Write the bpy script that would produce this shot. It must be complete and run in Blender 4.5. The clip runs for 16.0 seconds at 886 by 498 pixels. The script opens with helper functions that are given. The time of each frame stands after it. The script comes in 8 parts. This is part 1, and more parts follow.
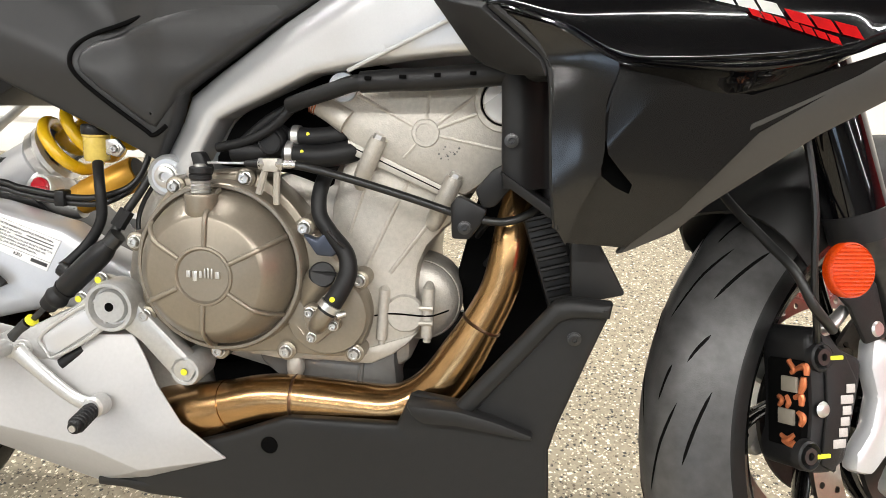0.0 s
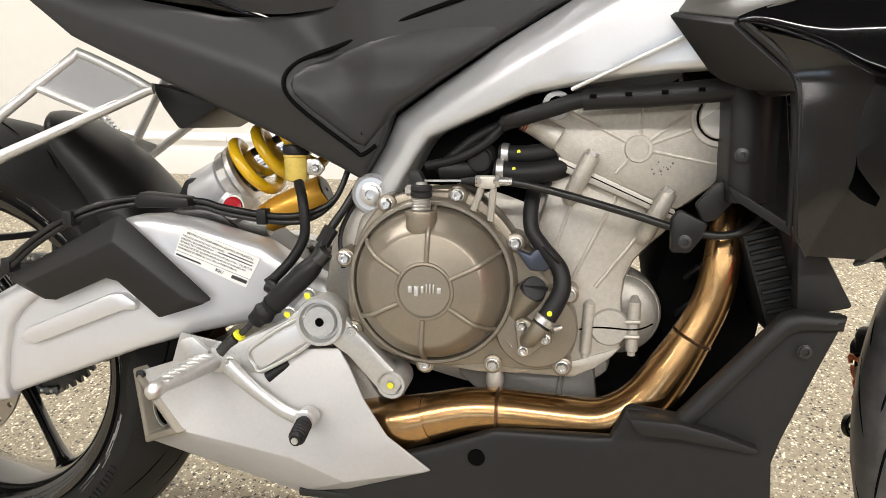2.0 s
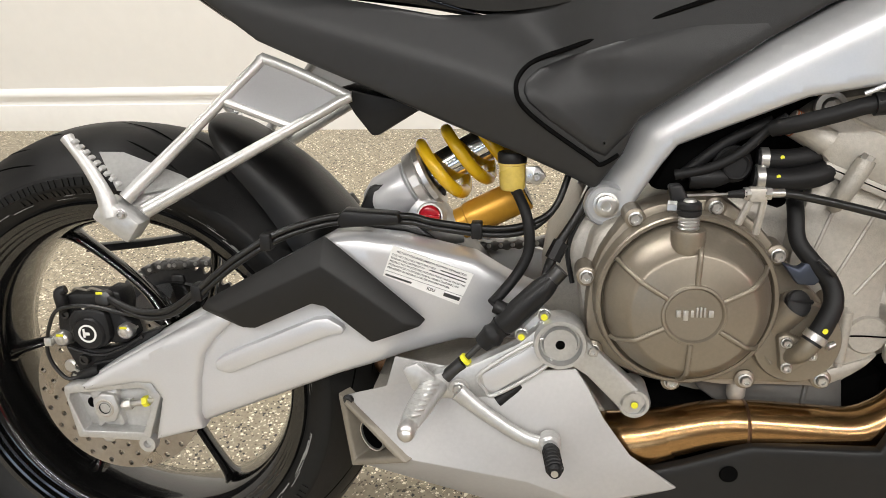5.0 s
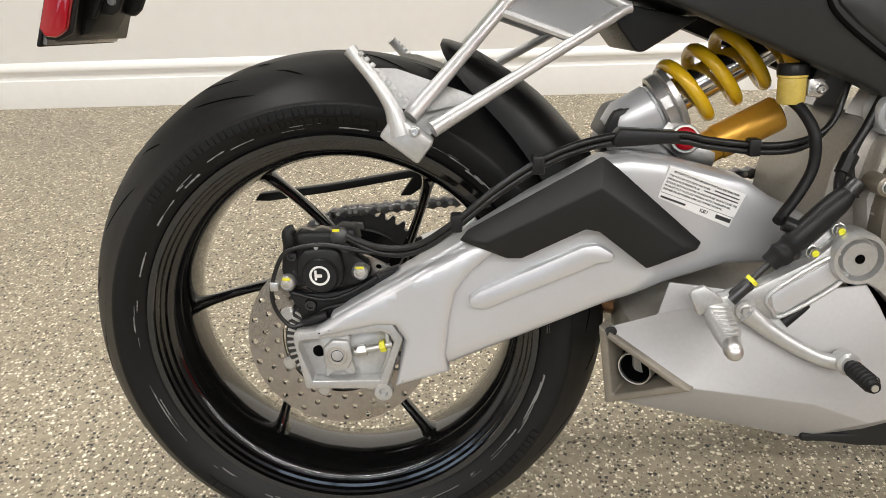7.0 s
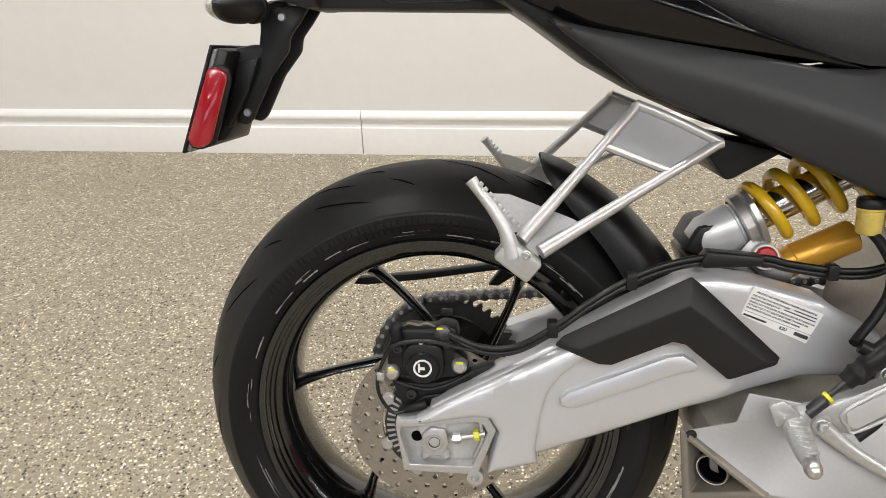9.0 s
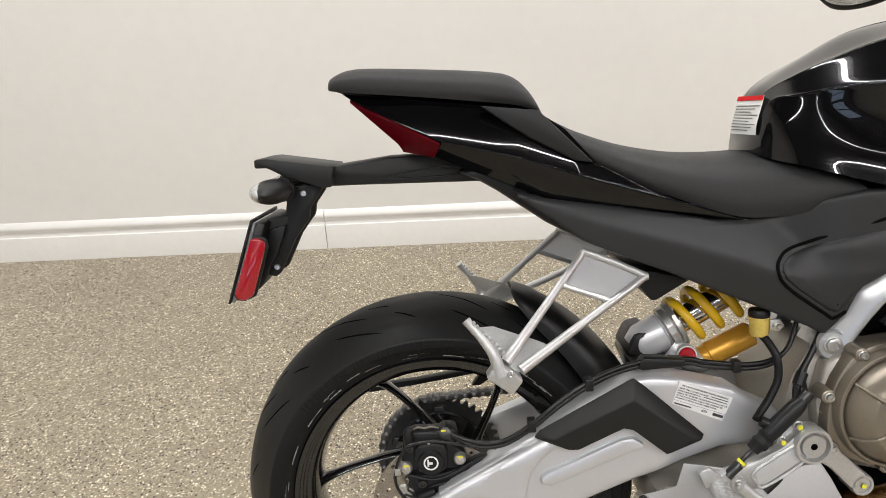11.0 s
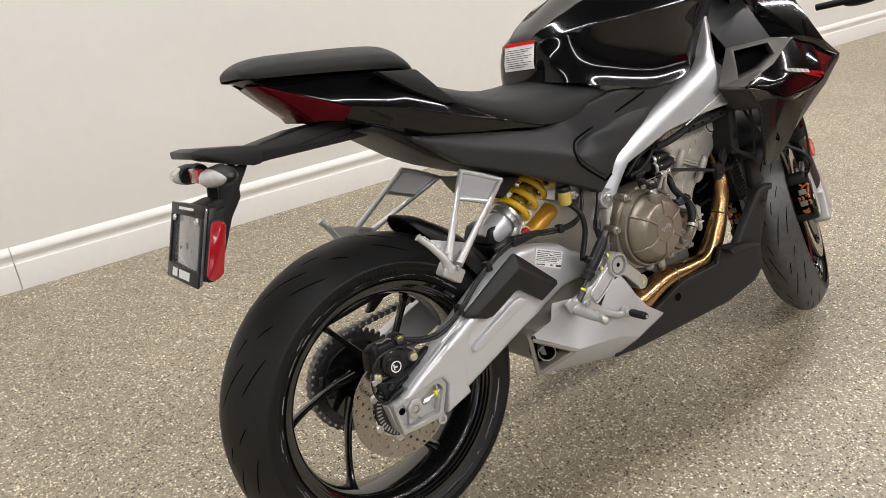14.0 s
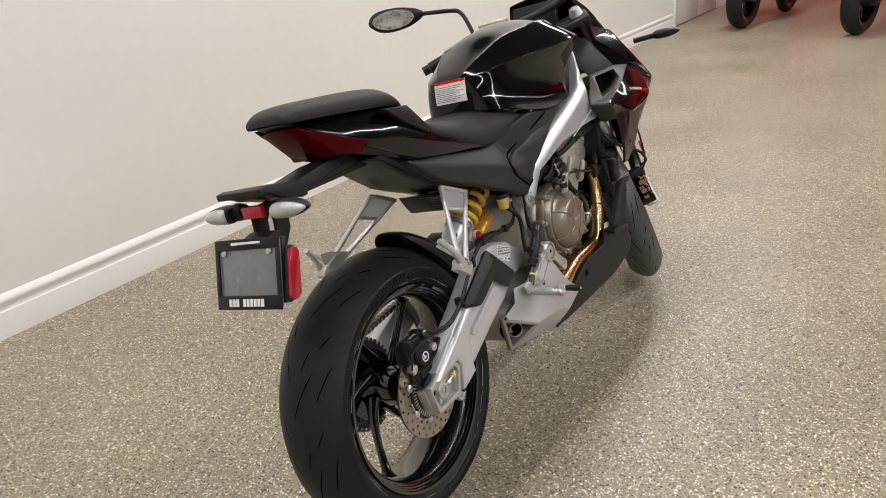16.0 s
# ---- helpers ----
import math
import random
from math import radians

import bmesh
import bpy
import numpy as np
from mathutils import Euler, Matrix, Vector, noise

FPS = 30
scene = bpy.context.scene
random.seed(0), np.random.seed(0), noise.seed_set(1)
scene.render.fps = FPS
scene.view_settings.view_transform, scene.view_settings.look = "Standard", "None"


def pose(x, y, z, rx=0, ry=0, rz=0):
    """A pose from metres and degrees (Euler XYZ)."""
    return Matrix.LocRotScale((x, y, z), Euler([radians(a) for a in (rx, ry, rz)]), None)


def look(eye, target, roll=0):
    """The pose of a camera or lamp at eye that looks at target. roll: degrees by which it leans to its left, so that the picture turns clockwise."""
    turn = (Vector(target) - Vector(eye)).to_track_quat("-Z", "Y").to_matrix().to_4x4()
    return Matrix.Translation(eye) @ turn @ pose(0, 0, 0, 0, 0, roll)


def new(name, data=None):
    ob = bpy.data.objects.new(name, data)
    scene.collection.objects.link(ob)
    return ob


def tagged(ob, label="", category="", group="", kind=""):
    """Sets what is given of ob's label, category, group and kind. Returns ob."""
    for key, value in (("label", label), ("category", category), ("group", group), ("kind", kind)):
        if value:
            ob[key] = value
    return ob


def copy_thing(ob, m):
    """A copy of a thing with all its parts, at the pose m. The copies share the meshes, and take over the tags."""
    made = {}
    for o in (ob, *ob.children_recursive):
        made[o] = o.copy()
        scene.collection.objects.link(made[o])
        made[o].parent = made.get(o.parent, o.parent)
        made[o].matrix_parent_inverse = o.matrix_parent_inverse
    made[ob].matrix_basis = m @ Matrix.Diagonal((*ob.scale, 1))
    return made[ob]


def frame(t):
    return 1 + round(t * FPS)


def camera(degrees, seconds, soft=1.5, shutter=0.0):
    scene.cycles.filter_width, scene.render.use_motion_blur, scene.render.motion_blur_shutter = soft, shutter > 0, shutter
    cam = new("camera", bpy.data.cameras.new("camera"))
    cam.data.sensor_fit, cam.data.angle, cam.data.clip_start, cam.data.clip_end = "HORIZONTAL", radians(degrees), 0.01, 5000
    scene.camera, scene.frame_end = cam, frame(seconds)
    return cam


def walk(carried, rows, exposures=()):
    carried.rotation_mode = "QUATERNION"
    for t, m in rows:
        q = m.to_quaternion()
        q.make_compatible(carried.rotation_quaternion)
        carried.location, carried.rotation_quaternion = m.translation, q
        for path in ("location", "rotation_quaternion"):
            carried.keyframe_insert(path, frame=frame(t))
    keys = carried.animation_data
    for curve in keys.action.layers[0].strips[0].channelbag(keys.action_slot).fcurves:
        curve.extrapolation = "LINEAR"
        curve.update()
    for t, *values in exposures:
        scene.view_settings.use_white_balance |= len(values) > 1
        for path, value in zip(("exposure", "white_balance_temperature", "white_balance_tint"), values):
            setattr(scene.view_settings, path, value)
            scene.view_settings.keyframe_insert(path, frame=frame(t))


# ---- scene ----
cam = camera(60.8, 16.0, soft=0.45)
PATH = [
    (0, (0.057, 0.296, 0.829), (-0.206, 2.1, 0.006), 0.1),
    (0.5, (0.002, 0.285, 0.832), (-0.324, 2.101, 0.062), -0.7),
    (1, (-0.047, 0.271, 0.84), (-0.4, 2.091, 0.089), -1.2),
    (1.5, (-0.087, 0.256, 0.841), (-0.447, 2.069, 0.078), -1.4),
    (2, (-0.117, 0.256, 0.837), (-0.469, 2.06, 0.049), -1.5),
    (2.5, (-0.148, 0.264, 0.836), (-0.484, 2.062, 0.027), -1.5),
    (3, (-0.188, 0.263, 0.852), (-0.527, 2.053, 0.028), -1.7),
    (3.2, (-0.207, 0.259, 0.852), (-0.553, 2.053, 0.038), -1.8),
    (5.3, (-0.439, 0.308, 0.916), (-0.71, 2.027, -0.07), -3.9),
    (5.5, (-0.475, 0.302, 0.91), (-0.725, 2.026, -0.072), -3.8),
    (6, (-0.578, 0.285, 0.9), (-0.728, 2.025, -0.075), -3.1),
    (6.5, (-0.668, 0.282, 0.88), (-0.785, 2.02, -0.103), -3.1),
    (7, (-0.742, 0.276, 0.849), (-0.869, 2.0, -0.156), -2.9),
    (7.5, (-0.788, 0.262, 0.828), (-0.931, 1.981, -0.185), -2.5),
    (8, (-0.813, 0.253, 0.817), (-0.973, 1.974, -0.188), -2.1),
    (8.5, (-0.815, 0.252, 0.868), (-1.001, 1.986, -0.111), -1.9),
    (9, (-0.809, 0.244, 0.962), (-1.028, 1.998, 0.026), -1.9),
    (9.5, (-0.81, 0.215, 1.032), (-1.062, 1.989, 0.143), -2.4),
    (9.7, (-0.805, 0.198, 1.056), (-1.065, 1.98, 0.184), -2.7),
    (11.8, (-1.023, 0.014, 1.185), (-0.806, 1.834, 0.385), -3.5),
    (12, (-1.08, 0.013, 1.186), (-0.783, 1.817, 0.374), -3.5),
    (12.5, (-1.154, -0.034, 1.195), (-0.688, 1.72, 0.356), -3.1),
    (13, (-1.237, -0.104, 1.203), (-0.631, 1.612, 0.374), -3.0),
    (13.5, (-1.327, -0.127, 1.22), (-0.552, 1.508, 0.368), -3.0),
    (14, (-1.484, -0.05, 1.216), (-0.484, 1.441, 0.335), -3.8),
    (14.5, (-1.62, -0.021, 1.232), (-0.433, 1.328, 0.354), -3.5),
    (15, (-1.788, -0.023, 1.249), (-0.49, 1.244, 0.407), -3.0),
    (15.5, (-1.916, 0.029, 1.266), (-0.508, 1.19, 0.447), -3.2),
    (16, (-2.044, 0.135, 1.275), (-0.531, 1.167, 0.472), -3.6),
]
EXPOSURES = [(0.0, 0.65, 6500, 10), (1.5, 0.49, 6600, 11), (3.2, 0.37, 6650, 11), (5.5, 0.14, 6550, 11), (8.0, 0.01, 6450, 11), (9.7, -0.04, 6400, 12), (12.5, -0.12, 6400, 12), (14.0, -0.18, 6450, 13), (16.0, -0.32, 6450, 14)]
walk(cam, [(t, look(eye, target, roll)) for t, eye, target, roll in PATH], EXPOSURES)

# ---- world, light, exposure ----
world = bpy.data.worlds.new("world")
scene.world = world
world.use_nodes = True
world.node_tree.nodes["Background"].inputs[0].default_value = (0.9, 0.95, 1.0, 1)
world.node_tree.nodes["Background"].inputs[1].default_value = 0.15
scene.view_settings.exposure = 0.0
ROOM_X0, ROOM_X1, ROOM_Y0, WALL_Y, CEIL = -5.5, 9.6, -8.5, 2.77, 3.4
LIGHT_ROWS = ((1.75, 255.0), (-1.9, 360.0), (-5.2, 230.0))


def strip_lamp(y, watts):
    data = bpy.data.lights.new("strip_light", "AREA")
    data.shape, data.size, data.size_y, data.energy = "RECTANGLE", 12.0, 0.08, watts
    data.color = (1.0, 0.985, 0.955)
    ob = new("strip_light", data)
    ob.matrix_world = pose((ROOM_X0 + ROOM_X1) / 2, y, CEIL - 0.10)


for lamp_y, lamp_w in LIGHT_ROWS:
    strip_lamp(lamp_y, lamp_w)


# ---- materials ----
def nodes_of(name):
    m = bpy.data.materials.new(name)
    m.use_nodes = True
    t = m.node_tree
    return m, t, t.nodes["Principled BSDF"]


def mat(name, color, rough=0.5, metal=0.0, var=0.12, grain=40.0, bump=0.0, bump_scale=400.0, coat=0.0, coat_rough=0.05, rough_var=0.08, emit=0.0,
        stretch=(1, 1, 1), spec=0.5):
    """A procedural surface: colour that varies at two scales, varied gloss and fine relief."""
    m, t, b = nodes_of(name)
    n, l = t.nodes, t.links
    tc, mp = n.new("ShaderNodeTexCoord"), n.new("ShaderNodeMapping")
    mp.inputs["Scale"].default_value = stretch
    l.new(tc.outputs["Object"], mp.inputs[0])
    big, fine = n.new("ShaderNodeTexNoise"), n.new("ShaderNodeTexNoise")
    big.inputs["Scale"].default_value, fine.inputs["Scale"].default_value = grain * 0.18, grain * 4
    big.inputs["Detail"].default_value = fine.inputs["Detail"].default_value = 4
    add = n.new("ShaderNodeMath")
    add.operation = "ADD"
    l.new(mp.outputs[0], big.inputs["Vector"]), l.new(mp.outputs[0], fine.inputs["Vector"])
    l.new(big.outputs[0], add.inputs[0]), l.new(fine.outputs[0], add.inputs[1])
    ramp = n.new("ShaderNodeMapRange")
    ramp.inputs[1].default_value, ramp.inputs[2].default_value = 0.6, 1.4
    ramp.inputs[3].default_value, ramp.inputs[4].default_value = 1 - var, 1 + var
    l.new(add.outputs[0], ramp.inputs[0])
    mul = n.new("ShaderNodeMix")
    mul.data_type, mul.blend_type = "RGBA", "MULTIPLY"
    mul.inputs[0].default_value = 1
    mul.inputs[6].default_value = (*color, 1)
    l.new(ramp.outputs[0], mul.inputs[7])
    l.new(mul.outputs[2], b.inputs["Base Color"])
    rr = n.new("ShaderNodeMapRange")
    rr.inputs[1].default_value, rr.inputs[2].default_value = 0.3, 0.7
    rr.inputs[3].default_value, rr.inputs[4].default_value = max(0.02, rough - rough_var), min(1, rough + rough_var)
    l.new(big.outputs[0], rr.inputs[0]), l.new(rr.outputs[0], b.inputs["Roughness"])
    b.inputs["Metallic"].default_value = metal
    b.inputs["Specular IOR Level"].default_value = spec
    b.inputs["Coat Weight"].default_value, b.inputs["Coat Roughness"].default_value = coat, coat_rough
    if bump:
        bn, bp = n.new("ShaderNodeTexNoise"), n.new("ShaderNodeBump")
        bn.inputs["Scale"].default_value, bn.inputs["Detail"].default_value = bump_scale, 3
        bp.inputs["Strength"].default_value, bp.inputs["Distance"].default_value = bump, 0.002
        l.new(mp.outputs[0], bn.inputs["Vector"]), l.new(bn.outputs[0], bp.inputs["Height"]), l.new(bp.outputs[0], b.inputs["Normal"])
    if emit:
        b.inputs["Emission Color"].default_value, b.inputs["Emission Strength"].default_value = (*color, 1), emit
    return m


def flake_floor():
    """Epoxy floor strewn with paint chips of a few millimetres."""
    m, t, b = nodes_of("flake_epoxy")
    n, l = t.nodes, t.links
    tc = n.new("ShaderNodeTexCoord")

    def layer(scale, size, share, colors, under):
        """Chips smaller than their cells, strewn over what lies under; share: how many cells hold one."""
        v, sep = n.new("ShaderNodeTexVoronoi"), n.new("ShaderNodeSeparateColor")
        v.inputs["Scale"].default_value = scale
        l.new(warp.outputs[0], v.inputs["Vector"]), l.new(v.outputs["Color"], sep.inputs[0])
        near, some, both_of, mx, r = n.new("ShaderNodeMath"), n.new("ShaderNodeMath"), n.new("ShaderNodeMath"), n.new("ShaderNodeMix"), n.new("ShaderNodeValToRGB")
        near.operation, near.inputs[1].default_value = "LESS_THAN", size
        some.operation, some.inputs[1].default_value = "LESS_THAN", share
        both_of.operation = "MULTIPLY"
        l.new(v.outputs["Distance"], near.inputs[0]), l.new(sep.outputs[1], some.inputs[0]), l.new(near.outputs[0], both_of.inputs[0]), l.new(some.outputs[0], both_of.inputs[1])
        r.color_ramp.interpolation = "CONSTANT"
        while len(r.color_ramp.elements) < len(colors):
            r.color_ramp.elements.new(0.5)
        for e, (q, c) in zip(r.color_ramp.elements, colors):
            e.position, e.color = q, (*c, 1)
        l.new(sep.outputs[0], r.inputs[0])
        mx.data_type = "RGBA"
        l.new(both_of.outputs[0], mx.inputs[0]), l.new(under, mx.inputs[6]), l.new(r.outputs[0], mx.inputs[7])
        return mx.outputs[2]
    wn, warp = n.new("ShaderNodeTexNoise"), n.new("ShaderNodeVectorMath")
    wn.inputs["Scale"].default_value = 420
    wsub, wmul = n.new("ShaderNodeVectorMath"), n.new("ShaderNodeVectorMath")
    wsub.operation, wsub.inputs[1].default_value = "SUBTRACT", (0.5, 0.5, 0.5)
    wmul.operation, wmul.inputs[1].default_value = "SCALE", (0, 0, 0)
    wmul.inputs["Scale"].default_value = 0.006
    warp.operation = "ADD"
    l.new(tc.outputs["Object"], wn.inputs["Vector"]), l.new(wn.outputs["Color"], wsub.inputs[0]), l.new(wsub.outputs[0], wmul.inputs[0])
    l.new(tc.outputs["Object"], warp.inputs[0]), l.new(wmul.outputs[0], warp.inputs[1])
    base, bn0, br = n.new("ShaderNodeMix"), n.new("ShaderNodeTexNoise"), n.new("ShaderNodeMapRange")
    bn0.inputs["Scale"].default_value, bn0.inputs["Detail"].default_value = 90, 5
    br.inputs[1].default_value, br.inputs[2].default_value = 0.35, 0.65
    base.data_type = "RGBA"
    base.inputs[6].default_value, base.inputs[7].default_value = (0.235, 0.197, 0.137, 1), (0.315, 0.272, 0.193, 1)
    l.new(tc.outputs["Object"], bn0.inputs["Vector"]), l.new(bn0.outputs[0], br.inputs[0]), l.new(br.outputs[0], base.inputs[0])
    white, cream, brown, dark = (0.82, 0.76, 0.61), (0.58, 0.50, 0.36), (0.095, 0.070, 0.044), (0.020, 0.018, 0.015)
    out = layer(230, 0.42, 0.46, [(0.0, white), (0.30, brown), (0.52, dark), (0.72, cream)], base.outputs[2])
    out = layer(125, 0.36, 0.42, [(0.0, white), (0.40, dark), (0.76, brown), (0.88, cream)], out)
    out = layer(78, 0.22, 0.26, [(0.0, dark), (0.50, white), (0.82, brown)], out)
    dirt, dr, mul = n.new("ShaderNodeTexNoise"), n.new("ShaderNodeMapRange"), n.new("ShaderNodeMix")
    dirt.inputs["Scale"].default_value, dirt.inputs["Detail"].default_value = 1.7, 6
    dr.inputs[1].default_value, dr.inputs[2].default_value, dr.inputs[3].default_value, dr.inputs[4].default_value = 0.32, 0.68, 0.86, 1.10
    mul.data_type, mul.blend_type, mul.inputs[0].default_value = "RGBA", "MULTIPLY", 1
    l.new(tc.outputs["Object"], dirt.inputs["Vector"]), l.new(dirt.outputs[0], dr.inputs[0])
    l.new(out, mul.inputs[6]), l.new(dr.outputs[0], mul.inputs[7]), l.new(mul.outputs[2], b.inputs["Base Color"])
    rr = n.new("ShaderNodeMapRange")
    rr.inputs[3].default_value, rr.inputs[4].default_value = 0.34, 0.52
    l.new(dirt.outputs[0], rr.inputs[0]), l.new(rr.outputs[0], b.inputs["Roughness"])
    bn, bp = n.new("ShaderNodeTexNoise"), n.new("ShaderNodeBump")
    bn.inputs["Scale"].default_value = 120
    bp.inputs["Strength"].default_value, bp.inputs["Distance"].default_value = 0.35, 0.002
    l.new(tc.outputs["Object"], bn.inputs["Vector"]), l.new(bn.outputs[0], bp.inputs["Height"]), l.new(bp.outputs[0], b.inputs["Normal"])
    return m


FLOOR = flake_floor()
WALL = mat("wall_paint", (0.775, 0.758, 0.715), 0.55, var=0.025, grain=6, bump=0.06, bump_scale=180)
TRIM = mat("trim_paint", (0.80, 0.788, 0.75), 0.35, var=0.03, grain=10)
CEILING = mat("dark_ceiling_paint", (0.10, 0.10, 0.10), 0.8, var=0.05)
HOUSING = mat("lamp_housing_paint", (0.75, 0.75, 0.74), 0.4, var=0.03)
# For the end wall out of view: red so that floor and fairing reflect it.
EASTWALL = mat("red_bounce_wall_paint", (0.62, 0.012, 0.012), 0.5, var=0.04, grain=6)
SOUTHWALL = mat("grey_wall_paint", (0.16, 0.155, 0.15), 0.6, var=0.05, grain=6)
RUBBER = mat("tyre_rubber", (0.0135, 0.0134, 0.0133), 0.50, var=0.2, grain=30, bump=0.12, bump_scale=700, rough_var=0.12, spec=0.24)
DUSTY = mat("dusty_tyre_rubber", (0.056, 0.055, 0.054), 0.42, var=0.45, grain=18, bump=0.12, bump_scale=700, rough_var=0.12)
SIDEWALL = mat("sidewall_rubber", (0.007, 0.007, 0.007), 0.5, spec=0.25, var=0.25, grain=30, bump=0.1, bump_scale=900)
GROOVE = mat("groove_rubber", (0.004, 0.004, 0.004), 0.9, spec=0.05)
CHROME = mat("polished_steel", (0.74, 0.73, 0.70), 0.14, metal=1.0, var=0.04, grain=30, rough_var=0.03)
PLUGSTEEL = mat("turned_steel", (0.66, 0.65, 0.62), 0.30, metal=0.35, var=0.10, grain=14)
SCUFF = mat("scuffed_rubber", (0.20, 0.20, 0.195), 0.7, var=0.5, grain=300)
GLOSS = mat("gloss_black_paint", (0.002, 0.002, 0.0025), 0.14, coat=0.72, coat_rough=0.012, var=0.05, rough_var=0.03, spec=0.06)
GLOSSWHEEL = mat("wheel_black_paint", (0.004, 0.004, 0.004), 0.14, coat=0.8, coat_rough=0.04, var=0.08, rough_var=0.05, spec=0.45)
HUGGER = mat("mudguard_plastic", (0.005, 0.005, 0.005), 0.40, var=0.12, grain=30, bump=0.08, bump_scale=1500, rough_var=0.06, spec=0.3)
MATTE = mat("matte_black_plastic", (0.0145, 0.0144, 0.0142), 0.46, var=0.1, grain=25, bump=0.10, bump_scale=1500, rough_var=0.07, spec=0.28)
PANEL = mat("charcoal_panel_plastic", (0.0275, 0.0278, 0.0285), 0.44, spec=0.30, var=0.08, grain=25, bump=0.10, bump_scale=1500, rough_var=0.06)
SATIN = mat("satin_black_paint", (0.011, 0.0105, 0.0095), 0.13, var=0.08, grain=30, rough_var=0.04, spec=0.5)
GREYPAINT = mat("satin_grey_paint", (0.085, 0.081, 0.075), 0.36, metal=0.15, var=0.05, grain=60, rough_var=0.05)
PLASTIC = mat("grey_black_plastic", (0.011, 0.011, 0.0115), 0.42, spec=0.28, var=0.12, grain=30, bump=0.12, bump_scale=1800)
SEAT = mat("seat_vinyl", (0.0245, 0.0245, 0.0245), 0.50, spec=0.26, var=0.15, grain=40, bump=0.3, bump_scale=1100)
SUMPGREY = mat("dark_cast_alloy", (0.15, 0.147, 0.140), 0.45, metal=0.4, var=0.12, grain=40, bump=0.15, bump_scale=900)
LOWERPAINT = mat("dark_fairing_paint", (0.006, 0.0058, 0.0054), 0.17, var=0.08, grain=30, rough_var=0.04, spec=0.42)
EDGEPAINT = mat("dark_satin_edge_paint", (0.040, 0.038, 0.035), 0.34, var=0.06, grain=60)
MUFFLERSILVER = mat("silencer_silver_paint", (0.43, 0.425, 0.42), 0.44, metal=0.30, var=0.05, grain=60, rough_var=0.05)
SILVER = mat("silver_paint", (0.60, 0.605, 0.62), 0.35, metal=0.45, var=0.03, grain=120, coat=0.25, coat_rough=0.2, rough_var=0.04)
SPAR = mat("frame_silver_paint", (0.57, 0.58, 0.595), 0.33, metal=0.58, var=0.03, grain=120, coat=0.2, coat_rough=0.2, rough_var=0.04)
CAST = mat("cast_aluminium", (0.46, 0.435, 0.39), 0.46, metal=0.5, var=0.14, grain=60, bump=0.25, bump_scale=600)
CASTPAINT = mat("bare_peg_aluminium", (0.52, 0.52, 0.51), 0.36, metal=0.6, var=0.12, grain=60, bump=0.12, bump_scale=500)
BRONZE = mat("bronze_engine_paint", (0.250, 0.218, 0.172), 0.36, metal=0.6, var=0.08, grain=80, bump=0.06, bump_scale=900)
TITAN = mat("heat_tinted_steel", (0.45, 0.275, 0.125), 0.26, metal=1.0, var=0.16, grain=22, rough_var=0.08, stretch=(1, 1, 1))
DARKTITAN = mat("heat_stained_steel", (0.20, 0.12, 0.075), 0.32, metal=1.0, var=0.3, grain=30)
STEEL = mat("bright_steel", (0.60, 0.59, 0.57), 0.34, metal=0.9, var=0.1, grain=80)
DISC = mat("brake_disc_steel", (0.40, 0.365, 0.325), 0.30, metal=1.0, var=0.12, grain=50, rough_var=0.1)
IRON = mat("dark_steel", (0.07, 0.07, 0.07), 0.35, metal=0.9, var=0.2)
YELLOW = mat("yellow_spring_paint", (0.72, 0.44, 0.010), 0.28, var=0.06, coat=0.5)
GOLD = mat("gold_anodised", (0.60, 0.31, 0.035), 0.38, metal=0.45, var=0.06, grain=50)
RED = mat("red_plastic", (0.36, 0.006, 0.014), 0.16, var=0.12, grain=60, coat=0.5)
DARKRED = mat("dark_red_lens", (0.075, 0.002, 0.005), 0.16, var=0.2, grain=20, coat=0.05, spec=0.05)
REDGLOSS = mat("red_gloss_film", (0.085, 0.004, 0.008), 0.10, var=0.15, grain=20, coat=1.0, coat_rough=0.03)
ORANGE = mat("orange_reflector", (0.60, 0.050, 0.002), 0.22, spec=0.4, var=0.30, grain=160, coat=0.5, bump=0.7, bump_scale=260)
COPPER = mat("copper_pads", (0.62, 0.20, 0.085), 0.4, metal=0.7, var=0.25)
WHITE = mat("white_print", (0.82, 0.82, 0.80), 0.45, var=0.03)
PLATEGREY = mat("plate_card", (0.17, 0.17, 0.175), 0.20, var=0.12, grain=20, coat=0.9)
PALEPRINT = mat("worn_pale_print", (0.46, 0.43, 0.41), 0.5, var=0.2, grain=200)
GREYPRINT = mat("grey_print", (0.10, 0.10, 0.10), 0.6)
REDPRINT = mat("red_print", (0.66, 0.004, 0.006), 0.6, spec=0.15)
YELLOWMARK = mat("yellow_paint_mark", (0.75, 0.72, 0.03), 0.5)
SMOKE = mat("pale_fluid_plastic", (0.60, 0.45, 0.10), 0.25, var=0.15, grain=50, coat=0.5)
LENS = mat("clear_lens", (0.42, 0.42, 0.41), 0.14, var=0.35, grain=260, bump=0.8, bump_scale=260, coat=1.0)
MIRROR = mat("mirror_glass", (0.85, 0.86, 0.87), 0.03, metal=1.0, var=0.01, rough_var=0.0)
HOSE = mat("rubber_hose", (0.009, 0.009, 0.0095), 0.5, spec=0.28, var=0.15, grain=60, bump=0.08, bump_scale=900)
CABLE = mat("black_cable", (0.006, 0.006, 0.006), 0.38, var=0.1)
BLUEGREY = mat("bluish_bracket", (0.05, 0.06, 0.085), 0.4, metal=0.6)
# Near-black: stands for shade in holes and gaps, also colours joints and seals.
DARK = mat("shade_and_seal_black", (0.002, 0.002, 0.002), 0.9, spec=0.05)
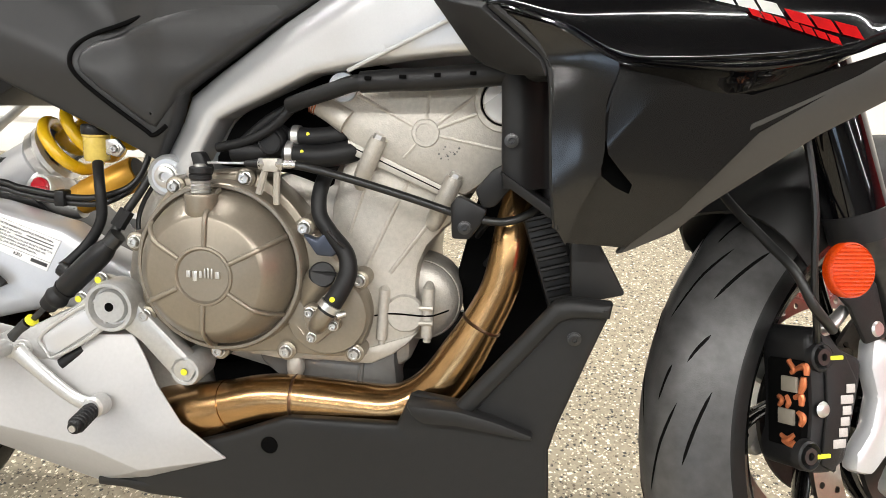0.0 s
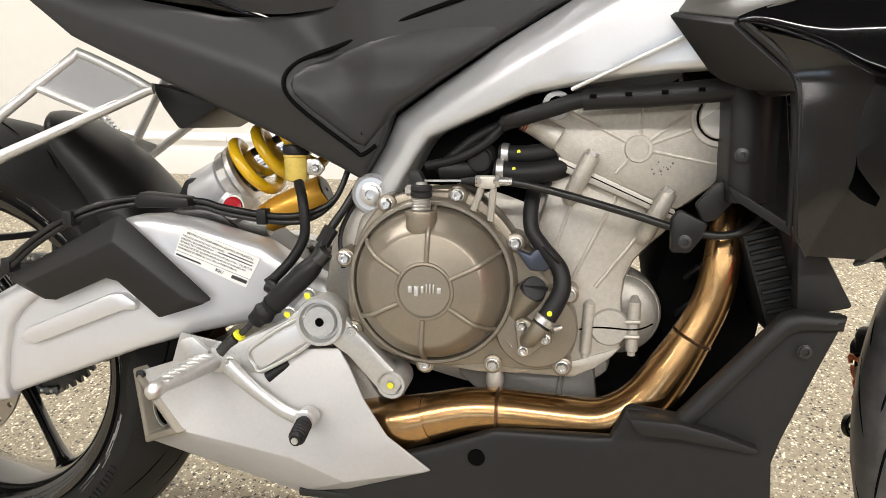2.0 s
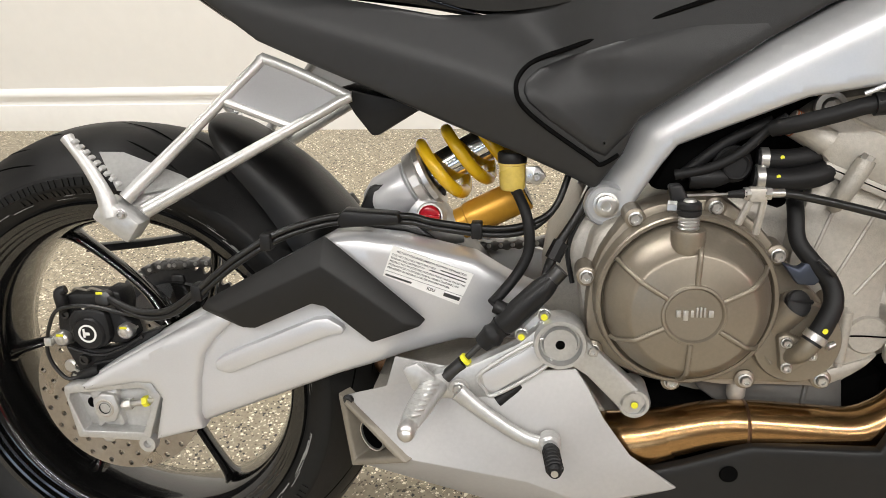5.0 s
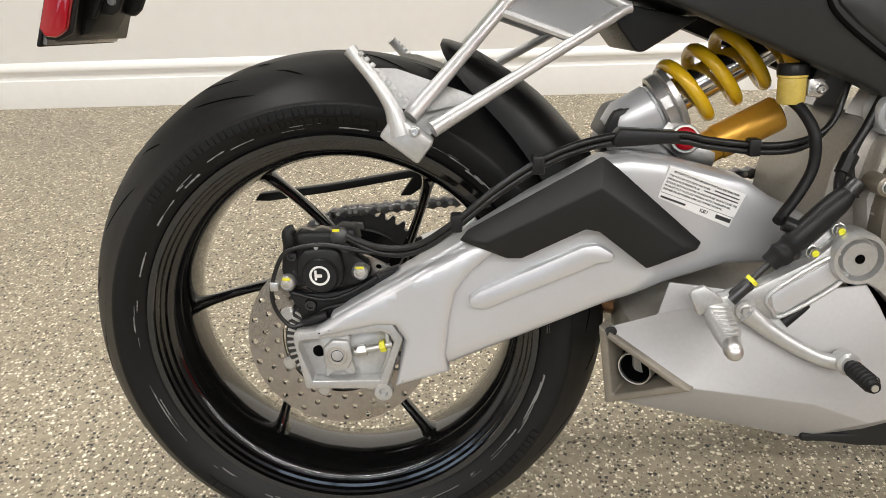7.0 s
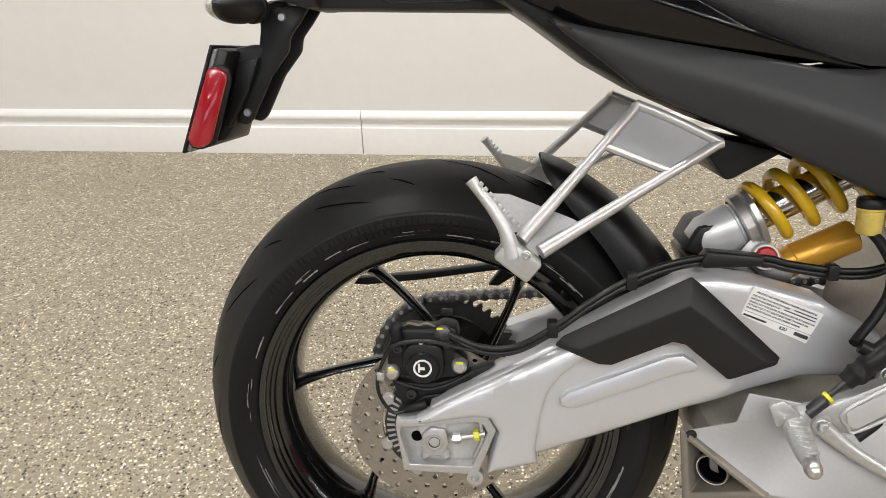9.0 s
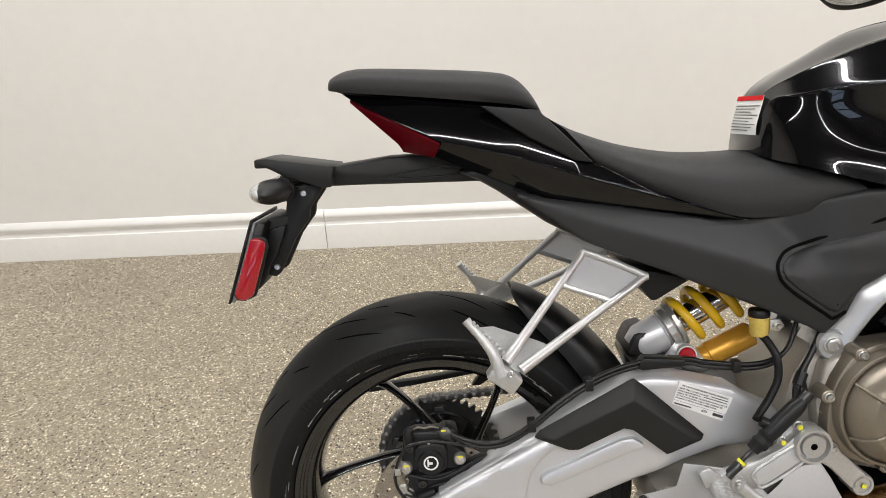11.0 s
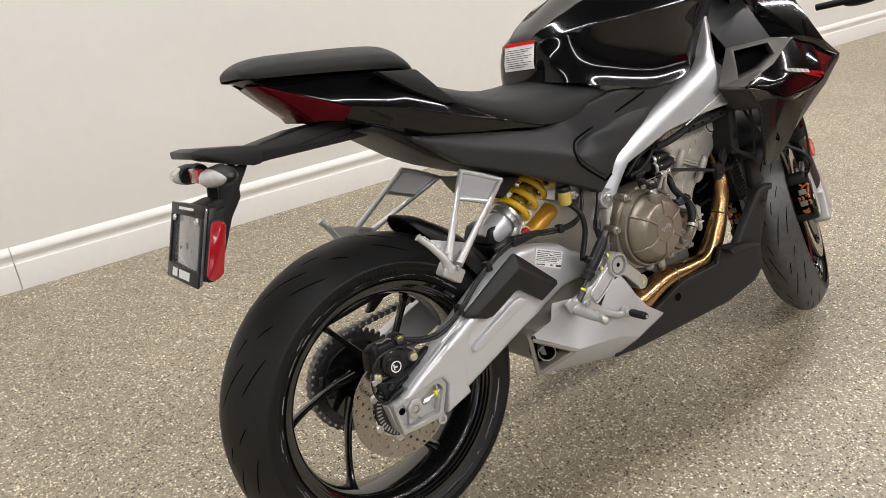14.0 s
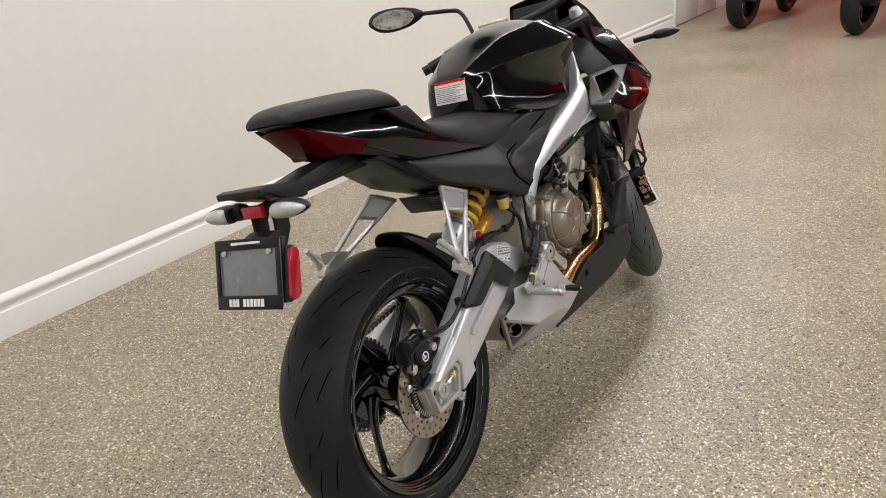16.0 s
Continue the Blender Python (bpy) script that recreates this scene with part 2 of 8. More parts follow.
OUTLET = mat("outlet_casting", (0.25, 0.225, 0.185), 0.55, metal=0.2, var=0.1)


# ---- mesh helpers ----
def curve_points(pts, sub, closed=False):
    """Catmull-Rom points through pts; any number of columns."""
    p = [np.array(q, float) for q in pts]
    n = len(p)
    if n < 3 or sub < 2:
        return p
    out = []
    for i in range(n if closed else n - 1):
        if closed:
            a, b, c, d = p[i - 1], p[i], p[(i + 1) % n], p[(i + 2) % n]
        else:
            a, b, c, d = p[max(i - 1, 0)], p[i], p[i + 1], p[min(i + 2, n - 1)]
        for k in range(sub):
            u = k / sub
            out.append(0.5 * (2 * b + (c - a) * u + (2 * a - 5 * b + 4 * c - d) * u * u + (3 * b - a - 3 * c + d) * u ** 3))
    if not closed:
        out.append(p[-1])
    return out


def sharp_bevel(bm, width, seg=2, angle=25):
    bm.normal_update()
    es = [e for e in bm.edges if len(e.link_faces) == 2 and e.calc_face_angle(0) > radians(angle)]
    if es and width > 0:
        bmesh.ops.bevel(bm, geom=es, offset=width, segments=seg, profile=0.5, affect="EDGES", clamp_overlap=True)


def prism(pts, y0, y1, bev=0.003, bm=None, round_sub=0):
    """A polygon (x, z) carried along y from y0 (towards the right side) to y1; either may be a function of x and z."""
    own = bmesh.new()
    if round_sub:
        pts = [tuple(q) for q in curve_points(pts, round_sub, True)]
    f0 = y0 if callable(y0) else (lambda x, z: y0)
    f1 = y1 if callable(y1) else (lambda x, z: y1)
    a = [own.verts.new((x, f0(x, z), z)) for x, z in pts]
    b = [own.verts.new((x, f1(x, z), z)) for x, z in pts]
    n = len(pts)
    fa, fb = own.faces.new(a), own.faces.new(b[::-1])
    for i in range(n):
        own.faces.new((a[i], b[i], b[(i + 1) % n], a[(i + 1) % n]))
    bmesh.ops.recalc_face_normals(own, faces=own.faces[:])
    if not (callable(y0) or callable(y1)):
        sharp_bevel(own, bev)
    else:
        sharp_bevel(own, bev, 2, 40)
        bmesh.ops.triangulate(own, faces=[f for f in own.faces if len(f.verts) > 4])
    return join(bm, own)


def join(bm, own):
    if bm is None:
        return own
    me = bpy.data.meshes.new("tmp")
    own.to_mesh(me), own.free()
    bm.from_mesh(me)
    bpy.data.meshes.remove(me)
    return bm


def tube(pts, r, seg=12, sub=6, bm=None, closed=False, caps=True, flat=1.0):
    """A round bar or hose along pts (x, y, z); r is one radius or one per point."""
    own = bmesh.new()
    rs = r if isinstance(r, (list, tuple)) else [r] * len(pts)
    q = curve_points([(*p, k) for p, k in zip(pts, rs)], sub, closed)
    n = len(q)
    c = [Vector(v[:3]) for v in q]
    rings, up = [], None
    for i in range(n):
        d = (c[(i + 1) % n] - c[i - 1]) if closed else (c[min(i + 1, n - 1)] - c[max(i - 1, 0)])
        d.normalize()
        if up is None:
            up = Vector((0, 1, 0)) if abs(d.y) < 0.8 else Vector((0, 0, 1))
        s = d.cross(up).normalized()
        up = s.cross(d).normalized()
        rings.append([own.verts.new(c[i] + float(q[i][3]) * (math.cos(2 * math.pi * k / seg) * s + flat * math.sin(2 * math.pi * k / seg) * up)) for k in range(seg)])
    for i in range(n if closed else n - 1):
        a, b = rings[i], rings[(i + 1) % n]
        for k in range(seg):
            own.faces.new((a[k], a[(k + 1) % seg], b[(k + 1) % seg], b[k]))
    if caps and not closed:
        own.faces.new(rings[0][::-1]), own.faces.new(rings[-1])
    bmesh.ops.recalc_face_normals(own, faces=own.faces[:])
    return join(bm, own)


def lathe(profile, origin=(0, 0, 0), axis=(0, 1, 0), seg=48, bm=None, closed=False):
    """Turns (radius, height) round an axis through origin."""
    own = bmesh.new()
    rot = Vector(axis).normalized().to_track_quat("Z", "Y").to_matrix()
    rings = []
    for r, h in profile:
        if r < 1e-6:
            rings.append([own.verts.new(Vector(origin) + rot @ Vector((0, 0, h)))])
        else:
            rings.append([own.verts.new(Vector(origin) + rot @ Vector((r * math.cos(2 * math.pi * k / seg), r * math.sin(2 * math.pi * k / seg), h))) for k in range(seg)])
    m = len(rings)
    for i in range(m if closed else m - 1):
        a, b = rings[i], rings[(i + 1) % m]
        for k in range(seg):
            j = (k + 1) % seg
            if len(a) == 1 and len(b) > 1:
                own.faces.new((a[0], b[j], b[k]))
            elif len(b) == 1 and len(a) > 1:
                own.faces.new((a[k], a[j], b[0]))
            elif len(a) > 1:
                own.faces.new((a[k], a[j], b[j], b[k]))
    bmesh.ops.recalc_face_normals(own, faces=own.faces[:])
    return join(bm, own)


def surface(rows, thick=0.0, sub=(4, 4), bm=None, ring=False, cap=False):
    """A smooth skin through rows of points; thick gives it a second side; ring closes each row."""
    own = bmesh.new()
    rows = [curve_points(r, sub[1], ring) for r in rows]
    cols = [curve_points([r[j] for r in rows], sub[0]) for j in range(len(rows[0]))]
    vs = [[own.verts.new(v) for v in col] for col in cols]
    n = len(vs)
    for j in range(n if ring else n - 1):
        a, b = vs[j], vs[(j + 1) % n]
        for i in range(len(a) - 1):
            own.faces.new((a[i], a[i + 1], b[i + 1], b[i]))
    if cap:
        own.faces.new([vs[j][0] for j in range(n)]), own.faces.new([vs[j][-1] for j in range(n)])
    bmesh.ops.remove_doubles(own, verts=own.verts[:], dist=1e-5)
    bmesh.ops.recalc_face_normals(own, faces=own.faces[:])
    if thick:
        bmesh.ops.solidify(own, geom=own.faces[:], thickness=thick)
    return join(bm, own)


def rim_distance(pts, x, z):
    """How far a point (x, z) lies from the line through pts."""
    best = 9.0
    for (ax, az), (bx, bz) in zip(pts, pts[1:]):
        u = max(0.0, min(1.0, ((x - ax) * (bx - ax) + (z - az) * (bz - az)) / max(1e-12, (bx - ax) ** 2 + (bz - az) ** 2)))
        best = min(best, math.hypot(ax + u * (bx - ax) - x, az + u * (bz - az) - z))
    return best


def skin(pts, face, thick, step=0.012, edge=0.008, drop=0.004, bm=None):
    """A moulded panel: its outline (x, z) filled with a fine grid; face gives its outer y, and its rim rolls inwards."""
    own = bmesh.new()
    fine = []
    for (ax, az), (bx, bz) in zip(pts, list(pts[1:]) + [pts[0]]):
        n = max(1, math.ceil(math.hypot(bx - ax, bz - az) / step))
        fine += [(ax + (bx - ax) * k / n, az + (bz - az) * k / n) for k in range(n)]
    core = own.faces.new([own.verts.new((x, 0, z)) for x, z in fine])
    for w in (0.06, 0.14, 0.25, 0.55):
        bmesh.ops.inset_region(own, faces=[core], thickness=edge * w, use_even_offset=False, use_boundary=True)
    inner = [core]
    for axis in (0, 2):
        lo, hi = min(v.co[axis] for f in inner for v in f.verts), max(v.co[axis] for f in inner for v in f.verts)
        n = int((hi - lo) / step)
        for k in range(1, n + 1):
            co, no = Vector(), Vector()
            co[axis], no[axis] = lo + (hi - lo) * k / (n + 1), 1
            es = list({e for f in inner for e in f.edges})
            vs = list({v for f in inner for v in f.verts})
            ret = bmesh.ops.bisect_plane(own, geom=vs + es + inner, plane_co=co, plane_no=no, dist=1e-6)
            inner = [g for g in ret["geom"] if isinstance(g, bmesh.types.BMFace)]
    loop = list(pts) + [pts[0]]
    for v in own.verts:
        x, z = v.co.x, v.co.z
        u = min(1.0, rim_distance(loop, x, z) / edge)
        v.co.y = face(x, z) + drop * (1 - math.sqrt(max(0.0, 1 - (1 - u) ** 2)))
    bmesh.ops.remove_doubles(own, verts=own.verts[:], dist=2e-5)
    rim = [e for e in own.edges if len(e.link_faces) == 1]
    ret = bmesh.ops.extrude_edge_only(own, edges=rim)
    back = [g for g in ret["geom"] if isinstance(g, bmesh.types.BMVert)]
    for v in back:
        v.co.y = face(v.co.x, v.co.z) + thick
    bmesh.ops.edgeloop_fill(own, edges=[e for e in own.edges if len(e.link_faces) == 1])
    bmesh.ops.recalc_face_normals(own, faces=own.faces[:])
    return join(bm, own)


def shell(verts, faces, thick=0.004, bev=0.003, bm=None, seg=2):
    """A folded panel with flat facets."""
    own = bmesh.new()
    vs = [own.verts.new(v) for v in verts]
    for f in faces:
        own.faces.new([vs[i] for i in f])
    bmesh.ops.recalc_face_normals(own, faces=own.faces[:])
    bmesh.ops.solidify(own, geom=own.faces[:], thickness=thick)
    sharp_bevel(own, bev, seg, 12)
    return join(bm, own)


def box(x0, x1, y0, y1, z0, z1, bev=0.002, bm=None, m=None):
    own = bmesh.new()
    bmesh.ops.create_cube(own, size=1)
    for v in own.verts:
        v.co = Vector(((x0 + x1) / 2 + v.co.x * (x1 - x0), (y0 + y1) / 2 + v.co.y * (y1 - y0), (z0 + z1) / 2 + v.co.z * (z1 - z0)))
    sharp_bevel(own, bev)
    if m is not None:
        own.transform(m)
    return join(bm, own)


def middle(x):
    """The machine's middle plane, which runs a little to the right of its x axis."""
    return -0.043 * x


def mirrored(bm):
    """The same shape on the other side of the middle plane."""
    other = bm.copy()
    for v in other.verts:
        v.co.y = 2 * middle(v.co.x) - v.co.y
    bmesh.ops.reverse_faces(other, faces=other.faces[:])
    return other


def mesh_of(name, bm, material, smooth=38):
    me = bpy.data.meshes.new(name)
    bm.to_mesh(me), bm.free()
    for m in material if isinstance(material, (list, tuple)) else [material]:
        me.materials.append(m)
    me.polygons.foreach_set("use_smooth", [True] * len(me.polygons))
    me.set_sharp_from_angle(angle=radians(smooth))
    return me


def part(name, bm, material, parent, label="", smooth=38):
    ob = new(name, mesh_of(name, bm, material, smooth))
    ob.parent = parent
    return tagged(ob, label)


def piece(name, me, parent, m):
    ob = new(name, me)
    ob.parent = parent
    ob.matrix_basis = m
    return ob


def text_mesh(body, size, depth=0.0004, align="CENTER", shear=0.0, bold=0.0):
    """Letters as a mesh in the plane z = 0, baseline along x."""
    cu = bpy.data.curves.new("letters", "FONT")
    cu.body, cu.size, cu.extrude, cu.align_x, cu.align_y, cu.shear, cu.offset = body, size, depth, align, "CENTER", shear, bold
    cu.resolution_u = 2
    ob = bpy.data.objects.new("letters", cu)
    scene.collection.objects.link(ob)
    me = bpy.data.meshes.new_from_object(ob.evaluated_get(bpy.context.evaluated_depsgraph_get()))
    bpy.data.objects.remove(ob), bpy.data.curves.remove(cu)
    bm = bmesh.new()
    bm.from_mesh(me)
    bpy.data.meshes.remove(me)
    return bm


def thing(name, label, category, m=None, group=""):
    ob = new(name)
    if m is not None:
        ob.matrix_basis = m
    return tagged(ob, label, category, group)


def face_right(x, y, z, tilt=0.0, turn=0.0, lean=0.0):
    """A pose whose x runs forwards, whose y runs up and whose z faces the right side of the machine."""
    return pose(x, y, z, 90 + lean, 0, turn) @ pose(0, 0, 0, 0, 0, tilt)


# ---- the room ----
def structure(name, bm, material, label="", category=""):
    ob = new(name, mesh_of(name, bm, material))
    return tagged(ob, label, category, kind="structure")


structure("floor", box(ROOM_X0 - 0.2, ROOM_X1 + 0.2, ROOM_Y0 - 0.2, WALL_Y + 0.2, -0.15, 0, 0), FLOOR, "beige epoxy floor strewn with speckled paint flakes", "floor")
structure("wall_north", box(ROOM_X0, ROOM_X1, WALL_Y, WALL_Y + 0.15, 0, CEIL, 0), WALL, "plain off-white painted showroom wall", "wall")
structure("wall_south", box(ROOM_X0, ROOM_X1, ROOM_Y0 - 0.15, ROOM_Y0, 0, CEIL, 0), SOUTHWALL, "plain grey painted showroom wall", "wall")
structure("wall_west", box(ROOM_X0 - 0.15, ROOM_X0, ROOM_Y0, WALL_Y, 0, CEIL, 0), WALL, "plain off-white painted showroom wall", "wall")
structure("wall_east", box(ROOM_X1, ROOM_X1 + 0.15, ROOM_Y0, WALL_Y, 0, CEIL, 0), EASTWALL, "unseen showroom end wall, coloured red for the red reflections", "wall")
structure("ceiling", box(ROOM_X0, ROOM_X1, ROOM_Y0, WALL_Y, CEIL, CEIL + 0.15, 0), CEILING, "plain dark ceiling", "ceiling")


def skirting(x0, x1):
    """Moulded board: plain foot, step, cove and rounded top."""
    prof = [(0, 0), (0.016, 0), (0.016, 0.095), (0.0150, 0.0975), (0.0105, 0.100), (0.0090, 0.106), (0.0085, 0.116), (0.0090, 0.124), (0.0100, 0.1285), (0.0152, 0.1300), (0.0158, 0.135), (0.0140, 0.142), (0.0090, 0.148), (0.0045, 0.155), (0, 0.158)]
    bm = bmesh.new()
    a = [bm.verts.new((x0, WALL_Y - d, z)) for d, z in prof]
    b = [bm.verts.new((x1, WALL_Y - d, z)) for d, z in prof]
    for i in range(len(prof) - 1):
        bm.faces.new((a[i], b[i], b[i + 1], a[i + 1]))
    bm.faces.new(a), bm.faces.new(b[::-1])
    bmesh.ops.recalc_face_normals(bm, faces=bm.faces[:])
    return bm


structure("baseboard", skirting(ROOM_X0, -1.400), TRIM, "white moulded baseboard along the wall", "baseboard")
structure("baseboard", skirting(-1.397, 6.6), TRIM, "white moulded baseboard along the wall", "baseboard")

# ---- the motorcycle: x forwards, y to its left, z up from the ground under the rear wheel ----
bike = thing("motorcycle", "black and silver naked sport motorcycle leaning on its side stand", "motorcycle",
             Matrix.Translation((-0.917, 0.985, 0.003)) @ pose(0, 0, 0, 0, 0, 1.5) @ pose(0, 0, 0, -13.5))
REAR = Vector((0, 0, 0.315))


def tyre_profile(radius, half, bead_r, bead_w):
    """Cross section of a round sport tyre: crown to bead on one side, mirrored."""
    side = [(radius, 0.0), (radius - 0.004, half * 0.28), (radius - 0.016, half * 0.56), (radius - 0.036, half * 0.84), (radius - 0.048, half * 0.965),
            (radius - 0.0495, half * 0.985), (radius - 0.053, half), (radius - 0.066, half * 0.995), (bead_r + 0.014, half * 0.92), (bead_r + 0.009, half * 0.90), (bead_r, bead_w)]
    return side


def tyre(name, parent, radius, half, bead_r, bead_w, label):
    side = tyre_profile(radius, half, bead_r, bead_w)
    prof = [(r, -w) for r, w in side[::-1]] + side[1:]
    bm = lathe(prof, axis=(0, 1, 0), seg=120)
    ob = part(name, bm, [RUBBER, SIDEWALL], parent, label, 60)
    for p in ob.data.polygons:
        c = p.center
        if math.hypot(c.x, c.z) < radius - 0.050:
            p.material_index = 1
    return ob


def groove_mesh(a0, w0, a1, w1, radius, half, width):
    """A dark sipe lying on the crown between two angles and two offsets."""
    side = tyre_profile(radius, half, 0, 0)[:6]
    ws, rs = [s[1] for s in side], [s[0] for s in side]
    bm = bmesh.new()
    prev, n = None, 7
    for i in range(n + 1):
        u = i / n
        a, w = a0 + (a1 - a0) * u, w0 + (w1 - w0) * u
        hw = width * math.sqrt(max(0.02, 1 - (2 * u - 1) ** 4))
        r = float(np.interp(abs(w), ws, rs)) + 0.0006
        da = (w1 - w0) / math.hypot((a1 - a0) * radius, w1 - w0) * hw / radius
        dw = -(a1 - a0) * radius / math.hypot((a1 - a0) * radius, w1 - w0) * hw
        pair = []
        for s in (-1, 1):
            ww = w + s * dw
            rr = float(np.interp(abs(ww), ws, rs)) + 0.0006
            pair.append(bm.verts.new((rr * math.sin(a + s * da), ww, rr * math.cos(a + s * da))))
        if prev:
            bm.faces.new((prev[0], prev[1], pair[1], pair[0]))
        prev = pair
    bmesh.ops.recalc_face_normals(bm, faces=bm.faces[:])
    return mesh_of("tread_groove", bm, GROOVE)


def tread(parent, radius, half, count, flip):
    s = -1 if flip else 1
    for a0, w0, a1, w1, wd in ((0.00, 0.06, 0.30, 0.46, 0.0012), (0.10, 0.56, 0.36, 0.80, 0.0011), (0.30, 0.20, 0.42, 0.32, 0.0012), (0.44, 0.50, 0.55, 0.66, 0.0011)):
        for side in (-1, 1):
            off = 0.0 if side < 0 else 0.21
            me = groove_mesh(s * a0, side * w0 * half, s * a1, side * w1 * half, radius, half, wd)
            for i in range(count):
                piece("tread_groove", me, parent, pose(0, 0, 0, 0, 360 * i / count + math.degrees(off), 0))


def wheel(name, centre, radius, half, rim_w, spokes, label, steer=None):
    base = Matrix.Translation(centre) if steer is None else steer
    rim = part(name, lathe([(0.228, -rim_w), (0.232, -rim_w - 0.004), (0.229, -rim_w - 0.009), (0.2225, -rim_w - 0.008), (0.2215, -rim_w - 0.003), (0.2185, -rim_w - 0.002), (0.2175, -rim_w + 0.004), (0.2140, -rim_w + 0.005), (0.2130, -rim_w + 0.0115), (0.2095, -rim_w + 0.0125),
                            (0.205, -rim_w + 0.016), (0.197, -0.025), (0.195, 0), (0.197, 0.025), (0.205, rim_w - 0.016), (0.2095, rim_w - 0.0125), (0.2130, rim_w - 0.0115), (0.2140, rim_w - 0.005), (0.2175, rim_w - 0.004), (0.2185, rim_w + 0.002), (0.2215, rim_w + 0.003),
                            (0.222, rim_w + 0.008), (0.229, rim_w + 0.009), (0.232, rim_w + 0.004), (0.228, rim_w), (0.214, rim_w - 0.02), (0.206, 0), (0.214, -rim_w + 0.02)],
                           seg=120, closed=True), GLOSSWHEEL, bike, label)
    rim.matrix_basis = base
    hub = part("hub", lathe([(0.012, -0.075), (0.03, -0.075), (0.038, -0.06), (0.04, -0.02), (0.046, 0), (0.04, 0.02), (0.05, 0.06), (0.03, 0.08), (0.012, 0.08)], seg=40), GLOSSWHEEL, rim)
    sp = tube([(0.030, 0.036, 0.030), (0.028, 0.034, 0.066), (0.023, 0.028, 0.100), (0.013, 0.014, 0.150), (0.003, 0.002, 0.188), (0, 0, 0.200)], [0.013, 0.0085, 0.0066, 0.0060, 0.0078, 0.0150], 12, 5, flat=1.8)
    me = mesh_of("spoke", sp, GLOSSWHEEL)
    for i in range(spokes):
        piece("spoke", me, rim, pose(0, 0, 0, 0, 360 * i / spokes - 27.5, 0))
    return rim, base


rear_wheel, _ = wheel("rear_wheel", REAR, 0.318, 0.090, 0.070, 6, "gloss black six-spoke cast wheel")
rear_tyre = tyre("rear_tyre", bike, 0.316, 0.089, 0.229, 0.072, "wide black sport tyre with scuffed bead")
rear_tyre.matrix_basis = Matrix.Translation(REAR)
tread(rear_tyre, 0.316, 0.089, 10, False)


def scuffs(parent, r, y, n, seed):
    """Pale rub marks left along the bead by the fitting of the tyre."""
    rng = random.Random(seed)
    for _ in range(n):
        a0, da, w = rng.uniform(0, 6.283), rng.uniform(0.01, 0.16), rng.uniform(0.0002, 0.0012)
        rr = r + rng.uniform(-0.003, 0.004)
        bm, prev = bmesh.new(), None
        for k in range(8):
            a, h = a0 + da * k / 7, w * (0.3 + 0.7 * rng.random())
            pair = [bm.verts.new(((rr + s * h) * math.sin(a), y - 0.0008 - 0.22 * (0.243 - rr), (rr + s * h) * math.cos(a))) for s in (-1, 1)]
            if prev:
                bm.faces.new((prev[0], prev[1], pair[1], pair[0]))
            prev = pair
        part("scuff", bm, SCUFF, parent)


scuffs(rear_tyre, 0.2405, -0.0825, 70, 4)


def sidewall_marks(parent, r, y, lean, spans, h, seed):
    """Raised plain bars where the maker's lettering runs round the sidewall."""
    rng = random.Random(seed)
    bm = bmesh.new()
    for a0, a1 in spans:
        a = radians(a0)
        while a < radians(a1):
            w = rng.choice((0.018, 0.026, 0.030))
            ring = [(r - h / 2, a), (r - h / 2, a + w), (r + h / 2, a + w), (r + h / 2, a)]
            top = [bm.verts.new((q * math.sin(p), y - 0.0006 + lean * (q - r), q * math.cos(p))) for q, p in ring]
            low = [bm.verts.new((q * math.sin(p), y + 0.003 + lean * (q - r), q * math.cos(p))) for q, p in ring]
            bm.faces.new(top)
            for k in range(4):
                bm.faces.new((top[k], low[k], low[(k + 1) % 4], top[(k + 1) % 4]))
            a += w + 0.010
    bmesh.ops.recalc_face_normals(bm, faces=bm.faces[:])
    return tagged(part("sidewall_marking", bm, SIDEWALL, parent), "raised plain bars round the tyre's sidewall", kind="stuff")


sidewall_marks(rear_tyre, 0.2585, -0.0897, 0.0, ((-52, 8), (120, 178), (200, 224)), 0.0095, 7)
sidewall_marks(rear_tyre, 0.2470, -0.0872, -0.55, ((-22, 12), (150, 186)), 0.0065, 8)



# ---- fasteners shared by many parts ----
def bolt_mesh(r, h, hexed=True, material=None):
    """A flanged screw head along z with a socket."""
    bm = lathe([(0, 0), (r * 1.25, 0), (r * 1.25, h * 0.25), (r * 1.05, h * 0.32)], axis=(0, 0, 1), seg=20)
    lathe([(r, h * 0.3), (r, h * 0.9), (r * 0.85, h), (r * 0.5, h), (r * 0.42, h * 0.55), (0, h * 0.5)], axis=(0, 0, 1), seg=6 if hexed else 20, bm=bm)
    return mesh_of("bolt", bm, material or STEEL, 30)


BOLT_S, BOLT_M, BOLT_L = bolt_mesh(0.0042, 0.006), bolt_mesh(0.0056, 0.007), bolt_mesh(0.0105, 0.008, False)
BOLT_DARK = bolt_mesh(0.0052, 0.003, False, IRON)


def bolt(me, parent, x, y, z, turn=0.0, lean=0.0):
    return piece("bolt", me, parent, face_right(x, y, z, 17, turn, lean))


def both(name, maker, material, parent, label="", smooth=38):
    """The same part on the right side and, mirrored, on the left."""
    bm = maker()
    left = mirrored(bm)
    right = part(name, bm, material, parent, label, smooth)
    part(name, left, material, parent, label, smooth)
    return right


# ---- swingarm ----
def arm_y(x, z):
    return -0.134 + max(0.0, x - 0.33) * 0.20


